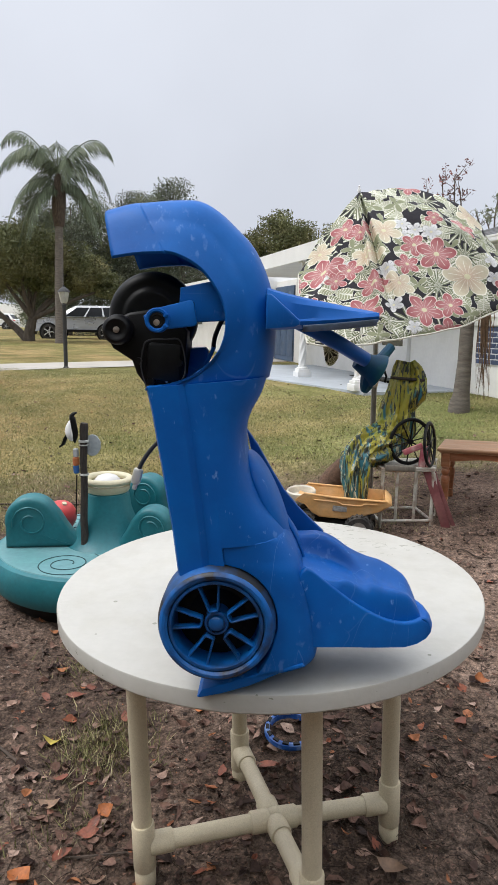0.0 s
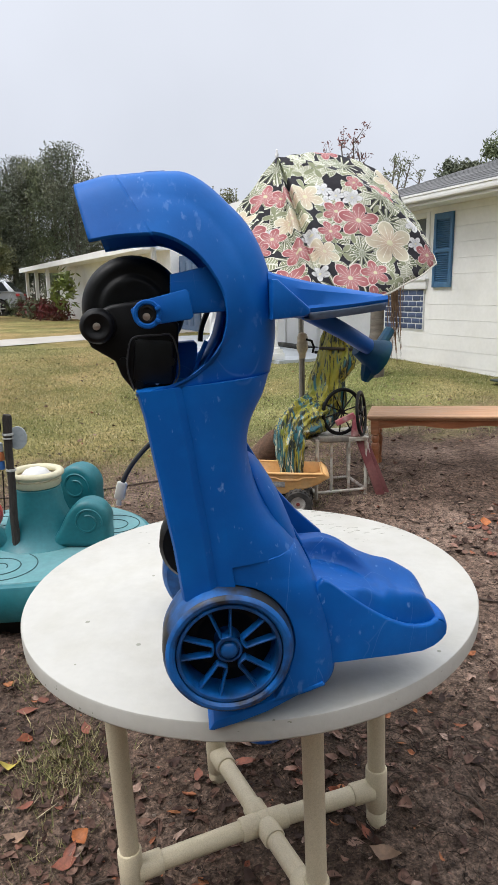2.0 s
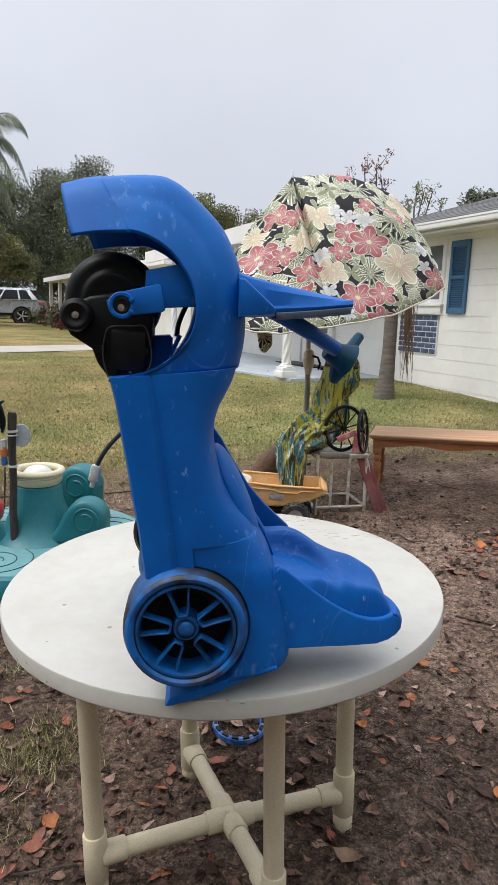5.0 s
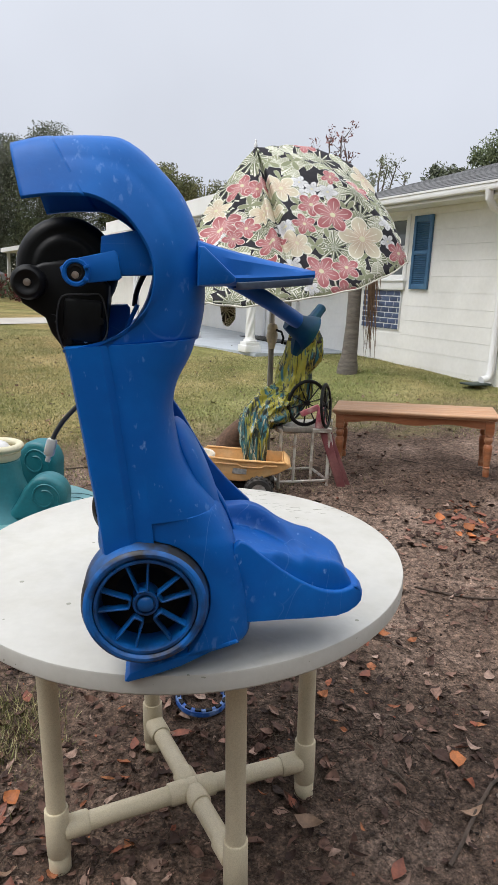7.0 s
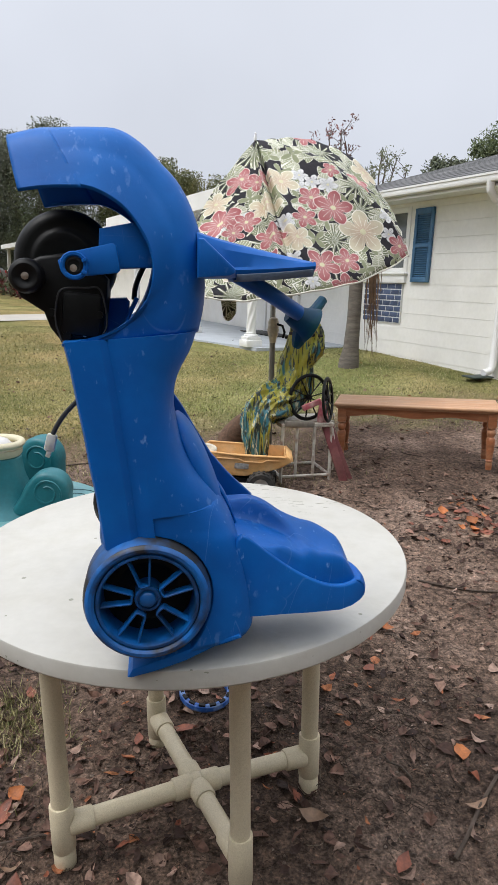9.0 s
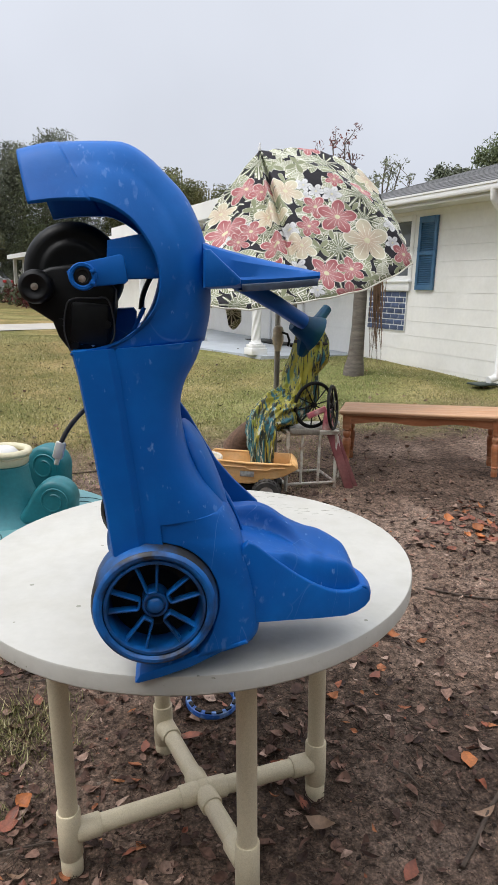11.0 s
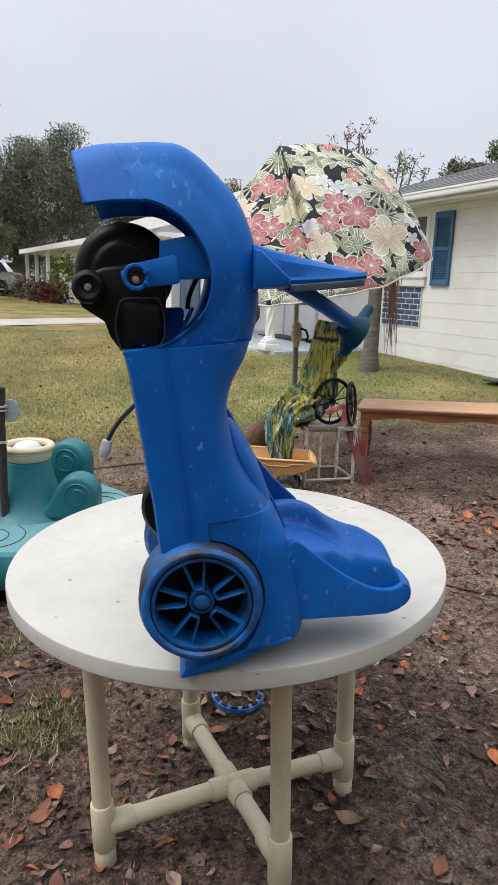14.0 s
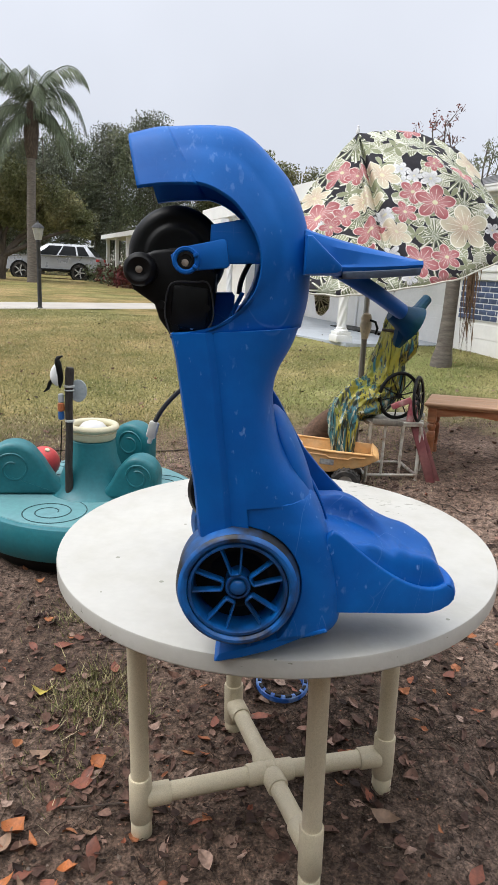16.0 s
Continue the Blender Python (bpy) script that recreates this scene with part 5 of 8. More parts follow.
for z, r in ((0.515, 0.026), (0.52, 0.027), (0.50, 0.025), (0.36, 0.023), (0.365, 0.024)):
    bm = bmesh.new()
    lathe(bm, [(r + 0.003 * math.cos(a), z + 0.003 * math.sin(a)) for a in [2 * math.pi * i / 8 for i in range(9)]], Matrix.Translation((0.006, 0, 0)), 16, caps=False)
    part("twine", bm, WIRE2, peg)
bm = bmesh.new()
tube(bm, [Vector(q) for q in spline([(-0.050, -0.02, 0.520), (-0.062, -0.02, 0.545), (-0.068, -0.02, 0.575), (-0.060, -0.02, 0.603), (-0.052, -0.02, 0.622)], 14)], [0.006, 0.012, 0.018, 0.022, 0.024, 0.025, 0.024, 0.022, 0.020, 0.017, 0.014, 0.011, 0.008, 0.004], 14)
part("ornament_front", bm, TRIM, peg, "white painted front")
bm = bmesh.new()
tube(bm, [Vector(q) for q in spline([(-0.040, -0.016, 0.510), (-0.040, -0.016, 0.560), (-0.046, -0.018, 0.605), (-0.050, -0.018, 0.637), (-0.022, -0.018, 0.650)], 14)], [0.004, 0.010, 0.016, 0.019, 0.020, 0.020, 0.019, 0.018, 0.018, 0.017, 0.014, 0.010, 0.006, 0.003], 12)
tube(bm, [(-0.075, -0.02, 0.555), (-0.092, -0.02, 0.530), (-0.104, -0.02, 0.505), (-0.128, -0.02, 0.488)], [0.006, 0.012, 0.010, 0.003], 8, flat=0.4)
part("ornament_back", bm, BLACK, peg, "black painted back and blade")
bm = bmesh.new()
tube(bm, [(-0.035, -0.01, 0.36), (-0.040, -0.01, 0.27), (-0.046, -0.01, 0.17)], [0.004, 0.004, 0.003], 6)
part("ornament_rod", bm, BLACK, peg)
for z, c, nm, r in ((0.462, (0.42, 0.44, 0.46), "grey band", 0.016), (0.422, (0.45, 0.14, 0.05), "orange band", 0.019), (0.385, (0.03, 0.12, 0.35), "blue band", 0.017)):
    bm = bmesh.new()
    lathe(bm, [(r * 0.6, -0.020), (r, -0.016), (r * 1.02, 0.0), (r, 0.016), (r * 0.6, 0.020)], Matrix.Translation((-0.040, 0.0, z)) @ turn("Y", -4), 14)
    part("ornament_band", bm, mat("painted_" + nm.replace(" ", "_"), c, 0.5), peg, nm)
GLASS_DISC = mat("frosted_disc", (0.36, 0.40, 0.42), 0.3, var=0.1, scale=20)
bm = bmesh.new()
lathe(bm, [(0.002, -0.004), (0.048, -0.004), (0.050, 0.0), (0.048, 0.004), (0.002, 0.004)], Matrix.Translation((0.048, 0.025, 0.495)) @ turn("X", 80), 24)
part("disc", bm, GLASS_DISC, peg, "pale frosted disc")

# ---- toy dump truck ----
ORANGE = mat("sun_faded_orange_plastic", (0.69, 0.39, 0.15), 0.55, var=0.12, scale=10, tint=(0.6, 0.42, 0.24), tint_amount=0.5, tint_scale=9)
TYRE = mat("grey_black_tyre", (0.028, 0.027, 0.026), 0.85, var=0.25, scale=25, tint=(0.10, 0.085, 0.07), tint_amount=0.5, tint_scale=12)
HUBW = mat("dirty_white_hub", (0.5, 0.48, 0.45), 0.5, var=0.15, scale=30)
truck = thing("toy_dump_truck", pose(0.482, 3.98, ground_z(0.48, 3.98)) @ turn("Z", -9), "faded orange plastic toy dump truck with big black tyres", "toy truck")
prof = [(-0.235, 0.235), (-0.175, 0.215), (-0.13, 0.165), (-0.085, 0.140), (0.05, 0.136), (0.155, 0.156), (0.265, 0.196), (0.335, 0.236), (0.300, 0.262)]
hw = 0.135
bm = bmesh.new()
grid(bm, [[(x, v * (hw - 0.022 + 0.02 * (z - 0.12) / 0.13), z) for v in (-1, -0.33, 0.33, 1)] for x, z in prof])
bed = part("dump_bed", bm, ORANGE, truck, "faded orange bed", sharp=20)
thicken(bed, 0.008, 1)
for side in (-1, 1):
    bm = bmesh.new()
    o = [(x, side * (hw - 0.02 + 0.02 * (z - 0.12) / 0.13), z) for x, z in prof + [(-0.19, 0.275)]]
    i_ = [(x, y - side * 0.010, z) for x, y, z in o]
    vo, vi = [bm.verts.new(p) for p in o], [bm.verts.new(p) for p in i_]
    bm.faces.new(vo)
    bm.faces.new(vi[::-1])
    for k in range(len(o)):
        bm.faces.new((vo[k], vo[(k + 1) % len(o)], vi[(k + 1) % len(o)], vi[k]))
    part("bed_side", bm, ORANGE, truck, sharp=20)
bm = bmesh.new()
tube(bm, [(-0.185, -hw + 0.005, 0.277), (0.02, -hw - 0.003, 0.262), (0.295, -hw - 0.002, 0.258), (0.295, hw, 0.258), (-0.185, hw - 0.005, 0.277)], 0.007, 8)
part("bed_rim", bm, ORANGE, bed)
for x0, z0, x1, z1 in ((-0.12, 0.243, 0.02, 0.238), (0.02, 0.238, 0.05, 0.224), (0.05, 0.224, 0.16, 0.222), (0.16, 0.222, 0.185, 0.236), (0.185, 0.236, 0.26, 0.236)):
    bm = bmesh.new()
    tube(bm, [(x0, -hw - 0.001, z0), (x1, -hw - 0.001, z1)], 0.0045, 6, flat=0.7)
    part("bed_rib", bm, ORANGE, bed)
bm = bmesh.new()
lathe(bm, [(0.05, -0.03), (0.09, -0.015), (0.112, 0.02), (0.116, 0.045), (0.108, 0.052), (0.098, 0.045), (0.09, 0.01), (0.02, 0.0)], Matrix.Translation((-0.215, 0, 0.215)) @ Matrix.Diagonal((0.8, 1.1, 1, 1)), 28)
part("cab_hood", bm, mat("cream_white_plastic", (0.6, 0.56, 0.47), 0.5, tint=(0.4, 0.3, 0.2), tint_amount=0.4), truck, "dirty white cab hood")
bm = bmesh.new()
box(bm, (0.03, 0, 0.095), (0.44, 0.12, 0.05), None, 0.008)
box(bm, (0.02, -0.06, 0.075), (0.11, 0.06, 0.07), None, 0.006)
part("chassis", bm, BLACK, truck, "dark grey chassis")
bm = bmesh.new()
box(bm, (0.035, -hw + 0.010, 0.194), (0.085, 0.010, 0.036), turn("Y", 2).to_3x3(), 0.003)
part("side_plate", bm, mat("grey_label_plate", (0.35, 0.36, 0.36), 0.4, 0.3, var=0.2, scale=60), truck, "worn grey label plate")
bm = bmesh.new()
for y in (-0.11, 0.11):
    tube(bm, [(-0.27, y, 0.10), (-0.275, y, 0.19), (-0.24, y, 0.215), (-0.15, y, 0.205)], 0.006, 6)
part("guard_rail", bm, HUBW, truck)
for x, r, ys_ in ((-0.185, 0.082, (-0.135, 0.135)), (0.155, 0.085, (-0.14, -0.085, 0.085, 0.14))):
    for y in ys_:
        out = 1 if y < 0 else -1
        m = Matrix.Translation((x, y, r - 0.006)) @ turn("X", 90 * out)
        bm = bmesh.new()
        lathe(bm, [(r * 0.5, -0.026), (r * 0.88, -0.030), (r, -0.018), (r, 0.018), (r * 0.88, 0.030), (r * 0.56, 0.028), (r * 0.52, 0.016), (r * 0.5, 0.0)], m, 28, caps=False)
        for k in range(18):
            a = 2 * math.pi * k / 18
            box(bm, m @ Vector((r * math.cos(a), r * math.sin(a), 0)), (0.008, 0.014, 0.05), (m @ turn("Z", math.degrees(a))).to_3x3())
        w = part("wheel", bm, TYRE, truck)
        bm = bmesh.new()
        lathe(bm, [(r * 0.54, 0.012), (r * 0.52, 0.020), (r * 0.40, 0.020), (r * 0.36, 0.010), (r * 0.14, 0.010), (r * 0.12, 0.020), (0.002, 0.020)], m, 24)
        part("hub", bm, HUBW, w, "dirty white hub")
        bm = bmesh.new()
        lathe(bm, [(r * 0.13, 0.018), (r * 0.13, 0.025), (0.002, 0.026)], m, 12)
        part("hub_centre", bm, mat("dull_red_hub", (0.18, 0.04, 0.035), 0.6), w, "dull red hub cap")

# ---- rusty plant stand ----
WHITE_METAL = mat("chipped_white_metal", (0.58, 0.56, 0.50), 0.55, 0.1, var=0.15, scale=20, bump=0.2, tint=(0.20, 0.09, 0.045), tint_amount=0.75, tint_scale=14)
SX, SY = 0.93, 4.26
stand = thing("plant_stand", pose(SX, SY, ground_z(SX, SY)) @ turn("Z", 8), "chipped white metal plant stand with rust", "stand")
sw_, sd_, sh_ = 0.17, 0.15, 0.36
for x in (-sw_, sw_):
    for y in (-sd_, sd_):
        bm = bmesh.new()
        tube(bm, [(x, y, -0.02), (x * 0.97, y * 0.97, sh_)], 0.012, 8)
        part("leg", bm, WHITE_METAL, stand)
for z in (0.03, sh_):
    for x0, y0, x1, y1 in ((-sw_, -sd_, sw_, -sd_), (-sw_, sd_, sw_, sd_), (-sw_, -sd_, -sw_, sd_), (sw_, -sd_, sw_, sd_)):
        bm = bmesh.new()
        tube(bm, [(x0, y0, z), (x1, y1, z)], 0.010, 6)
        part("rail", bm, WHITE_METAL, stand)
for x in (-0.07, 0.05):
    bm = bmesh.new()
    tube(bm, [(x, -sd_, 0.03), (x, -sd_, sh_)], 0.009, 6)
    part("bar", bm, WHITE_METAL, stand)
bm = bmesh.new()
box(bm, (0, 0, sh_ + 0.012), (0.36, 0.32, 0.014), None, 0.003)
part("top_plate", bm, WHITE_METAL, stand)
bm = bmesh.new()
tube(bm, [(0.06, 0.12, sh_ + 0.01), (0.19, -0.13, sh_ + 0.02), (0.245, 0.02, sh_ + 0.04)], 0.009, 8)
tube(bm, [(0.19, -0.15, 0.06), (0.20, -0.15, 0.16), (0.19, -0.15, 0.26), (0.175, -0.15, 0.34)], 0.006, 6)
part("bent_rod", bm, WHITE_METAL, stand)
bm = bmesh.new()
box(bm, (-0.06, -0.15, sh_ - 0.005), (0.20, 0.045, 0.036), turn("Y", 3).to_3x3(), 0.006)
single("grey_plank", bm, GREY_WOOD, "short weathered grey plank lying on the plant stand", "plank", m=stand.matrix_world @ Matrix.Translation((0, 0, 0.022)))

# spoked wheels on a pink axle frame
PINK = mat("chipped_pink_paint", (0.42, 0.10, 0.13), 0.6, var=0.2, scale=20, tint=(0.5, 0.35, 0.32), tint_amount=0.8, tint_scale=16)


def spoked_wheel(m, r):
    bm = bmesh.new()
    lathe(bm, [(r - 0.012 + 0.012 * math.cos(a), 0.010 * math.sin(a)) for a in [2 * math.pi * i / 10 for i in range(11)]], m, 40, caps=False)
    w = part("wheel", bm, BLACK, cart, "black spoked wheel")
    for k in range(10):
        a = 2 * math.pi * k / 10 + 0.2
        bm = bmesh.new()
        tube(bm, [m @ Vector((0.012 * math.cos(a), 0.012 * math.sin(a), 0)), m @ Vector(((r - 0.012) * math.cos(a), (r - 0.012) * math.sin(a), 0))], 0.0045, 6)
        part("spoke", bm, BLACK, w)
    bm = bmesh.new()
    lathe(bm, [(0.002, -0.016), (0.018, -0.014), (0.018, 0.014), (0.002, 0.016)], m, 12)
    part("hub", bm, BLACK, w)


cart = thing("spoked_wheel_cart", pose(1.02, 4.17, ground_z(SX, SY) + sh_ + 0.02), "pair of black spoked wheels on a pink wooden axle", "wheels")
spoked_wheel(Matrix.Translation((-0.055, 0.02, 0.155)) @ turn("Z", 22) @ turn("X", 90), 0.155)
spoked_wheel(Matrix.Translation((0.065, -0.01, 0.145)) @ turn("Z", 64) @ turn("X", 84), 0.148)
bm = bmesh.new()
box(bm, (-0.045, -0.03, 0.115), (0.13, 0.025, 0.035), turn("Y", -24).to_3x3(), 0.004)
box(bm, (0.022, -0.03, 0.07), (0.04, 0.025, 0.14), turn("Y", 4).to_3x3(), 0.004)
box(bm, (0.05, -0.01, 0.05), (0.03, 0.06, 0.10), turn("Y", -14).to_3x3(), 0.004)
part("axle_frame", bm, PINK, cart, "chipped pink axle frame")
MAROON = mat("faded_maroon_board", (0.18, 0.045, 0.05), 0.7, var=0.2, scale=8, tint=(0.3, 0.16, 0.14), tint_amount=0.5)
bm = bmesh.new()
box(bm, (0, 0, 0), (0.055, 0.018, 0.46), None, 0.003)
single("leaning_board", bm, MAROON, "faded maroon board leaning against the plant stand", "board", m=pose(1.135, 4.13, ground_z(1.13, 4.13) + 0.205) @ turn("Y", -20) @ turn("X", -6))
bm = bmesh.new()
box(bm, (0, 0, 0), (0.03, 0.018, 0.40), None, 0.003)
single("leaning_board", bm, MAROON, "narrow maroon board leaning against the plant stand", "board", m=pose(1.19, 4.15, ground_z(1.19, 4.15) + 0.175) @ turn("Y", -22) @ turn("X", -6))

# ---- painted cloth sculpture ----
def sculpture_paint():
    """Yellow-green paint with vertical runs of teal, cream and near-black, thicker on the lower drape; the near-black
    also paints in fold shade.
    """
    m = mat("streaked_yellow_teal_paint", (0.33, 0.29, 0.030), 0.42, var=0.2, scale=9, fine=50, bump=0.4, bump_scale=40, tint=(0.16, 0.20, 0.03), tint_amount=0.85, tint_scale=9)
    nd, ln = m.node_tree.nodes, m.node_tree.links
    b = nd["Principled BSDF"]
    col = b.inputs["Base Color"].links[0].from_socket
    tc, sep = nd.new("ShaderNodeTexCoord"), nd.new("ShaderNodeSeparateXYZ")
    ln.new(tc.outputs["Object"], sep.inputs[0])

    def runs(src, scl, lean, slope, lo, hi, rgb):
        """Streaks of one colour; slope makes them denser lower down."""
        mp, n, ma, r, mx = nd.new("ShaderNodeMapping"), nd.new("ShaderNodeTexNoise"), nd.new("ShaderNodeMath"), nd.new("ShaderNodeMapRange"), nd.new("ShaderNodeMix")
        mp.inputs["Scale"].default_value, mp.inputs["Rotation"].default_value = scl, lean
        ln.new(tc.outputs["Object"], mp.inputs[0])
        ln.new(mp.outputs[0], n.inputs["Vector"])
        n.inputs["Scale"].default_value, n.inputs["Detail"].default_value, n.inputs["Distortion"].default_value = 1.0, 3.0, 0.8
        ma.operation = "MULTIPLY_ADD"
        ln.new(sep.outputs[2], ma.inputs[0])
        ma.inputs[1].default_value = -slope
        ln.new(n.outputs[0], ma.inputs[2])
        r.inputs["From Min"].default_value, r.inputs["From Max"].default_value = lo, hi
        ln.new(ma.outputs[0], r.inputs["Value"])
        mx.data_type = "RGBA"
        mx.inputs["B"].default_value = (*rgb, 1)
        ln.new(r.outputs[0], mx.inputs["Factor"])
        ln.new(src, mx.inputs["A"])
        return mx.outputs["Result"]

    col = runs(col, (22, 22, 3.2), (0, 0.25, 0), 0.30, 0.30, 0.37, (0.022, 0.125, 0.155))
    col = runs(col, (46, 46, 4.5), (0, 0.2, 0.4), 0.34, 0.38, 0.44, (0.48, 0.46, 0.32))
    # near-black streaks, which also put the shade of the folds into the paint
    col = runs(col, (52, 52, 6), (0.1, 0.35, 1.0), 0.06, 0.47, 0.53, (0.018, 0.028, 0.020))
    ln.new(col, b.inputs["Base Color"])
    return m


PAINT = sculpture_paint()


def draped(path, radii, n=110, k=64, seed=0.0, fold=0.48):
    bm = bmesh.new()
    c = spline(path, n)
    rr = spline([(r, 0) for r in radii], n)
    pts = [Vector(p) for p in c]
    side = Vector((0, 1, 0))
    rows = []
    for i, p in enumerate(pts):
        t = (pts[min(i + 1, n - 1)] - pts[max(i - 1, 0)]).normalized()
        side = (side - t * side.dot(t)).normalized()
        up = t.cross(side)
        row = []
        for j in range(k):
            a = 2 * math.pi * j / k
            d = side * math.cos(a) + up * math.sin(a)
            f = 1 + fold * noise.noise((math.cos(a) * 2.6 + seed, math.sin(a) * 2.6, i * 0.030)) + fold * 0.7 * (0.5 - abs(noise.noise((math.cos(a + i * 0.02) * 4 + seed, math.sin(a + i * 0.02) * 4, i * 0.05)))) + 0.16 * noise.noise((math.cos(a) * 5, math.sin(a) * 5 + seed, i * 0.12))
            row.append(p + d * rr[i][0] * f)
        rows.append(row)
    vs, _ = grid(bm, rows, close_v=True)
    bm.faces.new(vs[0][::-1])
    bm.faces.new(vs[-1])
    return bm


bm = draped([(0.62, 4.06, 0.27), (0.62, 4.07, 0.36), (0.61, 4.10, 0.50), (0.625, 4.14, 0.60), (0.73, 4.22, 0.66), (0.84, 4.27, 0.70), (0.885, 4.29, 0.80), (0.90, 4.30, 0.93), (0.905, 4.30, 1.05), (0.915, 4.30, 1.14), (0.925, 4.30, 1.20)],
            [0.050, 0.055, 0.075, 0.095, 0.110, 0.125, 0.115, 0.105, 0.110, 0.095, 0.045], seed=3.0)
rs_ = random.Random(12)
lobe = draped([(0.90, 4.27, 0.86), (0.955, 4.26, 0.93), (0.99, 4.26, 1.03), (0.995, 4.27, 1.13), (0.96, 4.28, 1.20)], [0.03, 0.062, 0.070, 0.058, 0.02], n=60, k=40, seed=8.0)
tmp = bpy.data.meshes.new("lobe")
lobe.to_mesh(tmp)
bm.from_mesh(tmp)
bpy.data.meshes.remove(tmp)
for k in range(20):
    a = rs_.uniform(0, 6.28)
    x0, y0 = 0.60 + 0.065 * math.cos(a), 4.07 + 0.06 * math.sin(a)
    tube(bm, [Vector(q) for q in spline([(x0 + 0.05, y0 + 0.04, 0.60 + rs_.uniform(-0.03, 0.02)), (x0 + 0.005, y0, 0.535), (x0 + rs_.uniform(-0.015, 0.015), y0 - 0.005, 0.42), (0.62 + 0.045 * math.cos(a), 4.05 + 0.045 * math.sin(a), 0.27)], 9)], [0.008, 0.012, 0.012, 0.011, 0.010, 0.010, 0.009, 0.008, 0.007], 7, flat=rs_.uniform(0.5, 1.4))
cloth = single("cloth_sculpture", bm, PAINT, "stiffened cloth sculpture painted yellow, green and teal", "sculpture", sharp=180)
md = cloth.modifiers.new("weld", "REMESH")
md.mode, md.voxel_size, md.use_smooth_shade = "VOXEL", 0.0045, True
bpy.context.view_layer.update()
welded = bpy.data.meshes.new_from_object(cloth.evaluated_get(bpy.context.evaluated_depsgraph_get()))
cloth.modifiers.clear()
cloth.data = welded
bm = bmesh.new()
tube(bm, [(0.82, 4.20, 1.10), (1.04, 4.22, 1.085)], 0.010, 8)
single("sculpture_rod", bm, BARK, "dark stick pushed through the cloth sculpture", "stick")

# log behind the truck
LOGM = mat("weathered_log", (0.13, 0.075, 0.048), 0.9, var=0.3, scale=10, fine=60, bump=0.5, stretch=(1, 5, 5))
bm = bmesh.new()
tube(bm, [(0.535, 4.95, 0.20), (0.565, 4.93, 0.26), (0.60, 4.90, 0.32), (0.635, 4.88, 0.375), (0.665, 4.86, 0.415)], [0.098, 0.095, 0.088, 0.075, 0.058], 22)
for v in bm.verts:
    v.co += Vector((0.012, 0.0, 0.008)) * noise.noise((v.co.x * 22, v.co.y * 22, v.co.z * 30))
single("log", bm, LOGM, "short weathered log propped behind the toy truck", "log")

# blue slotted ring on the ground
ring_m = pose(0.165, 2.03, ground_z(0.165, 2.03) + 0.026) @ turn("X", 6)
slot_ring = thing("slotted_ring", ring_m, "blue plastic slotted ring lying among dead leaves", "plastic ring")
bm = bmesh.new()
lathe(bm, [(0.070, -0.008), (0.087, -0.010), (0.090, -0.004), (0.087, 0.008), (0.080, 0.013), (0.072, 0.012), (0.070, -0.008)], None, 44, caps=False)
rb = part("ring", bm, mat("bright_blue_plastic", (0.012, 0.085, 0.36), 0.45, tint=(0.25, 0.35, 0.5), tint_amount=0.6, tint_scale=30), slot_ring)
for k in range(14):
    a = 2 * math.pi * k / 14
    bm = bmesh.new()
    box(bm, (0.079 * math.cos(a), 0.079 * math.sin(a), 0.012), (0.010, 0.021, 0.008), turn("Z", math.degrees(a)).to_3x3())
    part("slot", bm, BLACK, rb)

# ---- house details ----
NAVY = mat("navy_brick", (0.060, 0.085, 0.16), 0.7, var=0.2, scale=10, fine=80, bump=0.3, obj_random=0.2)
MORTAR = mat("pale_mortar", (0.72, 0.73, 0.74), 0.9, var=0.1)
SHUTTER = mat("blue_shutter_paint", (0.045, 0.135, 0.26), 0.55, var=0.12, scale=5, bump=0.05, tint=(0.09, 0.18, 0.28), tint_amount=0.5)
GLASS = mat("window_glass", (0.10, 0.11, 0.11), 0.08, var=0.05, bump=0.0, spec=0.8, rough_var=0.03)
ROOF = mat("grey_shingle", (0.11, 0.11, 0.112), 0.95, var=0.3, scale=3, fine=30, bump=0.4, bump_scale=40, island=0.25)
CONCRETE = mat("blue_grey_painted_concrete", (0.46, 0.495, 0.54), 0.8, var=0.08, scale=2, bump=0.15, tint=(0.38, 0.41, 0.45), tint_amount=0.5)
DOOR = mat("grey_blue_door_paint", (0.06, 0.10, 0.17), 0.5, var=0.1, scale=3)
bm = bmesh.new()
hbox(bm, -1.62, -0.74, -0.02, 0.006, 0.905, 1.45)
panel = part("brick_panel", bm, MORTAR, house, "pale mortar panel", local=False)
BW, BH, BG = 0.168, 0.064, 0.014
row, z = 0, 0.915
while z + BH < 1.45:
    s0 = -1.61 - (0.09 if row % 2 else 0.0)
    while s0 < -0.76:
        a, b = max(s0, -1.61), min(s0 + BW, -0.752)
        if b - a > 0.03:
            bm = bmesh.new()
            hbox(bm, a, b, 0.0, 0.012, z, z + BH, 0.003)
            part("brick", bm, NAVY, panel, local=False)
        s0 += BW + BG
    z += BH + BG
    row += 1
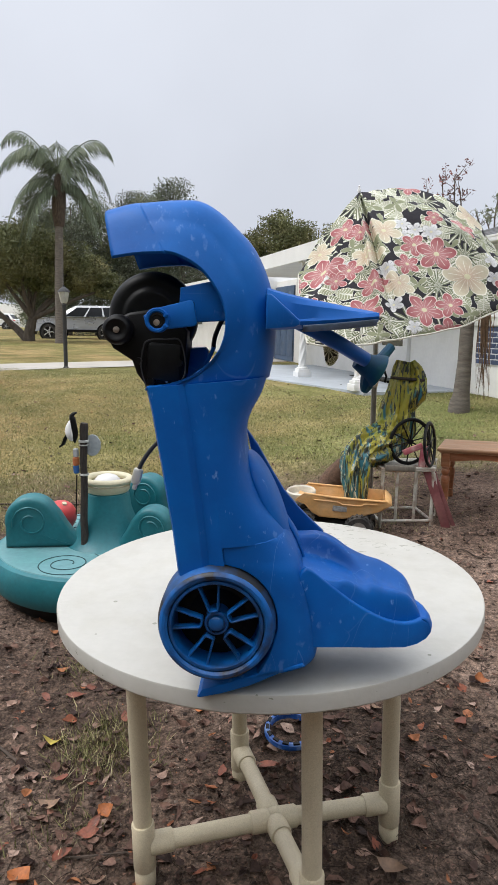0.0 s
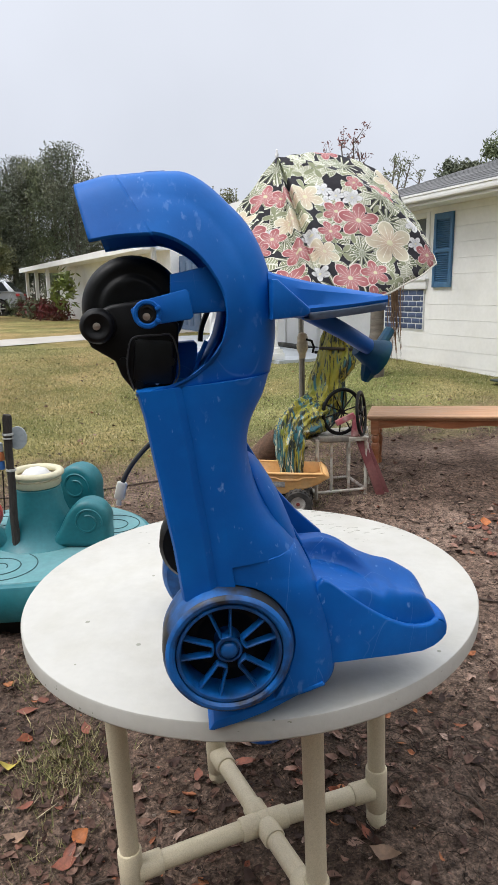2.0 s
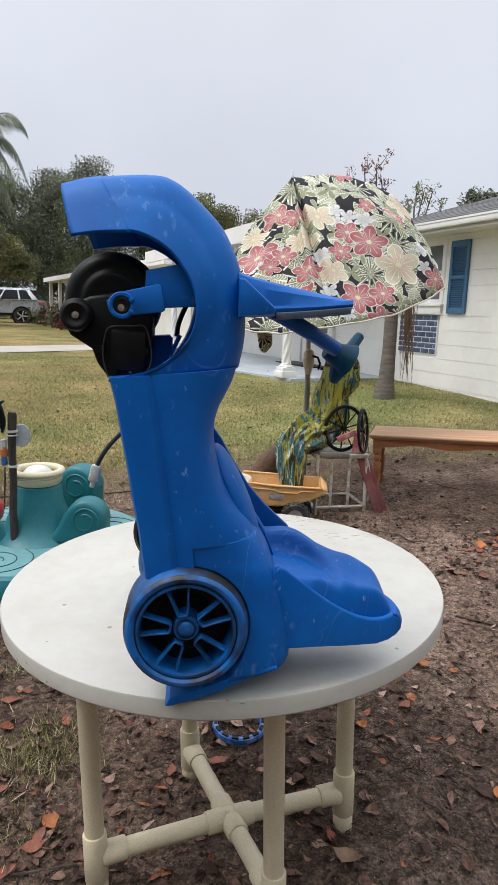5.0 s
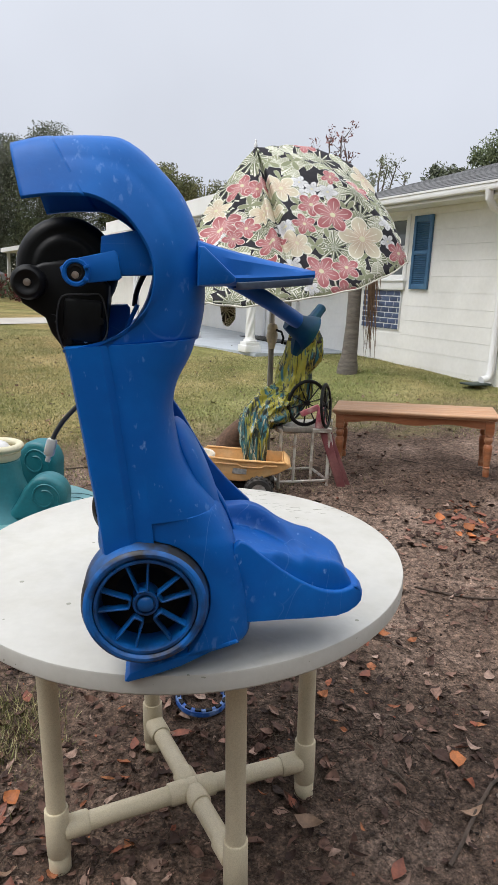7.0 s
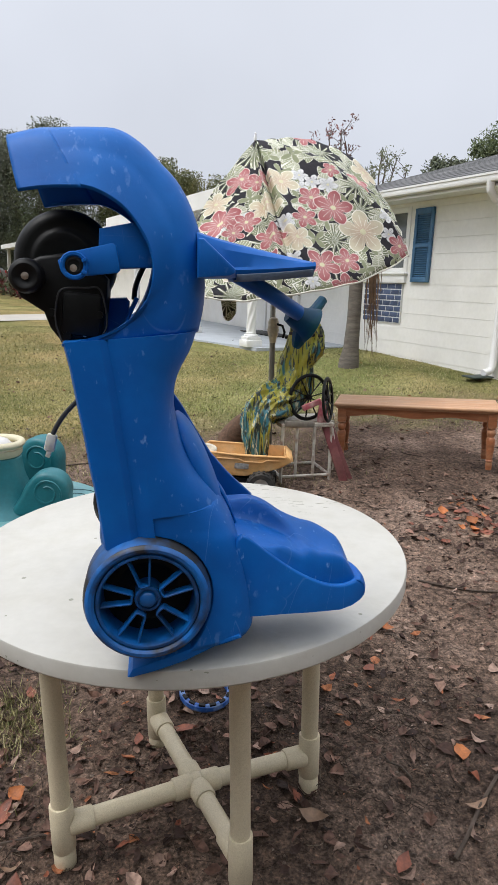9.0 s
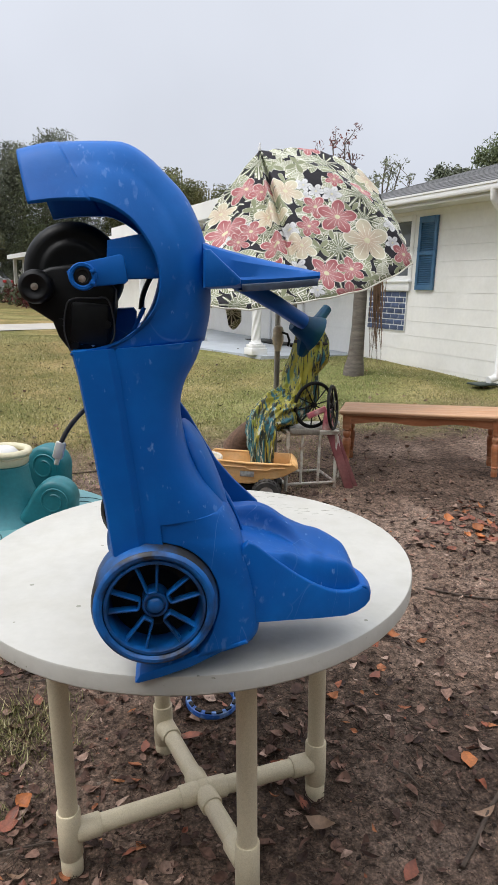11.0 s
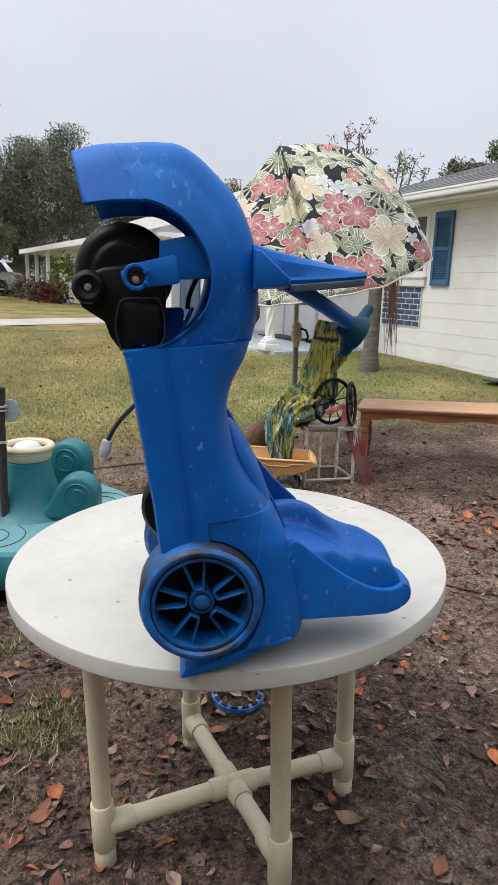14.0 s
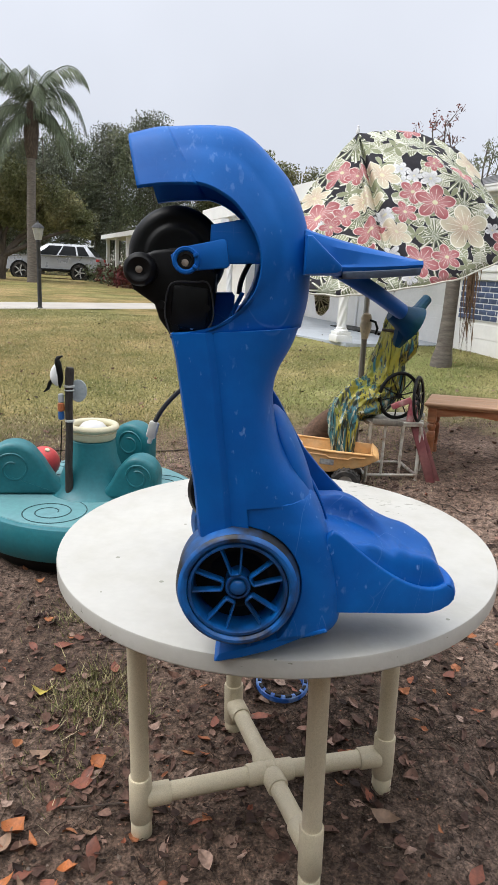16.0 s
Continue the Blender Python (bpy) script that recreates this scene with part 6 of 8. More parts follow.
# window over the panel
win = thing("window_1", Matrix.Translation(hp(-1.2, 0, 1.6)), "white-framed window over a brick panel", "window", kind="structure")
bm = bmesh.new()
hbox(bm, -1.78, -0.66, -0.02, 0.05, 1.46, 1.60, 0.012)
hbox(bm, -1.80, -0.64, -0.02, 0.075, 1.575, 1.61, 0.01)
part("window_sill", bm, TRIM, win, local=False)
for s0, s1, z0, z1 in ((-1.76, -1.68, 1.61, 2.47), (-0.74, -0.66, 1.61, 2.47), (-1.68, -0.74, 2.40, 2.47), (-1.68, -0.74, 1.61, 1.67), (-1.68, -0.74, 2.02, 2.06)):
    bm = bmesh.new()
    hbox(bm, s0, s1, -0.04, 0.02, z0, z1, 0.006)
    part("window_frame", bm, TRIM, win, local=False)
for z0, z1 in ((1.67, 2.02), (2.06, 2.40)):
    bm = bmesh.new()
    hbox(bm, -1.68, -0.74, -0.035, -0.025, z0, z1)
    part("pane", bm, GLASS, win, local=False)
# shutter
for s0, s1 in ((-0.545, -0.185), (-2.20, -1.84)):
    sh = thing("window_shutter", Matrix.Translation(hp((s0 + s1) / 2, 0.02, 1.48)), "blue louvred shutter fixed beside the window", "shutter", "window shutters")
    z0, z1 = 1.48, 2.43
    for a, b, c, d in ((s0, s0 + 0.05, z0, z1), (s1 - 0.05, s1, z0, z1), (s0 + 0.05, s1 - 0.05, z0, z0 + 0.07), (s0 + 0.05, s1 - 0.05, z1 - 0.08, z1), (s0 + 0.05, s1 - 0.05, 1.93, 1.98)):
        bm = bmesh.new()
        hbox(bm, a, b, 0.012, 0.045, c, d, 0.003)
        part("stile", bm, SHUTTER, sh, local=False)
    bm = bmesh.new()
    hbox(bm, s0 + 0.05, s1 - 0.05, 0.012, 0.018, z0 + 0.07, z1 - 0.08)
    part("backing", bm, SHUTTER, sh, local=False)
    z = z0 + 0.085
    while z < z1 - 0.09:
        if not 1.92 < z < 1.985:
            bm = bmesh.new()
            box(bm, hp((s0 + s1) / 2, 0.028, z), (s1 - s0 - 0.105, 0.026, 0.006), HROT @ Matrix.Rotation(radians(38), 3, "X"))
            part("slat", bm, SHUTTER, sh, local=False)
        z += 0.028
# downspout
spout = thing("downspout", Matrix.Translation(hp(1.02, 0.05, 0.4)), "white ribbed metal downspout with a dark splash plate", "downspout")
bm = bmesh.new()
tube(bm, [hp(1.16, 0.46, 2.56), hp(1.16, 0.45, 2.46), hp(1.15, 0.36, 2.38), hp(1.13, 0.12, 2.30), hp(1.12, 0.06, 2.22), hp(1.12, 0.06, 1.2), hp(1.12, 0.06, 0.55), hp(1.12, 0.10, 0.48), hp(1.12, 0.20, 0.46)], 0.044, 14)
for k in range(7):
    u = k / 6
    lathe(bm, [(0.0455, -0.006), (0.049, 0.0), (0.0455, 0.006)], Matrix.Translation(hp(1.15 - 0.02 * u, 0.36 - 0.24 * u, 2.38 - 0.08 * u)) @ (HO * -0.24 + Vector((0, 0, -0.08))).to_track_quat("Z", "Y").to_matrix().to_4x4(), 14, caps=False)
part("pipe", bm, TRIM, spout, local=False)
for z in (2.2, 1.3, 0.6):
    bm = bmesh.new()
    hbox(bm, 1.055, 1.185, 0.0, 0.012, z, z + 0.03)
    part("strap", bm, TRIM, spout, local=False)
bm = bmesh.new()
hbox(bm, 1.00, 1.22, 0.12, 0.42, 0.41, 0.43, 0.008)
single("splash_plate", bm, mat("dark_green_plastic", (0.03, 0.045, 0.04), 0.6), "dark plastic splash plate on the grass below the downspout", "splash plate")
# roof in courses
bm = bmesh.new()
for k in range(16):
    o0, o1 = 0.50 - 0.30 * k, 0.50 - 0.30 * (k + 1)
    z0, z1 = ZE + 0.105 + 0.087 * k, ZE + 0.105 + 0.087 * (k + 1) - 0.006
    s = -3.2
    while s < 6.5:
        w = 0.9 + 0.3 * random.random()
        v = [bm.verts.new(hp(a, o, z)) for a, o, z in ((s, o0, z0), (min(6.5, s + w), o0, z0), (min(6.5, s + w), o1, z1), (s, o1, z1), (s, o0, z0 - 0.012), (min(6.5, s + w), o0, z0 - 0.012))]
        bm.faces.new(v[:4])
        bm.faces.new((v[4], v[5], v[1], v[0]))
        s += w
tagged(part("roof", bm, ROOF, house, "grey shingle roof", local=False), kind="stuff")
bm = bmesh.new()
hbox(bm, -3.2, 6.5, 0.47, 0.51, ZE + 0.09, ZE + 0.112)
part("drip_edge", bm, TRIM, house, local=False)
# porch slab, columns, doors
bm = bmesh.new()
corner = [hp(-1.8, 0, 0), hp(-1.8, 1.72, 0), hp(-4.4, 2.45, 0), hp(-8.2, 2.75, 0), hp(-8.2, 0, 0)]
lo, hi = [bm.verts.new((p.x, p.y, 0.30)) for p in corner], [bm.verts.new((p.x, p.y, 0.475)) for p in corner]
bm.faces.new(hi)
bm.faces.new(lo[::-1])
for k in range(5):
    bm.faces.new((lo[k], lo[(k + 1) % 5], hi[(k + 1) % 5], hi[k]))
single("porch_slab", bm, CONCRETE, "blue-grey painted concrete porch slab", "porch", kind="structure")


def twisted_column(p):
    col = thing("porch_column", Matrix.Translation(p), "white twisted porch column on a stepped plinth", "column", "porch columns")
    bm = bmesh.new()
    rows = []
    for i in range(60):
        u = i / 59
        r = 0.066 * (1 - 0.12 * u)
        rows.append([((r + 0.008 * math.cos(5 * (a - u * 9.0))) * math.cos(a), (r + 0.008 * math.cos(5 * (a - u * 9.0))) * math.sin(a), 0.20 + 1.86 * u) for a in [2 * math.pi * j / 40 for j in range(40)]])
    grid(bm, rows, close_v=True)
    part("shaft", bm, TRIM, col)
    for z0, z1, w in ((0.0, 0.10, 0.26), (0.10, 0.15, 0.22), (2.06, 2.10, 0.19), (2.10, 2.16, 0.23)):
        bm = bmesh.new()
        box(bm, (0, 0, (z0 + z1) / 2), (w, w, z1 - z0), HROT, 0.008)
        part("plinth" if z0 < 1 else "capital", bm, TRIM, col)
    bm = bmesh.new()
    lathe(bm, [(0.100, 0.15), (0.106, 0.165), (0.096, 0.18), (0.078, 0.185), (0.082, 0.2), (0.068, 0.21)], None, 28)
    part("base_ring", bm, TRIM, col)
    return col


twisted_column(hp(-2.03, 1.70, 0.475))
twisted_column(hp(-4.62, 1.62, 0.475))
twisted_column(hp(-8.2, 1.62, 0.475))
door = thing("door_1", Matrix.Translation(hp(-4.2, 0, 0.475)), "white panelled front door with a glazed light", "door", kind="structure")
for s0, s1, z0, z1, o in ((-4.85, -4.78, 0.475, 2.42, 0.05), (-3.66, -3.58, 0.475, 2.42, 0.05), (-4.78, -3.66, 2.34, 2.42, 0.05), (-4.78, -3.66, 0.475, 1.08, 0.02), (-4.78, -4.62, 1.08, 2.34, 0.02), (-3.80, -3.66, 1.08, 2.34, 0.02), (-4.62, -3.80, 2.2, 2.34, 0.02)):
    bm = bmesh.new()
    hbox(bm, s0, s1, -0.02, o, z0, z1, 0.006)
    part("door_frame", bm, TRIM, door, local=False)
bm = bmesh.new()
hbox(bm, -4.62, -3.80, -0.02, 0.004, 1.08, 2.2)
part("pane", bm, GLASS, door, local=False)
bm = bmesh.new()
hbox(bm, -4.85, -3.45, 0.08, 0.55, 0.478, 0.492, 0.004)
single("door_mat", bm, BLACK, "dark rubber mat lying before the front door", "mat")
door2 = thing("door_2", Matrix.Translation(hp(-10.5, 0, 0.475)), "wide grey-blue painted door under the porch", "door", kind="structure")
bm = bmesh.new()
hbox(bm, -11.6, -9.6, -0.02, 0.02, 0.475, 2.45)
leaf_ = part("door_leaf", bm, DOOR, door2, local=False)
for k in range(4):
    bm = bmesh.new()
    hbox(bm, -11.5 + 0.5 * k, -11.1 + 0.5 * k, 0.02, 0.03, 0.6, 2.3, 0.006)
    part("door_panel", bm, DOOR, leaf_, local=False)
bm = bmesh.new()
hbox(bm, -14, -9.5, -4.0, -0.02, 0.36, 2.6)
part("wall", bm, SIDING, house, local=False)

# ---- far neighbour house and carport ----
far = thing("neighbour_house", Matrix.Translation((-4, 30, 0.45)), "low white neighbouring house with an open carport", "house")
FA, FB = Vector((-8.1, 36.6, 0)), Vector((-0.9, 18.6, 0))
fd = (FB - FA).normalized()
fo = Vector((fd.y, -fd.x, 0))
FR_ = Matrix((fd, -fo, Vector((0, 0, 1)))).transposed()


def fbox(bm, s0, s1, o0, o1, z0, z1):
    p = FA + fd * ((s0 + s1) / 2) + fo * ((o0 + o1) / 2)
    box(bm, (p.x, p.y, (z0 + z1) / 2), (s1 - s0, abs(o1 - o0), z1 - z0), FR_)


LN = (FB - FA).length
bm = bmesh.new()
fbox(bm, 0, LN, -7, 0.0, 2.62, 2.82)
part("roof", bm, TRIM, far, "flat white roof edge", local=False)
bm = bmesh.new()
fbox(bm, 5.5, LN, -7, -0.8, 0.3, 2.62)
part("wall", bm, SIDING, far, local=False)
# grey base colour carries the shade inside the carport
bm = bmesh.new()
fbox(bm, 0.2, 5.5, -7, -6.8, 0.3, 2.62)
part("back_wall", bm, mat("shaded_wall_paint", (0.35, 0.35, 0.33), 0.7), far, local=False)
for s in (0.5, 3.0, 5.6, 9.0):
    bm = bmesh.new()
    fbox(bm, s, s + 0.14, -0.35, -0.2, 0.2, 2.62)
    part("post", bm, TRIM, far, local=False)
for s in (7.0, 11.5, 15.0):
    bm = bmesh.new()
    fbox(bm, s, s + 1.3, -0.82, -0.78, 1.3, 2.3)
    w = part("window", bm, TRIM, far, local=False)
    bm = bmesh.new()
    fbox(bm, s + 0.1, s + 1.2, -0.79, -0.765, 1.4, 2.2)
    part("pane", bm, GLASS, w, local=False)


# ---- planting: leaf clouds ----
def leaf_mesh(name, centres, radii, count, size, seed, hollow=0.35, thin=0.35, mats=None, droop=0.0):
    """Many small folded leaves scattered in uneven clumps with gaps."""
    rng = np.random.default_rng(seed)
    vs, fs = [], []
    wts = np.array([r[0] * r[1] * r[2] for r in radii]) ** 0.75
    wts = wts / wts.sum()
    sub = []
    for c, r, w in zip(centres, radii, wts):
        m = max(6, int(70 * w * len(radii) / 2))
        d = rng.normal(size=(m, 3))
        d /= np.linalg.norm(d, axis=1)[:, None]
        rad = hollow + (1 - hollow) * rng.random(m) ** 0.5
        sub.append((np.array(c) + d * rad[:, None] * np.array(r), np.full(m, min(r) * 0.30)))
    cc = np.concatenate([s[0] for s in sub])
    rr = np.concatenate([s[1] for s in sub])
    pick = rng.integers(0, len(cc), count)
    p = cc[pick] + np.clip(rng.normal(size=(count, 3)), -1.45, 1.45) * rr[pick][:, None] * 0.85
    a = rng.normal(size=(count, 3))
    a[:, 2] -= droop
    a /= np.linalg.norm(a, axis=1)[:, None]
    b = np.cross(a, rng.normal(size=(count, 3)))
    b /= np.linalg.norm(b, axis=1)[:, None]
    s = size * (0.5 + rng.random(count))[:, None]
    quad = np.stack([p - a * s, p + b * s * thin, p + a * s, p - b * s * thin], 1).reshape(-1, 3)
    me = bpy.data.meshes.new(name)
    me.from_pydata(quad.tolist(), [], [(4 * i, 4 * i + 1, 4 * i + 2, 4 * i + 3) for i in range(count)])
    me.materials.append(mats)
    return me


def leaf_mat(name, a, b, rough=0.6):
    m = mat(name, a, rough, var=0.25, scale=0.6, fine=4, bump=0.0, island=0.45, tint=b, tint_amount=0.9, tint_scale=0.7, spec=0.25)
    return m


OAK = leaf_mat("oak_leaves", (0.13, 0.14, 0.06), (0.22, 0.20, 0.09))
DARK = leaf_mat("dark_leaves", (0.11, 0.125, 0.085), (0.16, 0.165, 0.12))
MID = leaf_mat("mid_leaves", (0.12, 0.145, 0.08), (0.18, 0.19, 0.11))
CROTON = leaf_mat("red_leaves", (0.10, 0.018, 0.018), (0.05, 0.06, 0.02))
TRUNK = mat("grey_brown_bark", (0.10, 0.082, 0.066), 0.95, var=0.3, scale=3, fine=20, bump=0.6, bump_scale=12, stretch=(3, 3, 1))


def tree(name, base, limbs, clouds, count, size, leaves, label, seed, r0=0.2, category="tree", hollow=0.35):
    t = thing(name, Matrix.Translation(base), label, category)
    bm = bmesh.new()
    for path, ra, rb in limbs:
        k = max(2, len(path) * 3)
        pts = spline(path, k)
        tube(bm, [Vector(p) for p in pts], [ra + (rb - ra) * i / (k - 1) for i in range(k)], 9)
    part("trunk", bm, TRUNK, t, local=False)
    me = leaf_mesh("crown", [c for c, r in clouds], [r for c, r in clouds], count, size, seed, hollow, mats=leaves)
    ob = new("crown", me)
    ob.parent = t
    ob.matrix_parent_inverse = t.matrix_world.inverted()
    tagged(ob, kind="stuff")
    return t


def branches(base, tips, r, rng, sag=0.15):
    out = []
    for tp in tips:
        mid = [(base[i] + tp[i]) / 2 + rng.uniform(-0.4, 0.4) for i in range(2)] + [(base[2] * 0.5 + tp[2] * 0.5) + rng.uniform(0, 0.5)]
        out.append(([base, tuple(mid), tp], r, r * 0.25))
    return out


rng = random.Random(4)
# spreading oak by the street
ob_ = (-11.7, 31.5, 0.4)
fork = (-11.4, 31.3, 1.5)
cl = [((-12.8, 31, 4.0), (1.6, 1.5, 1.2)), ((-11.2, 30.6, 4.4), (1.5, 1.5, 1.2)), ((-9.6, 31.2, 3.7), (1.5, 1.4, 1.1)), ((-8.3, 31.5, 3.5), (1.2, 1.2, 0.8)), ((-10.5, 31.8, 3.5), (1.5, 1.2, 0.7)), ((-13.5, 31.4, 3.3), (1.3, 1.2, 0.8)), ((-7.6, 31.2, 3.0), (0.8, 0.9, 0.55)), ((-12.3, 31.5, 5.1), (1.2, 1.0, 0.7))]
tree("oak_tree", ob_, [([ob_, (-11.6, 31.4, 0.9), fork], 0.30, 0.2), ([ob_, (-12.2, 31.6, 0.9), (-13.2, 31.6, 1.8)], 0.22, 0.1)] + branches(fork, [c for c, r in cl], 0.13, rng), cl, 80000, 0.060, OAK, "spreading oak with a low forked trunk and olive leaves", 11)
# tall dark trees behind it
cl = [((-17 + 1.55 * i, 46 + rng.uniform(-2, 2), 5.6 + 1.9 * rng.random()), (1.9, 1.8, 2.2 + rng.random())) for i in range(8)]
for i, (c, r) in enumerate(cl):
    b = (c[0] + rng.uniform(-0.3, 0.3), c[1], 0.4)
    top = (c[0], c[1], c[2] + r[2])
    clouds = [(c, r), ((c[0] + rng.uniform(-0.9, 0.9), c[1], c[2] + 2.0), (1.3, 1.3, 1.4)), ((c[0] + rng.uniform(-1, 1), c[1], c[2] - 2.4), (1.5, 1.5, 1.5)), ((c[0] + rng.uniform(-0.6, 0.6), c[1], 1.7), (1.6, 1.3, 1.2))]
    tree("tall_tree", b, [([b, (c[0], c[1], c[2] * 0.5), top], 0.2, 0.04)] + branches((c[0], c[1], c[2] * 0.5), [q for q, _ in clouds], 0.06, rng), clouds, 27000, 0.075, DARK if i % 3 else MID, "tall dark evergreen tree with a ragged crown", 20 + i)
# rounded oak behind the house
cl = [((-1.3, 46, 6.1), (1.9, 2, 1.4)), ((0.5, 46, 6.95), (2.1, 2, 1.5)), ((2.4, 46, 6.55), (1.9, 2, 1.4)), ((3.7, 46, 5.8), (1.5, 2, 1.1)), ((0.8, 46, 4.8), (3.4, 2, 1.5)), ((-2.6, 46, 5.0), (1.5, 2, 1.3)), ((-5.2, 46.5, 2.6), (2.2, 2, 1.6)), ((-3.0, 46.5, 3.2), (2.0, 2, 1.6))]
tree("round_oak", (0.5, 46, 0.4), [([(0.5, 46, 0.4), (0.6, 46, 3), (0.5, 46, 5)], 0.4, 0.2)] + branches((0.5, 46, 3.5), [c for c, r in cl], 0.15, rng), cl, 130000, 0.082, OAK, "broad rounded oak behind the house roof", 5)
# trees behind the right wing
cl = [((9.2, 22, 4.9), (0.55, 0.6, 0.6)), ((9.6, 22, 5.2), (0.35, 0.5, 0.3)), ((8.9, 22, 5.3), (0.3, 0.4, 0.2))]
tree("small_tree", (9.2, 22, 0.4), [([(9.2, 22, 0.4), (9.2, 22, 3), (9.2, 22, 5.4)], 0.12, 0.02)] + branches((9.2, 22, 4.2), [c for c, r in cl], 0.04, rng), cl, 4200, 0.065, DARK, "small dark-leaved tree showing over the roof", 31)
cl = [((10.9, 22, 5.6), (0.8, 0.8, 0.9)), ((11.3, 22, 6.1), (0.8, 0.8, 0.6)), ((10.5, 22, 5.7), (0.35, 0.5, 0.35)), ((12.2, 22, 5.6), (1.0, 1, 1.2)), ((10.5, 22, 5.0), (0.5, 0.6, 0.4))]
tree("leafy_tree", (11.2, 22, 0.4), [([(11.2, 22, 0.4), (11.1, 22, 4), (11.2, 22, 6.2)], 0.16, 0.03)] + branches((11.1, 22, 4.5), [c for c, r in cl], 0.06, rng), cl, 13000, 0.062, MID, "leafy green tree rising behind the roof", 32)


# bare seed-stalk shrub over the umbrella
def bare_shrub(name, base, tips, label, blobs, seed):
    t = thing(name, Matrix.Translation(base), label, "shrub")
    r_ = random.Random(seed)
    bm = bmesh.new()
    ends = []
    for tp in tips:
        a, b = Vector(base), Vector(tp)
        m_ = a.lerp(b, 0.6) + Vector((r_.uniform(-0.12, 0.12), 0, r_.uniform(-0.1, 0.1)))
        tube(bm, [Vector(p) for p in spline([a, m_, b], 10)], [0.030 - 0.0022 * i for i in range(10)], 6)
        for _ in range(5):
            q = m_.lerp(b, r_.random())
            e = q + Vector((r_.uniform(-0.22, 0.22), r_.uniform(-0.2, 0.2), r_.uniform(0.08, 0.36)))
            tube(bm, [q, q.lerp(e, 0.5) + Vector((r_.uniform(-0.03, 0.03), 0, 0)), e], [0.008, 0.006, 0.003], 5)
            ends.append(e)
        ends.append(b)
    part("branch", bm, TRUNK, t, local=False)
    me = leaf_mesh("seed_cluster", [tuple(e) for e in ends], [(0.10, 0.1, 0.09)] * len(ends), 60 * len(ends) // 4, 0.035, seed, mats=blobs)
    ob = new("seed_cluster", me)
    ob.parent = t
    ob.matrix_parent_inverse = t.matrix_world.inverted()
    tagged(ob, "dry seed heads", kind="stuff")


SEED_R = leaf_mat("rusty_seed_heads", (0.16, 0.055, 0.045), (0.07, 0.05, 0.045))
SEED_G = leaf_mat("dry_green_seed_heads", (0.13, 0.14, 0.085), (0.07, 0.06, 0.05))
bare_shrub("dry_shrub", (3.55, 14, 2.7), [(3.1, 14, 4.0), (3.35, 14, 4.35), (3.6, 14, 4.45), (3.75, 14.1, 4.15), (3.5, 14, 3.9)], "bare shrub with rusty seed heads behind the umbrella", SEED_R, 3)
bare_shrub("dry_shrub", (4.9, 15, 2.8), [(4.35, 15, 3.9), (4.6, 15, 3.7), (4.95, 15, 4.1), (5.15, 15, 4.15), (5.4, 15, 3.95), (4.8, 15, 4.2)], "bare twiggy shrub with pale seed heads over the roof", SEED_G, 8)

# ---- palms ----
PALM_TRUNK = mat("grey_palm_trunk", (0.145, 0.126, 0.108), 0.9, var=0.3, scale=6, fine=40, bump=0.9, bump_scale=16, stretch=(1, 1, 5), tint=(0.10, 0.08, 0.065), tint_amount=0.7, tint_scale=5)
FROND = leaf_mat("palm_frond", (0.10, 0.125, 0.075), (0.15, 0.17, 0.11))
DRYF = mat("dry_brown_frond", (0.16, 0.095, 0.055), 0.9, var=0.3, scale=10, island=0.3)


def frond(bm, root, yaw, rise, length, droop, leaf=0.55, n=34, seed=0):
    """A feather frond: an arching stalk with two rows of hanging leaflets."""
    r_ = random.Random(seed)
    d = Vector((math.cos(yaw), math.sin(yaw), 0))
    side = Vector((-d.y, d.x, 0))
    pts = []
    for i in range(n):
        u = i / (n - 1)
        pts.append(Vector(root) + d * (length * (u - 0.18 * u * u * droop)) + Vector((0, 0, length * (rise * u - droop * u ** 2.1))))
    tube(bm, pts[::3] + [pts[-1]], [0.035 - 0.03 * i / (len(pts[::3])) for i in range(len(pts[::3]) + 1)], 5)
    for i in range(2, n):
        u = i / (n - 1)
        t = (pts[i] - pts[i - 1]).normalized()
        ll = leaf * (0.45 + 0.75 * math.sin(math.pi * min(1, u * 0.85 + 0.12)))
        for sg in (-1, 1):
            for rep in range(3):
                q = pts[i].lerp(pts[i - 1], 0.33 * rep)
                tip = q + (side * sg * (0.55 + 0.3 * r_.random()) + t * (0.5 + 0.3 * r_.random()) + Vector((0, 0, -0.75 - 0.6 * r_.random()))).normalized() * ll * 1.1
                mid = q.lerp(tip, 0.45) + Vector((0, 0, 0.05 * ll)) 
                w = t * 0.019
                v = [bm.verts.new(p) for p in (q - w * 0.4, mid - w, tip, mid + w)]
                bm.faces.new(v)


palm = thing("queen_palm", Matrix.Translation((-9.38, 28.8, 0.45)), "tall feathery palm with a smooth grey trunk", "palm")
bm = bmesh.new()
tube(bm, [(-9.25, 28.8, 0.40), (-9.27, 28.8, 1.2), (-9.27, 28.8, 3.0), (-9.21, 28.8, 5.0), (-9.18, 28.8, 6.1)], [0.27, 0.21, 0.185, 0.17, 0.15], 16)
part("trunk", bm, PALM_TRUNK, palm, local=False)
bm = bmesh.new()
tube(bm, [(-9.19, 28.8, 5.35), (-9.19, 28.8, 5.8), (-9.18, 28.8, 6.4), (-9.17, 28.8, 6.9), (-9.15, 28.8, 7.5)], [0.19, 0.26, 0.30, 0.24, 0.10], 18)
for v in bm.verts:
    v.co += Vector((1, 1, 0)) * 0.07 * noise.noise((v.co.x * 7, v.co.y * 7, v.co.z * 2))
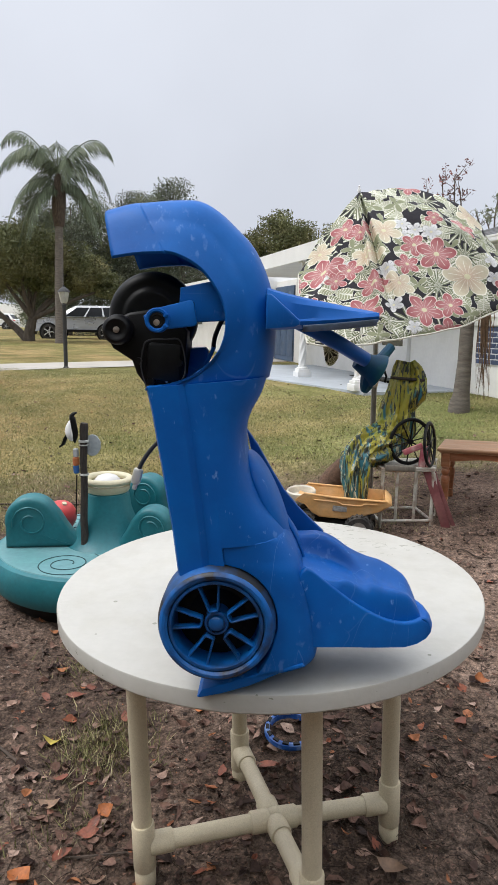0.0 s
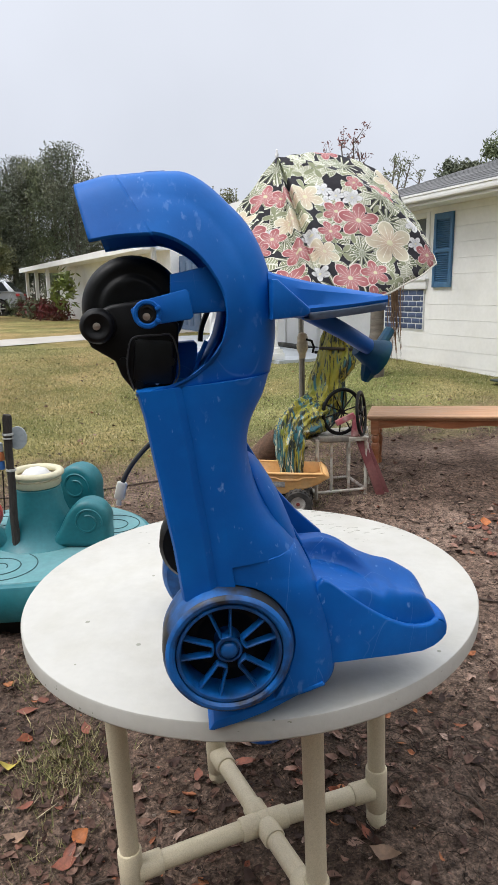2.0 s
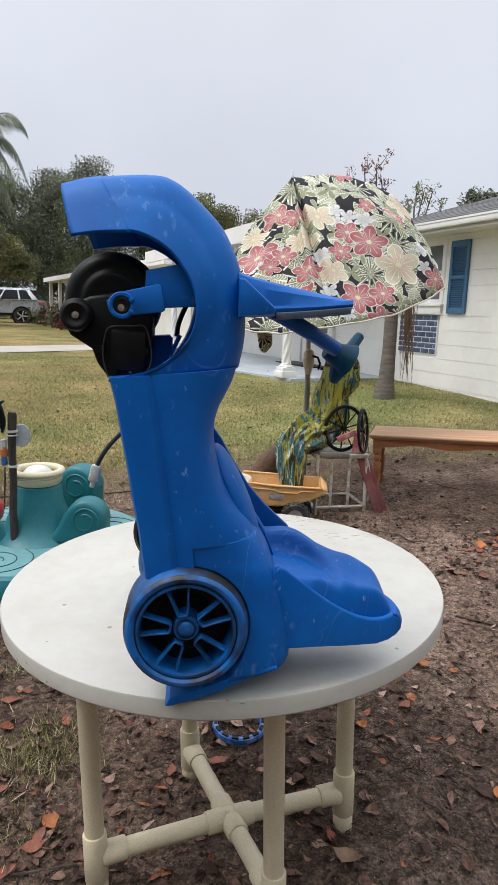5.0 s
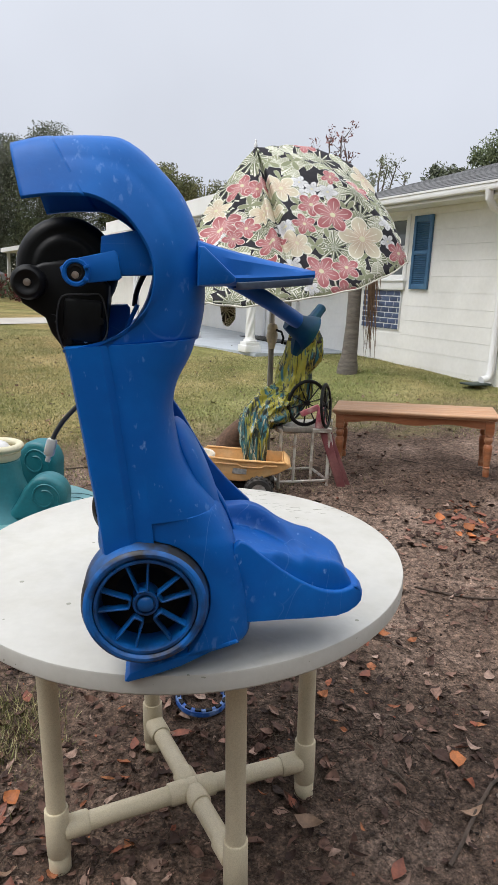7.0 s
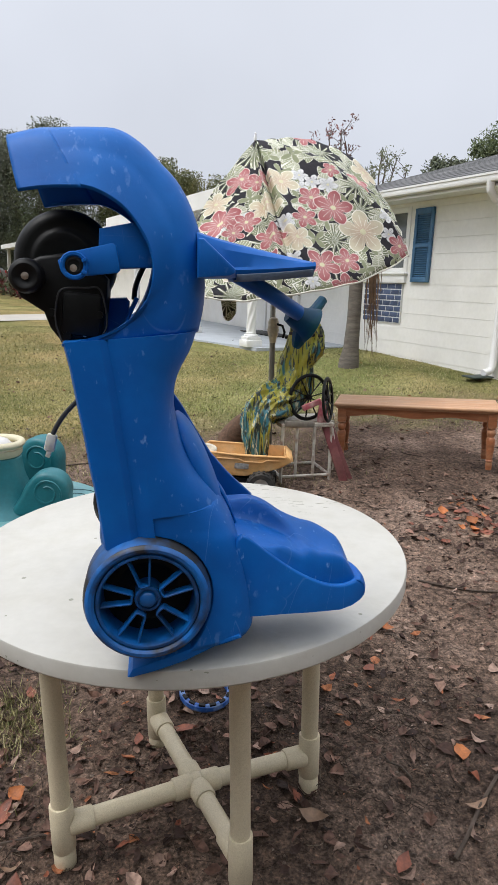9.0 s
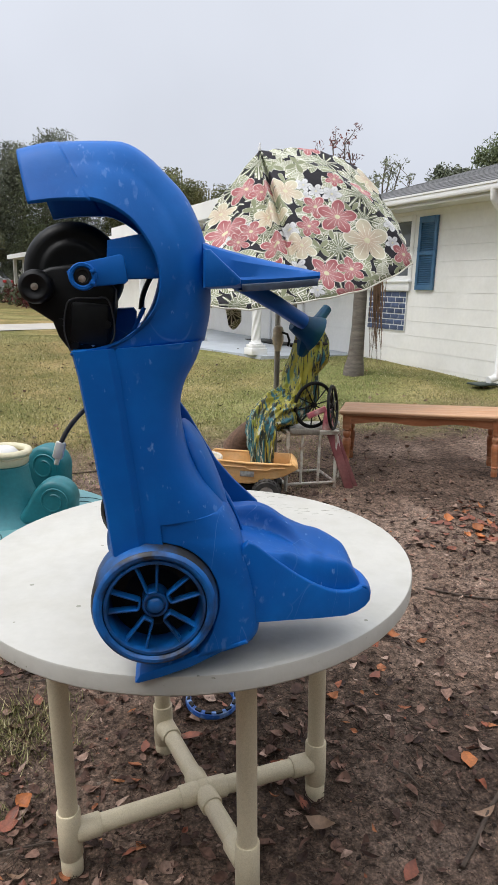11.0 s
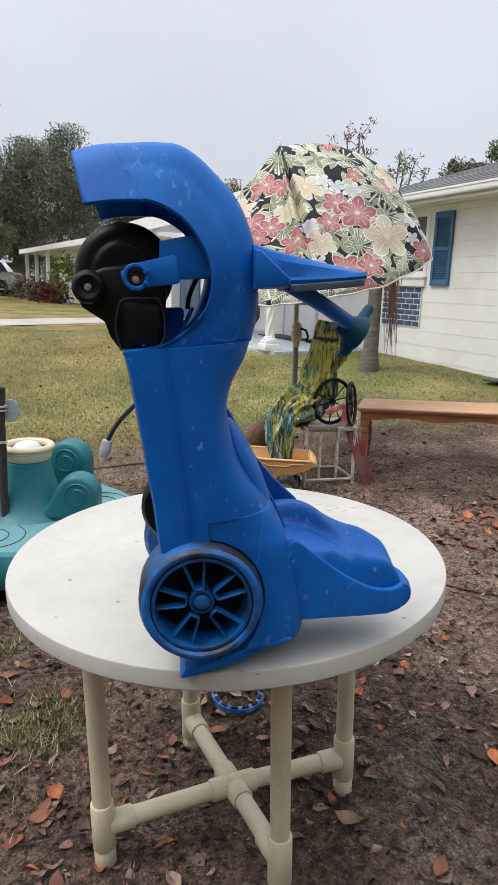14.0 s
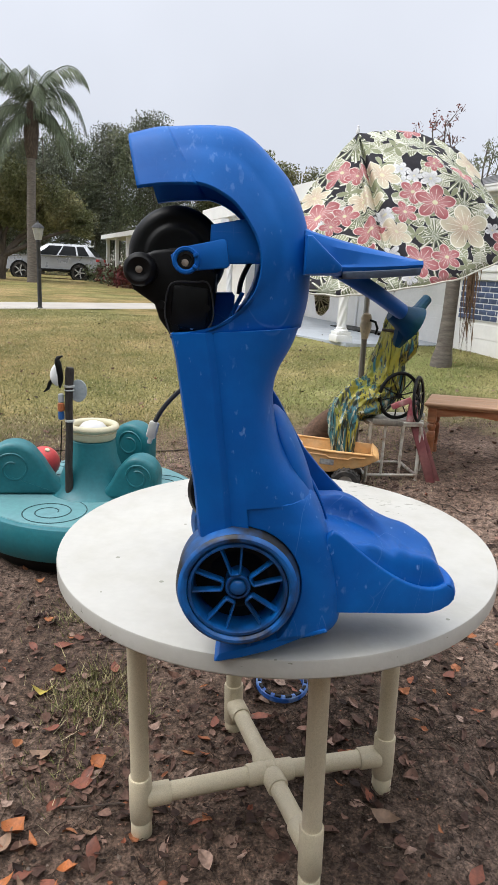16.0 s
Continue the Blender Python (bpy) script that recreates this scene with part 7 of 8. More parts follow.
part("crownshaft", bm, mat("shaggy_brown_fibre", (0.060, 0.042, 0.030), 0.95, var=0.3, scale=5, fine=30, bump=0.9, bump_scale=12, stretch=(6, 6, 1), tint=(0.12, 0.095, 0.07), tint_amount=0.6, tint_scale=6), palm, "shaggy brown crown base", local=False)
PF = [(0.10, 1.50, 2.9, 1.25), (0.45, 1.1, 2.9, 1.35), (3.0, 1.55, 3.2, 1.15), (3.3, 1.15, 3.2, 1.2), (2.7, 0.8, 3.0, 1.25), (3.6, 0.55, 2.7, 1.2), (-0.3, 0.8, 2.8, 1.35), (5.9, 0.5, 2.5, 1.3), (3.9, 1.2, 2.7, 1.2),
      (1.3, 1.5, 2.6, 1.0), (1.9, 1.6, 2.6, 1.0), (4.6, 1.2, 2.6, 1.2), (5.2, 1.1, 2.6, 1.3), (2.2, 0.5, 2.4, 1.3), (0.9, 0.5, 2.5, 1.3), (4.2, 0.3, 2.2, 1.25), (0.2, 0.45, 2.3, 1.4), (3.15, 0.35, 2.4, 1.35)]
for i, (yaw, rise, ln_, dr) in enumerate(PF):
    bm = bmesh.new()
    frond(bm, (-9.16, 28.8, 7.5 - 0.65 * max(0.0, min(1.0, 1.25 - rise))), yaw, rise, ln_, dr, 0.66, 38, i)
    part("frond", bm, FROND, palm, local=False)

palm2 = thing("small_palm", Matrix.Translation((2.42, 8.25, 0.40)), "young palm trunk with dead brown fronds hanging beside it", "palm")
bm = bmesh.new()
tube(bm, [(2.40, 8.25, 0.36), (2.41, 8.25, 0.48), (2.42, 8.25, 0.62), (2.43, 8.25, 1.0), (2.43, 8.25, 1.5), (2.44, 8.25, 2.0)], [0.135, 0.130, 0.10, 0.085, 0.082, 0.078], 20)
part("trunk", bm, PALM_TRUNK, palm2, local=False)
bm = bmesh.new()
r_ = random.Random(6)
for i in range(46):
    x0, y0, z0 = 2.58 + r_.uniform(-0.05, 0.07), 8.12 + r_.uniform(-0.06, 0.06), 1.75 + r_.uniform(-0.2, 0.2)
    ln_ = r_.uniform(0.5, 1.15)
    tube(bm, [(x0, y0, z0), (x0 + r_.uniform(-0.01, 0.05), y0, z0 - ln_ * 0.5), (x0 + r_.uniform(0.0, 0.10), y0, z0 - ln_)], [0.006, 0.005, 0.002], 4)
part("dead_frond", bm, DRYF, palm2, "dead brown hanging frond", local=False)

# red-leaved planting along the carport
for i, (x, y, sc) in enumerate(((-7.2, 34.2, 0.75), (-6.5, 32.2, 0.6), (-5.6, 29.6, 0.65), (-7.9, 35.0, 0.7), (-4.8, 27.8, 0.6), (-6.0, 30.8, 0.6), (-5.2, 28.6, 0.7))):
    t = thing("croton_bush", Matrix.Translation((x, y, 0.42)), "low red and green leafy bush by a carport", "bush", "carport bushes")
    me = leaf_mesh("leaves", [(0, 0, 0.45), (0.3, 0, 0.35), (-0.3, 0, 0.3)], [(sc * 0.6, sc * 0.6, sc * 0.7)] * 3, 420, 0.09, 60 + i, mats=CROTON if i % 2 == 0 else MID)
    ob = new("leaves", me)
    ob.parent = t
    tagged(ob, kind="stuff")
t = thing("banana_plant", Matrix.Translation((-4.4, 27.2, 0.42)), "yellow-green broad-leaved plant by a carport wall", "plant")
me = leaf_mesh("leaves", [(0, 0, 1.1), (0.2, 0, 1.6)], [(0.5, 0.4, 0.6)] * 2, 160, 0.2, 77, mats=leaf_mat("yellow_green_leaves", (0.13, 0.17, 0.04), (0.2, 0.2, 0.05)), thin=0.25)
ob = new("leaves", me)
ob.parent = t
tagged(ob, kind="stuff")

# ---- street lamp, path, cars ----
IRON = mat("dark_lamp_iron", (0.03, 0.03, 0.032), 0.6, var=0.2, scale=10)
FROST = mat("frosted_lamp_glass", (0.40, 0.40, 0.38), 0.3, var=0.05, sub=0.2)
lamp = thing("lamp_post", Matrix.Translation((-4.23, 13.54, 0.44)), "dark metal yard lamp post with a frosted lantern", "lamp post")
bm = bmesh.new()
lathe(bm, [(0.06, -0.03), (0.06, 0.03), (0.042, 0.05), (0.040, 1.28), (0.05, 1.30), (0.03, 1.33)], None, 14)
part("post", bm, IRON, lamp)
bm = bmesh.new()
lathe(bm, [(0.05, 1.33), (0.07, 1.35), (0.115, 1.56), (0.11, 1.565)], None, 6)
part("lantern", bm, FROST, lamp, "frosted lantern glass")
bm = bmesh.new()
lathe(bm, [(0.135, 1.555), (0.13, 1.57), (0.07, 1.63), (0.02, 1.66), (0.015, 1.69), (0.003, 1.70)], None, 6)
part("cap", bm, IRON, lamp)
for k in range(2):
    bm = bmesh.new()
    lathe(bm, [(0.041, 0.95 - 0.2 * k), (0.045, 0.955 - 0.2 * k), (0.045, 0.975 - 0.2 * k), (0.041, 0.98 - 0.2 * k)], None, 14)
    part("band", bm, IRON, lamp)

bm = bmesh.new()
pc = Vector((0.72, 0.69, 0)).normalized()
pn = Vector((-pc.y, pc.x, 0))
p0 = Vector((-4.3, 14.55, 0))
rows = []
for i in range(30):
    q = p0 + pc * (-26 + 1.2 * i)
    rows.append([(q.x + pn.x * o, q.y + pn.y * o, 0.462) for o in (-0.95, 0.95)])
grid(bm, rows)
ASPH = mat("pale_concrete_path", (0.40, 0.37, 0.33), 0.9, var=0.1, scale=0.8, fine=8, bump=0.2, tint=(0.3, 0.27, 0.23), tint_amount=0.5, tint_scale=0.7)
single("path", bm, ASPH, "pale worn concrete path across the lawn", "path", kind="structure")


def car(name, m, body_m, label, kind_):
    """A parked car, nose towards -x: bevelled body, raked cabin with separate panes, arches, wheels and trim."""
    c = thing(name, m, label, "car")
    bm = bmesh.new()
    low = [(-2.22, 0.40), (-2.30, 0.55), (-2.30, 0.78), (-2.20, 0.96), (-1.95, 1.03), (-1.25, 1.10), (2.05, 1.14), (2.24, 1.02), (2.28, 0.80), (2.28, 0.52), (2.20, 0.40)]
    if kind_ == "truck":
        low = [(-2.6, 0.45), (-2.65, 0.85), (-2.5, 1.08), (-1.5, 1.18), (2.6, 1.20), (2.65, 0.6), (2.6, 0.45)]
    rows = [[(x, y * (1.0 if z < 0.9 else 0.965), z - dz * (1 if z > 0.6 else -0.3)) for x, z in low] for y, dz in ((-0.86, 0.05), (-0.93, 0.0), (-0.90, -0.012), (0.90, -0.012), (0.93, 0.0), (0.86, 0.05))]
    vs, _ = grid(bm, rows, close_v=True)
    bm.faces.new(vs[0])
    bm.faces.new(vs[-1][::-1])
    b = part("body", bm, body_m, c, sharp=30)
    x0, x1, x2, x3, zt_ = (-1.08, -0.22, 1.66, 2.14, 1.62) if kind_ == "suv" else (-1.45, -0.85, 0.35, 0.62, 1.78)
    zb_ = 1.09
    q = {}
    for s_ in (-1, 1):
        q[s_] = [Vector((x0, s_ * 0.86, zb_)), Vector((x3, s_ * 0.86, zb_)), Vector((x2, s_ * 0.68, zt_)), Vector((x1, s_ * 0.68, zt_))]
    bm = bmesh.new()
    a, d = [bm.verts.new(p) for p in q[-1]], [bm.verts.new(p) for p in q[1]]
    top_ = [Vector((x2 - 0.15, s_ * 0.55, zt_ + 0.06)) for s_ in (-1, 1)] + [Vector((x1 + 0.15, s_ * 0.55, zt_ + 0.06)) for s_ in (1, -1)]
    t = [bm.verts.new(p) for p in top_]
    for f in (a, d[::-1], (a[0], a[3], d[3], d[0]), (a[1], d[1], d[2], a[2]), t, (a[2], d[2], t[1], t[0]), (d[3], a[3], t[3], t[2]), (a[3], a[2], t[0], t[3]), (d[2], d[3], t[2], t[1]), (a[0], d[0], d[1], a[1])):
        bm.faces.new(f)
    part("cabin", bm, body_m, c, sharp=50)

    def pane(nm, cs, out):
        bm = bmesh.new()
        v = [bm.verts.new(p + out) for p in cs]
        w = [bm.verts.new(p - out) for p in cs]
        bm.faces.new(v)
        bm.faces.new(w[::-1])
        for k in range(4):
            bm.faces.new((v[k], w[k], w[(k + 1) % 4], v[(k + 1) % 4]))
        part(nm, bm, CAR_GLASS, c, "dark tinted pane")

    for s_ in (-1, 1):
        A, B, C, D = q[s_]
        cuts = ((0.12, 0.42), (0.45, 0.72), (0.75, 0.92)) if kind_ == "suv" else ((0.15, 0.85),)
        for u0, u1 in cuts:
            lo = [A.lerp(B, u).lerp(D.lerp(C, u), 0.08) for u in (u0, u1)]
            hi = [A.lerp(B, u).lerp(D.lerp(C, u), 0.90) for u in (u1, u0)]
            pane("side_window", lo + hi, Vector((0, s_ * 0.012, 0.004)))
    for k0, k1, nm, ox in ((0, 3, "windscreen", -0.012), (1, 2, "rear_window", 0.012)):
        A, B, C, D = q[-1][k0], q[1][k0], q[1][k1], q[-1][k1]
        pane(nm, [A.lerp(B, 0.07).lerp(D.lerp(C, 0.07), 0.08), A.lerp(B, 0.93).lerp(D.lerp(C, 0.93), 0.08), A.lerp(B, 0.93).lerp(D.lerp(C, 0.93), 0.92), A.lerp(B, 0.07).lerp(D.lerp(C, 0.07), 0.92)], Vector((ox, 0, 0.01)))
    for x in ((-1.42, 1.38) if kind_ == "suv" else (-1.7, 1.7)):
        for y in (-0.84, 0.84):
            wm = Matrix.Translation((x, y, 0.37)) @ turn("X", 90 if y < 0 else -90)
            bm = bmesh.new()
            lathe(bm, [(0.25, -0.11), (0.36, -0.10), (0.375, 0.0), (0.365, 0.09), (0.26, 0.105)], wm, 28, caps=False)
            w = part("wheel", bm, TYRE, c)
            bm = bmesh.new()
            lathe(bm, [(0.27, 0.06), (0.265, 0.10), (0.245, 0.08), (0.06, 0.06), (0.003, 0.065)], wm, 28)
            part("rim", bm, BLACK, w)
            for k in range(5):
                a_ = 72 * k
                bm = bmesh.new()
                box(bm, wm @ Vector((0.14 * math.cos(radians(a_)), 0.14 * math.sin(radians(a_)), 0.095)), (0.25, 0.055, 0.02), (wm @ turn("Z", a_)).to_3x3())
                part("rim_spoke", bm, STEEL_RIM, w)
            bm = bmesh.new()
            lathe(bm, [(0.46, 0.094), (0.46, 0.1), (0.38, 0.1), (0.38, -0.10)], wm, 32, caps=False)
            part("wheel_arch", bm, BLACK, c)
    for y in (-0.78, 0.78):
        bm = bmesh.new()
        box(bm, (-2.18, y, 0.92), (0.30, 0.24, 0.09), turn("Y", 12).to_3x3(), 0.02)
        part("headlight", bm, FROST, c)
        bm = bmesh.new()
        box(bm, (2.22, y, 0.98), (0.14, 0.26, 0.12), None, 0.02)
        part("tail_light", bm, RED, c)
        bm = bmesh.new()
        box(bm, (-0.95, y * 1.27, 1.16), (0.14, 0.18, 0.12), None, 0.03)
        part("door_mirror", bm, body_m, c)
        bm = bmesh.new()
        box(bm, (0, y * 1.19, 0.45), (2.0, 0.04, 0.12), None, 0.01)
        part("side_sill", bm, BLACK, c)
        for x in (-0.10, 0.85):
            bm = bmesh.new()
            box(bm, (x, y * 1.18, 1.00), (0.2, 0.03, 0.03), None, 0.005)
            part("door_handle", bm, STEEL_RIM, c)
    return c


CAR_GLASS = mat("tinted_car_glass", (0.012, 0.014, 0.016), 0.22, var=0.05, bump=0.0, spec=0.3, rough_var=0.03)
STEEL_RIM = mat("alloy_rim", (0.5, 0.5, 0.5), 0.3, 0.9, var=0.1)
SILVER = mat("silver_car_paint", (0.42, 0.43, 0.44), 0.3, 0.5, var=0.04, scale=1, bump=0.0, coat=0.4)
BLUECAR = mat("blue_car_paint", (0.02, 0.09, 0.32), 0.3, 0.2, var=0.05, scale=1, bump=0.0, coat=0.4)
car("silver_car", pose(-10.75, 37.2, 0.40) @ turn("Z", 2) @ Matrix.Scale(1.12, 4), SILVER, "silver sport utility car parked across the street", "suv")
car("blue_pickup", pose(-24.6, 74, 0.40) @ turn("Z", 2) @ Matrix.Scale(1.1, 4), BLUECAR, "bright blue pickup parked far down the street", "truck")
car("white_car", pose(-29.5, 70, 0.40) @ turn("Z", 0), TRIM, "white car parked far down the street", "suv")
# distant white building and a hedge line closing the view
bm = bmesh.new()
box(bm, (-31, 95, 2.0), (40, 6, 3.2), None, 0.05)
single("distant_building", bm, SIDING, "low pale building far down the street", "building")
me = leaf_mesh("distant_trees", [(-46 + 5.5 * i, 115 + 8 * math.sin(i * 1.7), 4.0 + 2.0 * math.sin(i * 2.3)) for i in range(24)], [(4, 3, 4.2)] * 24, 9000, 0.5, 91, mats=DARK)
tagged(new("distant_trees", me), "dark line of distant trees closing the street", "trees", kind="stuff")

# unseen dark screen added behind the viewer to cut the front light
bm = bmesh.new()
for i in range(48):
    a = radians(188 + 164 * i / 47)
    b_ = radians(188 + 164 * (i + 1) / 47)
    q = [Vector((9 * math.cos(t_), 1.0 + 9 * math.sin(t_), 0)) for t_ in (a, b_)]
    d = (q[1] - q[0])
    box(bm, (q[0] + q[1]) / 2 + Vector((0, 0, 2.9)), (d.length + 0.1, 0.3, 6.6), Matrix.Rotation(math.atan2(d.y, d.x), 3, "Z"))
single("boundary_wall", bm, mat("dark_green_blocker", (0.10, 0.11, 0.07), 0.9, var=0.4, scale=1.2, fine=6, bump=0.5, bump_scale=4), "unseen dark green screen added behind the viewer to block light", "wall", kind="structure")

# ---- ground cover ----
def ground_material(m):
    """Brown leaf-strewn dirt that runs into dry patchy lawn."""
    nd, ln = m.node_tree.nodes, m.node_tree.links
    nd.clear()
    out, b = nd.new("ShaderNodeOutputMaterial"), nd.new("ShaderNodeBsdfPrincipled")
    ln.new(b.outputs[0], out.inputs[0])
    tc, sp = nd.new("ShaderNodeTexCoord"), nd.new("ShaderNodeSeparateXYZ")
    ln.new(tc.outputs["Object"], sp.inputs[0])

    def nz(scale, detail=6.0, rough=0.6):
        n = nd.new("ShaderNodeTexNoise")
        n.inputs["Scale"].default_value, n.inputs["Detail"].default_value, n.inputs["Roughness"].default_value = scale, detail, rough
        ln.new(tc.outputs["Object"], n.inputs["Vector"])
        return n.outputs[0]

    def ramp(v, stops):
        r = nd.new("ShaderNodeValToRGB")
        el = r.color_ramp.elements
        while len(el) < len(stops):
            el.new(0.5)
        for e, (p, c) in zip(el, stops):
            e.position, e.color = p, (*c, 1)
        ln.new(v, r.inputs[0])
        return r.outputs[0]

    def mth(op, a, c):
        x = nd.new("ShaderNodeMath")
        x.operation = op
        for s, v in zip(x.inputs, (a, c)):
            if isinstance(v, (int, float)):
                s.default_value = v
            else:
                ln.new(v, s)
        return x.outputs[0]

    def mix(f, a, c, mode="MIX"):
        x = nd.new("ShaderNodeMix")
        x.data_type, x.blend_type = "RGBA", mode
        for s, v in ((x.inputs["Factor"], f), (x.inputs["A"], a), (x.inputs["B"], c)):
            if isinstance(v, (int, float)):
                s.default_value = v
            elif isinstance(v, tuple):
                s.default_value = (*v, 1)
            else:
                ln.new(v, s)
        return x.outputs["Result"]

    dirt = ramp(nz(2.2), [(0.30, (0.046, 0.031, 0.024)), (0.5, (0.110, 0.076, 0.058)), (0.70, (0.190, 0.138, 0.110))])
    crumbs = ramp(nz(38, 4, 0.7), [(0.34, (0.35, 0.32, 0.30)), (0.5, (1.0, 1.0, 1.0)), (0.66, (1.7, 1.62, 1.55))])
    dirt = mix(1.0, dirt, crumbs, "MULTIPLY")
    flecks = ramp(nz(130, 3, 0.6), [(0.30, (0.45, 0.44, 0.43)), (0.5, (1, 1, 1)), (0.60, (1.2, 1.2, 1.2)), (0.72, (2.2, 2.0, 1.85))])
    dirt = mix(1.0, dirt, flecks, "MULTIPLY")
    # table shade and damp soil painted in: darker near (0.60, 1.75), paler outwards
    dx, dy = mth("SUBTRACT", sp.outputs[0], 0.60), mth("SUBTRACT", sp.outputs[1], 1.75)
    patch_dist = mth("SQRT", mth("ADD", mth("MULTIPLY", dx, dx), mth("MULTIPLY", dy, dy)), 0.0)
    patch_dist = mth("ADD", patch_dist, mth("MULTIPLY", mth("SUBTRACT", nz(3.0), 0.5), 1.3))
    shade_damp = nd.new("ShaderNodeMapRange")
    shade_damp.inputs["From Min"].default_value, shade_damp.inputs["From Max"].default_value = 0.35, 0.95
    shade_damp.inputs["To Min"].default_value, shade_damp.inputs["To Max"].default_value = 0.88, 1.5
    ln.new(patch_dist, shade_damp.inputs["Value"])
    dirt = mix(1.0, dirt, shade_damp.outputs[0], "MULTIPLY")
    humus = nd.new("ShaderNodeMapRange")
    humus.inputs["From Min"].default_value, humus.inputs["From Max"].default_value = -0.75, 0.35
    humus.inputs["To Min"].default_value, humus.inputs["To Max"].default_value = 0.70, 1.0
    ln.new(mth("ADD", sp.outputs[0], mth("MULTIPLY", mth("SUBTRACT", nz(2.0), 0.5), 1.6)), humus.inputs["Value"])
    dirt = mix(1.0, dirt, humus.outputs[0], "MULTIPLY")
    lawn = ramp(nz(1.1), [(0.35, (0.138, 0.142, 0.054)), (0.5, (0.235, 0.212, 0.096)), (0.62, (0.325, 0.275, 0.145)), (0.75, (0.39, 0.33, 0.19))])
    lawn = mix(1.0, lawn, ramp(nz(26, 6, 0.75), [(0.34, (0.50, 0.53, 0.48)), (0.5, (0.98, 0.98, 0.95)), (0.64, (1.45, 1.40, 1.38))]), "MULTIPLY")
    far_green = ramp(nz(0.35), [(0.4, (0.86, 1.0, 0.8)), (0.65, (1.12, 1.0, 0.95))])
    lawn = mix(1.0, lawn, far_green, "MULTIPLY")
    dry = nd.new("ShaderNodeMapRange")
    dry.inputs["From Min"].default_value, dry.inputs["From Max"].default_value = -1.2, 1.4
    ln.new(mth("ADD", sp.outputs[0], mth("MULTIPLY", mth("SUBTRACT", nz(0.5), 0.5), 5.0)), dry.inputs["Value"])
    lawn = mix(1.0, lawn, mix(dry.outputs[0], (0.94, 0.82, 0.80), (1.0, 1.04, 0.98)), "MULTIPLY")
    edge = mth("SUBTRACT", mth("SUBTRACT", sp.outputs[1], mth("MULTIPLY", sp.outputs[0], 0.33)), 5.2)
    edge = mth("ADD", edge, mth("MULTIPLY", mth("SUBTRACT", nz(0.9), 0.5), 2.6))
    edge = mth("ADD", edge, mth("MULTIPLY", mth("SUBTRACT", nz(6.0), 0.5), 1.6))
    fr = nd.new("ShaderNodeMapRange")
    fr.inputs["From Min"].default_value, fr.inputs["From Max"].default_value = -0.5, 0.7
    ln.new(edge, fr.inputs["Value"])
    ln.new(mix(fr.outputs[0], dirt, lawn), b.inputs["Base Color"])
    b.inputs["Roughness"].default_value = 0.95
    b.inputs["Specular IOR Level"].default_value = 0.2
    bp = nd.new("ShaderNodeBump")
    bp.inputs["Strength"].default_value, bp.inputs["Distance"].default_value = 1.0, 0.03
    h = mth("ADD", mth("MULTIPLY", nz(14, 8, 0.65), 1.0), mth("MULTIPLY", nz(60, 4, 0.7), 0.5))
    ln.new(h, bp.inputs["Height"])
    ln.new(bp.outputs[0], b.inputs["Normal"])


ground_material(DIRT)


def surface_z(x, y):
    return ground_z(x, y) + relief(x, y) + 0.022 * noise.noise((x * 1.3, y * 1.3, 0))


def lawn_edge(x, y):
    return y - 0.33 * x - 5.2 + 1.3 * noise.noise((x * 0.9, y * 0.9, 5.0))


# dead leaves
def ramp_mat(name, stops, rough=0.75):
    m = bpy.data.materials.new(name)
    m.use_nodes = True
    nd, ln = m.node_tree.nodes, m.node_tree.links
    b = nd["Principled BSDF"]
    g, r = nd.new("ShaderNodeNewGeometry"), nd.new("ShaderNodeValToRGB")
    el = r.color_ramp.elements
    while len(el) < len(stops):
        el.new(0.5)
    for e, (p, c) in zip(el, stops):
        e.position, e.color = p, (*c, 1)
    ln.new(g.outputs["Random Per Island"], r.inputs[0])
    tc, n, mx, mr = nd.new("ShaderNodeTexCoord"), nd.new("ShaderNodeTexNoise"), nd.new("ShaderNodeMix"), nd.new("ShaderNodeMapRange")
    n.inputs["Scale"].default_value = 70
    ln.new(tc.outputs["Object"], n.inputs["Vector"])
    mr.inputs["From Min"].default_value, mr.inputs["From Max"].default_value, mr.inputs["To Min"].default_value, mr.inputs["To Max"].default_value = 0.3, 0.7, 0.65, 1.3
    ln.new(n.outputs[0], mr.inputs["Value"])
    mx.data_type, mx.blend_type = "RGBA", "MULTIPLY"
    mx.inputs["Factor"].default_value = 1.0
    ln.new(r.outputs[0], mx.inputs["A"])
    ln.new(mr.outputs[0], mx.inputs["B"])
    ln.new(mx.outputs["Result"], b.inputs["Base Color"])
    b.inputs["Roughness"].default_value = rough
    b.inputs["Specular IOR Level"].default_value = 0.3
    return m


LITTER = ramp_mat("dead_leaf_litter", [(0.0, (0.026, 0.015, 0.012)), (0.35, (0.060, 0.032, 0.024)), (0.62, (0.115, 0.062, 0.045)), (0.80, (0.20, 0.115, 0.085)), (0.90, (0.34, 0.24, 0.19)), (0.95, (0.22, 0.070, 0.04)), (1.0, (0.32, 0.13, 0.055))])


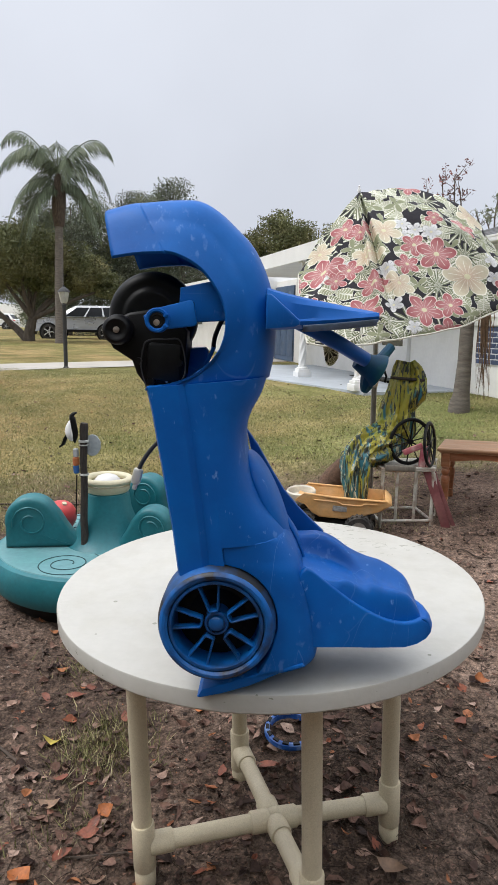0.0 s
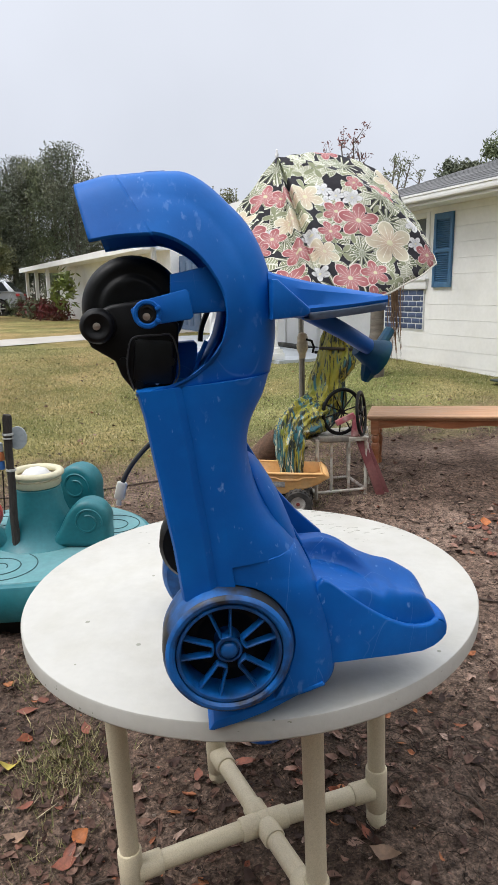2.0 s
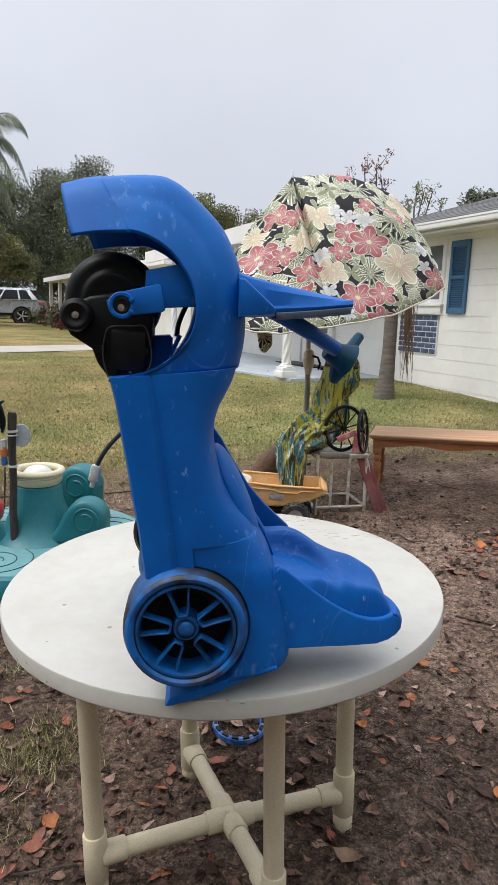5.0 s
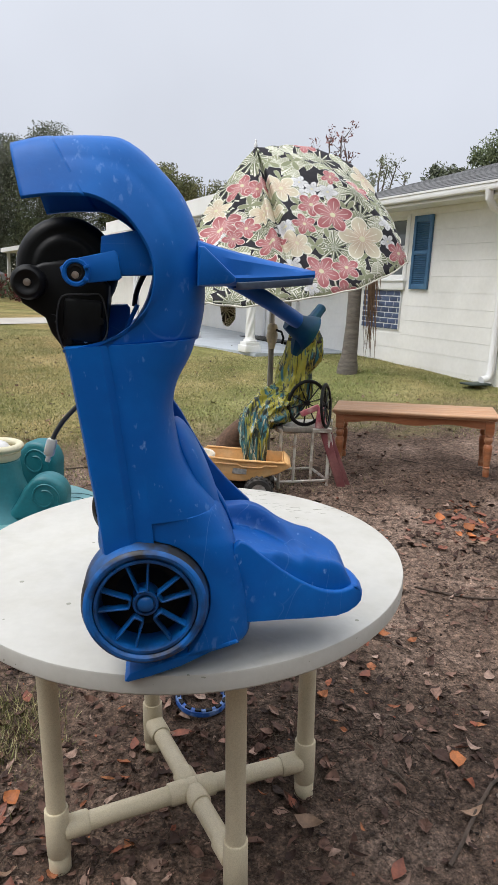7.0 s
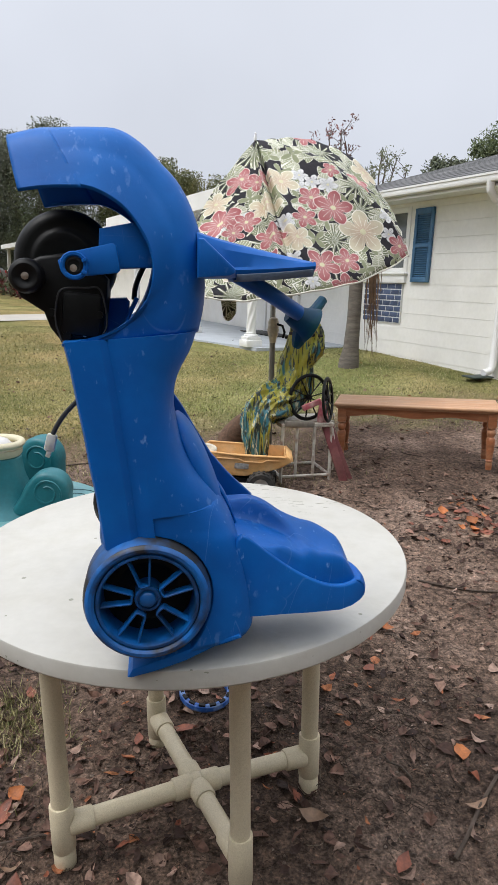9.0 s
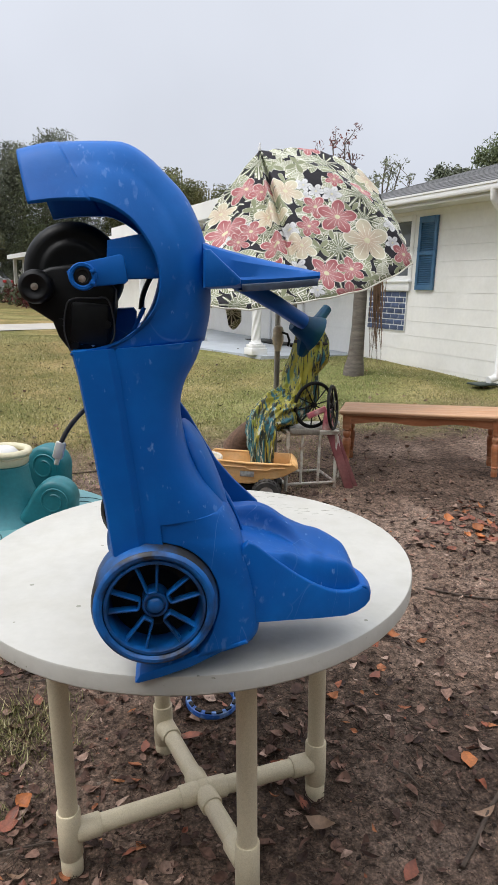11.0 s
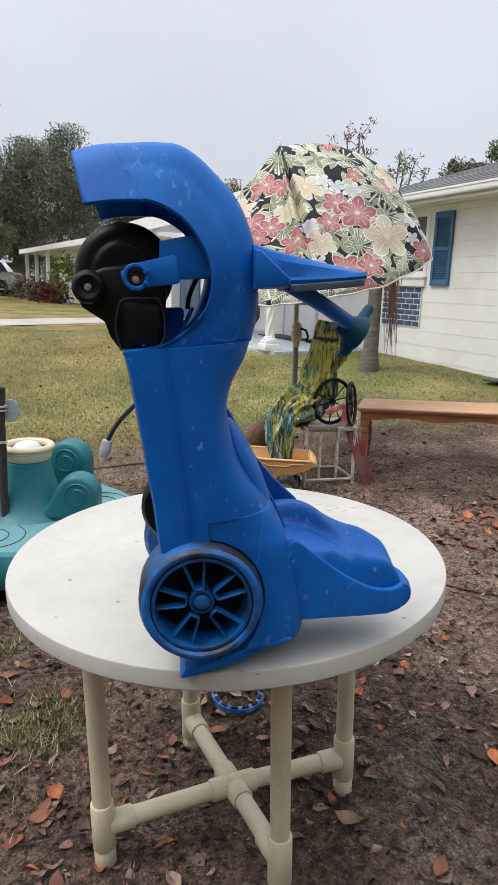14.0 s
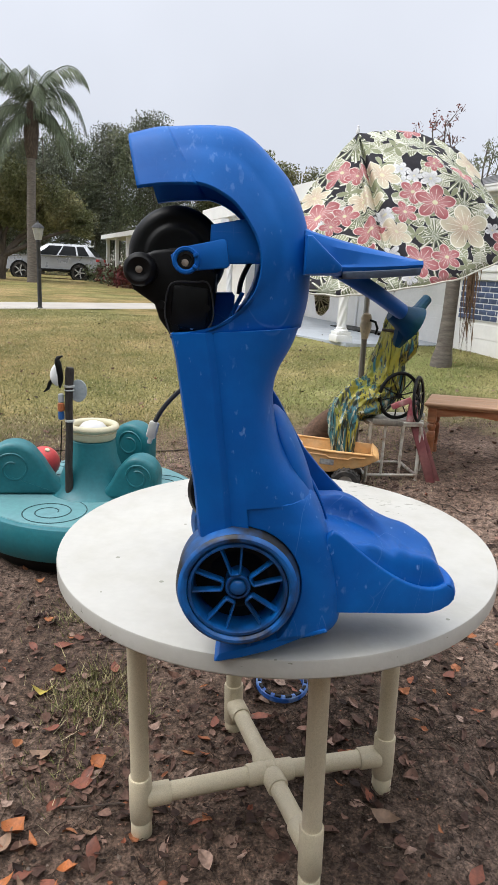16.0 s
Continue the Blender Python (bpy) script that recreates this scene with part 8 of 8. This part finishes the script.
def leaf_points(r_, size):
    """A dead leaf with an uneven outline, curled and twisted along its midrib; local coordinates."""
    curl, cup, twist, bend = r_.uniform(-0.3, 0.75), r_.uniform(-0.25, 0.9), r_.uniform(-0.7, 0.7), r_.uniform(-0.25, 0.25)
    w = r_.choice((0.30, 0.42, 0.52, 0.62, 0.74)) * r_.uniform(0.85, 1.15)
    out = []
    for u, ww in ((-1.0, 0.03), (-0.62, 0.62), (-0.2, 1.0), (0.25, 0.92), (0.65, 0.55), (1.0, 0.02)):
        a = twist * u
        for s in (-1, 0, 1):
            e = s * ww * w * r_.uniform(0.72, 1.15)
            up = curl * u * u + cup * abs(e) * 1.1 + 0.05 * r_.uniform(-1, 1)
            out.append(((u + 0.05 * r_.uniform(-1, 1)) * size, (e * math.cos(a) + bend * u * u) * size, (up + e * math.sin(a)) * size))
    return out


LEAF_FACES = [(3 * i + j, 3 * i + j + 1, 3 * i + j + 4, 3 * i + j + 3) for i in range(5) for j in range(2)]
r_ = random.Random(17)
vs, fs = [], []
clumps = [(1.75, 3.35, 0.40, 620), (-0.65, 2.0, 0.45, 800), (-0.75, 1.35, 0.35, 600), (0.25, 1.95, 0.4, 420), (0.55, 2.05, 0.35, 240), (-0.35, 0.95, 0.35, 200), (2.0, 3.0, 0.45, 220), (0.8, 2.6, 0.5, 200), (1.3, 2.2, 0.4, 120), (-1.1, 2.6, 0.4, 160), (0.1, 1.75, 0.3, 260), (0.35, 1.7, 0.15, 120), (-0.2, 1.5, 0.2, 160), (1.0, 1.75, 0.15, 90), (0.95, 1.15, 0.12, 60), (1.6, 2.75, 0.2, 120)]
spots = []
for cx, cy, sd, n in clumps:
    spots += [(r_.gauss(cx, sd), r_.gauss(cy, sd)) for _ in range(n)]
spots += [(r_.uniform(-2.2, 3.6), r_.uniform(0.3, 5.6)) for _ in range(2300)]
spots += [(r_.uniform(-4.5, 5.0), r_.uniform(4.2, 11.5)) for _ in range(1500)]
for x, y in spots:
    s = 0.004 + 0.026 * r_.random() ** 2.6
    m = pose(x, y, surface_z(x, y) + 0.006 + 0.004 * r_.random(), r_.uniform(-22, 22), r_.uniform(-22, 22), r_.uniform(0, 360))
    k = len(vs)
    vs += [tuple(m @ Vector(p)) for p in leaf_points(r_, s)]
    fs += [tuple(k + i for i in f) for f in LEAF_FACES]
me = bpy.data.meshes.new("leaf_litter")
me.from_pydata(vs, [], fs)
me.materials.append(LITTER)
tagged(new("leaf_litter", me), "brown dead leaves scattered over dirt and lawn", "leaf litter", kind="stuff")

# brighter single leaves
hues = {"orange": (0.36, 0.115, 0.03), "rust": (0.19, 0.060, 0.034), "tan": (0.22, 0.135, 0.085), "yellow": (0.42, 0.33, 0.06)}
leaf_meshes = {}
for nm, c in hues.items():
    for v in range(3):
        m_ = bpy.data.meshes.new("fallen_leaf")
        m_.from_pydata(leaf_points(r_, 0.034), [], LEAF_FACES)
        m_.materials.append(leaf_meshes[(nm, 0)].materials[0] if v else mat("fallen_leaf_" + nm, c, 0.6, var=0.25, scale=40, fine=150, bump=0.2, obj_random=0.25))
        m_.polygons.foreach_set("use_smooth", [True] * len(m_.polygons))
        leaf_meshes[(nm, v)] = m_
for i in range(180):
    nm = r_.choice(["orange", "orange", "rust", "rust", "rust", "tan", "tan", "yellow"] if i % 9 == 0 else ["orange", "rust", "rust", "tan"])
    if i >= 80:
        nm = r_.choice(["rust", "rust", "rust", "rust", "tan", "orange"])
    if i < 70:
        x, y = (r_.uniform(-0.9, -0.15), r_.uniform(0.85, 1.7)) if i < 34 else (r_.uniform(-1.3, 1.0), r_.uniform(0.9, 2.6))
    elif i < 80:
        x, y = r_.uniform(0.6, 3.0), r_.uniform(1.4, 4.2)
    elif i < 130:
        x, y = r_.gauss(1.78, 0.17), r_.gauss(3.38, 0.15)
    else:
        nm = r_.choice(["orange", "rust", "rust", "orange", "tan"])
        x, y = r_.gauss(-0.42, 0.16), r_.gauss(1.12, 0.2)
    if abs(x - 0.1) < 0.42 and abs(y - 1.45) < 0.35 and r_.random() < 0.6:
        continue
    ob = new("fallen_leaf", leaf_meshes[(nm, r_.randrange(3))])
    ob.matrix_world = pose(x, y, surface_z(x, y) + 0.012, r_.uniform(-18, 18), r_.uniform(-18, 18), r_.uniform(0, 360)) @ Matrix.Scale(r_.uniform(0.7, 1.25), 4)
    tagged(ob, {"orange": "dry orange leaf lying on the dirt", "rust": "rust-brown dead leaf lying on the dirt", "tan": "pale tan dead leaf lying on the dirt", "yellow": "yellow fallen leaf lying on the dirt"}[nm], "leaf", "fallen leaves")

# twigs
TWIG = mat("dark_twig", (0.07, 0.05, 0.038), 0.9, var=0.3, scale=20)
for i in range(46):
    x, y = (r_.uniform(-1.6, 2.8), r_.uniform(0.8, 4.6))
    a, ln_ = r_.uniform(0, 6.28), r_.uniform(0.06, 0.34)
    bm = bmesh.new()
    pts = []
    for k in range(5):
        u = k / 4 - 0.5
        px, py = x + math.cos(a) * ln_ * u + 0.02 * r_.uniform(-1, 1), y + math.sin(a) * ln_ * u + 0.02 * r_.uniform(-1, 1)
        pts.append((px, py, surface_z(px, py) + 0.006 + 0.008 * r_.random()))
    tube(bm, pts, [0.0028, 0.0034, 0.003, 0.0026, 0.0016], 5)
    single("twig", bm, TWIG, "thin dark twig lying on the dirt", "twig", "twigs")
for pts in (((-0.95, 2.05), (-0.8, 1.93), (-0.62, 1.80)), ((0.75, 1.35), (1.05, 1.62), (1.5, 1.7)), ((1.2, 2.75), (1.6, 2.6), (2.1, 2.62)), ((-1.9, 4.5), (-1.0, 4.45), (-0.2, 4.62))):
    bm = bmesh.new()
    tube(bm, [(x, y, surface_z(x, y) + 0.008) for x, y in [tuple(p) for p in spline(pts, 12)]], 0.0055, 6)
    single("twig", bm, TWIG, "long crooked twig lying on the dirt", "twig", "twigs")

# clods and crumbs
vs, fs = [], []
for i in range(26000):
    x, y = r_.uniform(-1.5, 2.6), r_.uniform(0.8, 4.4)
    s = 0.0016 + 0.008 * r_.random() ** 4
    z = surface_z(x, y) + s * 0.15
    k = len(vs)
    ca, sa = math.cos(i * 2.4), math.sin(i * 2.4)
    for a, b, c in ((1, 0, 0.2), (0.1, 1, -0.1), (-1, 0.2, 0.1), (0, -1, 0.3), (0.15, -0.1, 1), (0, 0.1, -1)):
        a, b, c = a * r_.uniform(0.5, 1.3), b * r_.uniform(0.5, 1.3), c * r_.uniform(0.6, 1.2)
        vs.append((x + s * (a * ca - b * sa), y + s * (a * sa + b * ca), z + s * 0.75 * c))
    fs += [tuple(k + q for q in f) for f in ((0, 1, 4), (1, 2, 4), (2, 3, 4), (3, 0, 4), (1, 0, 5), (2, 1, 5), (3, 2, 5), (0, 3, 5))]
me = bpy.data.meshes.new("dirt_clods")
me.from_pydata(vs, [], fs)
me.materials.append(ramp_mat("dirt_clod", [(0.0, (0.018, 0.012, 0.010)), (0.5, (0.060, 0.042, 0.033)), (0.88, (0.13, 0.098, 0.078)), (1.0, (0.25, 0.20, 0.165))], 0.95))
tagged(new("dirt_clods", me), "loose brown crumbs of soil on the dirt", "soil", kind="stuff")

# dry roots and fibres matted over the soil
vs, fs = [], []
for cx, cy, sd, n, lmax in ((0.55, 1.85, 0.28, 700, 0.10), (0.75, 2.15, 0.35, 500, 0.12), (-0.2, 1.6, 0.35, 500, 0.08), (-0.7, 1.7, 0.35, 420, 0.10), (1.2, 2.3, 0.6, 600, 0.10), (1.9, 3.7, 0.6, 700, 0.14), (0.6, 3.2, 0.7, 500, 0.12), (0.1, 1.1, 0.4, 260, 0.07)):
    for _ in range(n):
        x, y, a = r_.gauss(cx, sd), r_.gauss(cy, sd), r_.uniform(0, 6.283)
        ln_, w_, bend = r_.uniform(0.02, lmax), r_.uniform(0.0004, 0.0010), r_.uniform(-1.6, 1.6)
        k = len(vs)
        for q in range(5):
            u = q / 4
            px, py = x + ln_ * u * math.cos(a + bend * u), y + ln_ * u * math.sin(a + bend * u)
            pz = surface_z(px, py) + 0.003 + 0.012 * math.sin(math.pi * u) * abs(bend) * 0.4
            nx, ny = -math.sin(a + bend * u) * w_, math.cos(a + bend * u) * w_
            vs += [(px - nx, py - ny, pz), (px, py, pz + w_ * 1.4), (px + nx, py + ny, pz)]
        fs += [(k + 3 * q + j, k + 3 * q + j + 1, k + 3 * q + j + 4, k + 3 * q + j + 3) for q in range(4) for j in range(2)]
me = bpy.data.meshes.new("root_fibres")
me.from_pydata(vs, [], fs)
me.materials.append(ramp_mat("dry_root_fibre", [(0.0, (0.022, 0.015, 0.012)), (0.6, (0.050, 0.035, 0.026)), (0.9, (0.10, 0.075, 0.056)), (1.0, (0.20, 0.165, 0.12))], 0.9))
tagged(new("root_fibres", me), "thin dark roots and dry fibres matted over soil", "roots", kind="stuff")

# grass blades
GRASS = ramp_mat("grass_blades", [(0.0, (0.095, 0.110, 0.034)), (0.3, (0.19, 0.195, 0.072)), (0.58, (0.30, 0.268, 0.13)), (0.85, (0.43, 0.37, 0.20)), (1.0, (0.58, 0.52, 0.34))], 0.8)
rg = np.random.default_rng(3)


def blades(name, pts, hmin, hmax, wid, label):
    n = len(pts)
    a = rg.random(n) * 6.283
    h = hmin + (hmax - hmin) * rg.random(n)
    lean = rg.normal(size=(n, 2)) * 0.55
    p = np.array(pts)
    d = np.stack([np.cos(a), np.sin(a), np.zeros(n)], 1) * wid
    tip = p + np.stack([lean[:, 0] * h, lean[:, 1] * h, h], 1)
    v = np.stack([p - d, p + d, tip], 1).reshape(-1, 3)
    me = bpy.data.meshes.new(name)
    me.from_pydata(v.tolist(), [], [(3 * i, 3 * i + 1, 3 * i + 2) for i in range(n)])
    me.materials.append(GRASS)
    return tagged(new(name, me), label, "grass", kind="stuff")


pts = []
r_ = random.Random(23)
while len(pts) < 120000:
    y = 3.9 + 9.5 * r_.random() ** 1.3
    x = r_.uniform(-0.42 * y - 0.6, 0.52 * y + 0.8)
    e = lawn_edge(x, y)
    if e < -0.9 or (e < 0.5 and r_.random() > 0.12 + 0.5 * (e + 0.9)):
        continue
    q = (Vector((x, y, 0)) - HP)
    if q.dot(HO) < 0.02 or (q.dot(HO) < 2.6 and q.dot(HD) < -1.9):
        continue
    pts.append((x, y, surface_z(x, y) - 0.004))
blades("lawn_grass", pts, 0.008, 0.032, 0.0040, "dry patchy lawn grass, green and straw-coloured")
pts = []
for cx, cy, sd, n in ((-0.46, 1.96, 0.085, 1100), (-0.62, 2.45, 0.10, 300), (-0.28, 1.02, 0.06, 260), (0.95, 4.5, 0.3, 500), (-0.52, 1.62, 0.09, 160), (2.9, 8.7, 0.15, 200), (3.3, 8.6, 0.2, 260), (3.8, 7.6, 0.2, 260)):
    for _ in range(n):
        x, y = r_.gauss(cx, sd), r_.gauss(cy, sd)
        pts.append((x, y, surface_z(x, y) - 0.004))
blades("grass_tufts", pts, 0.015, 0.05, 0.0022, "thin green grass tufts growing in the dirt")
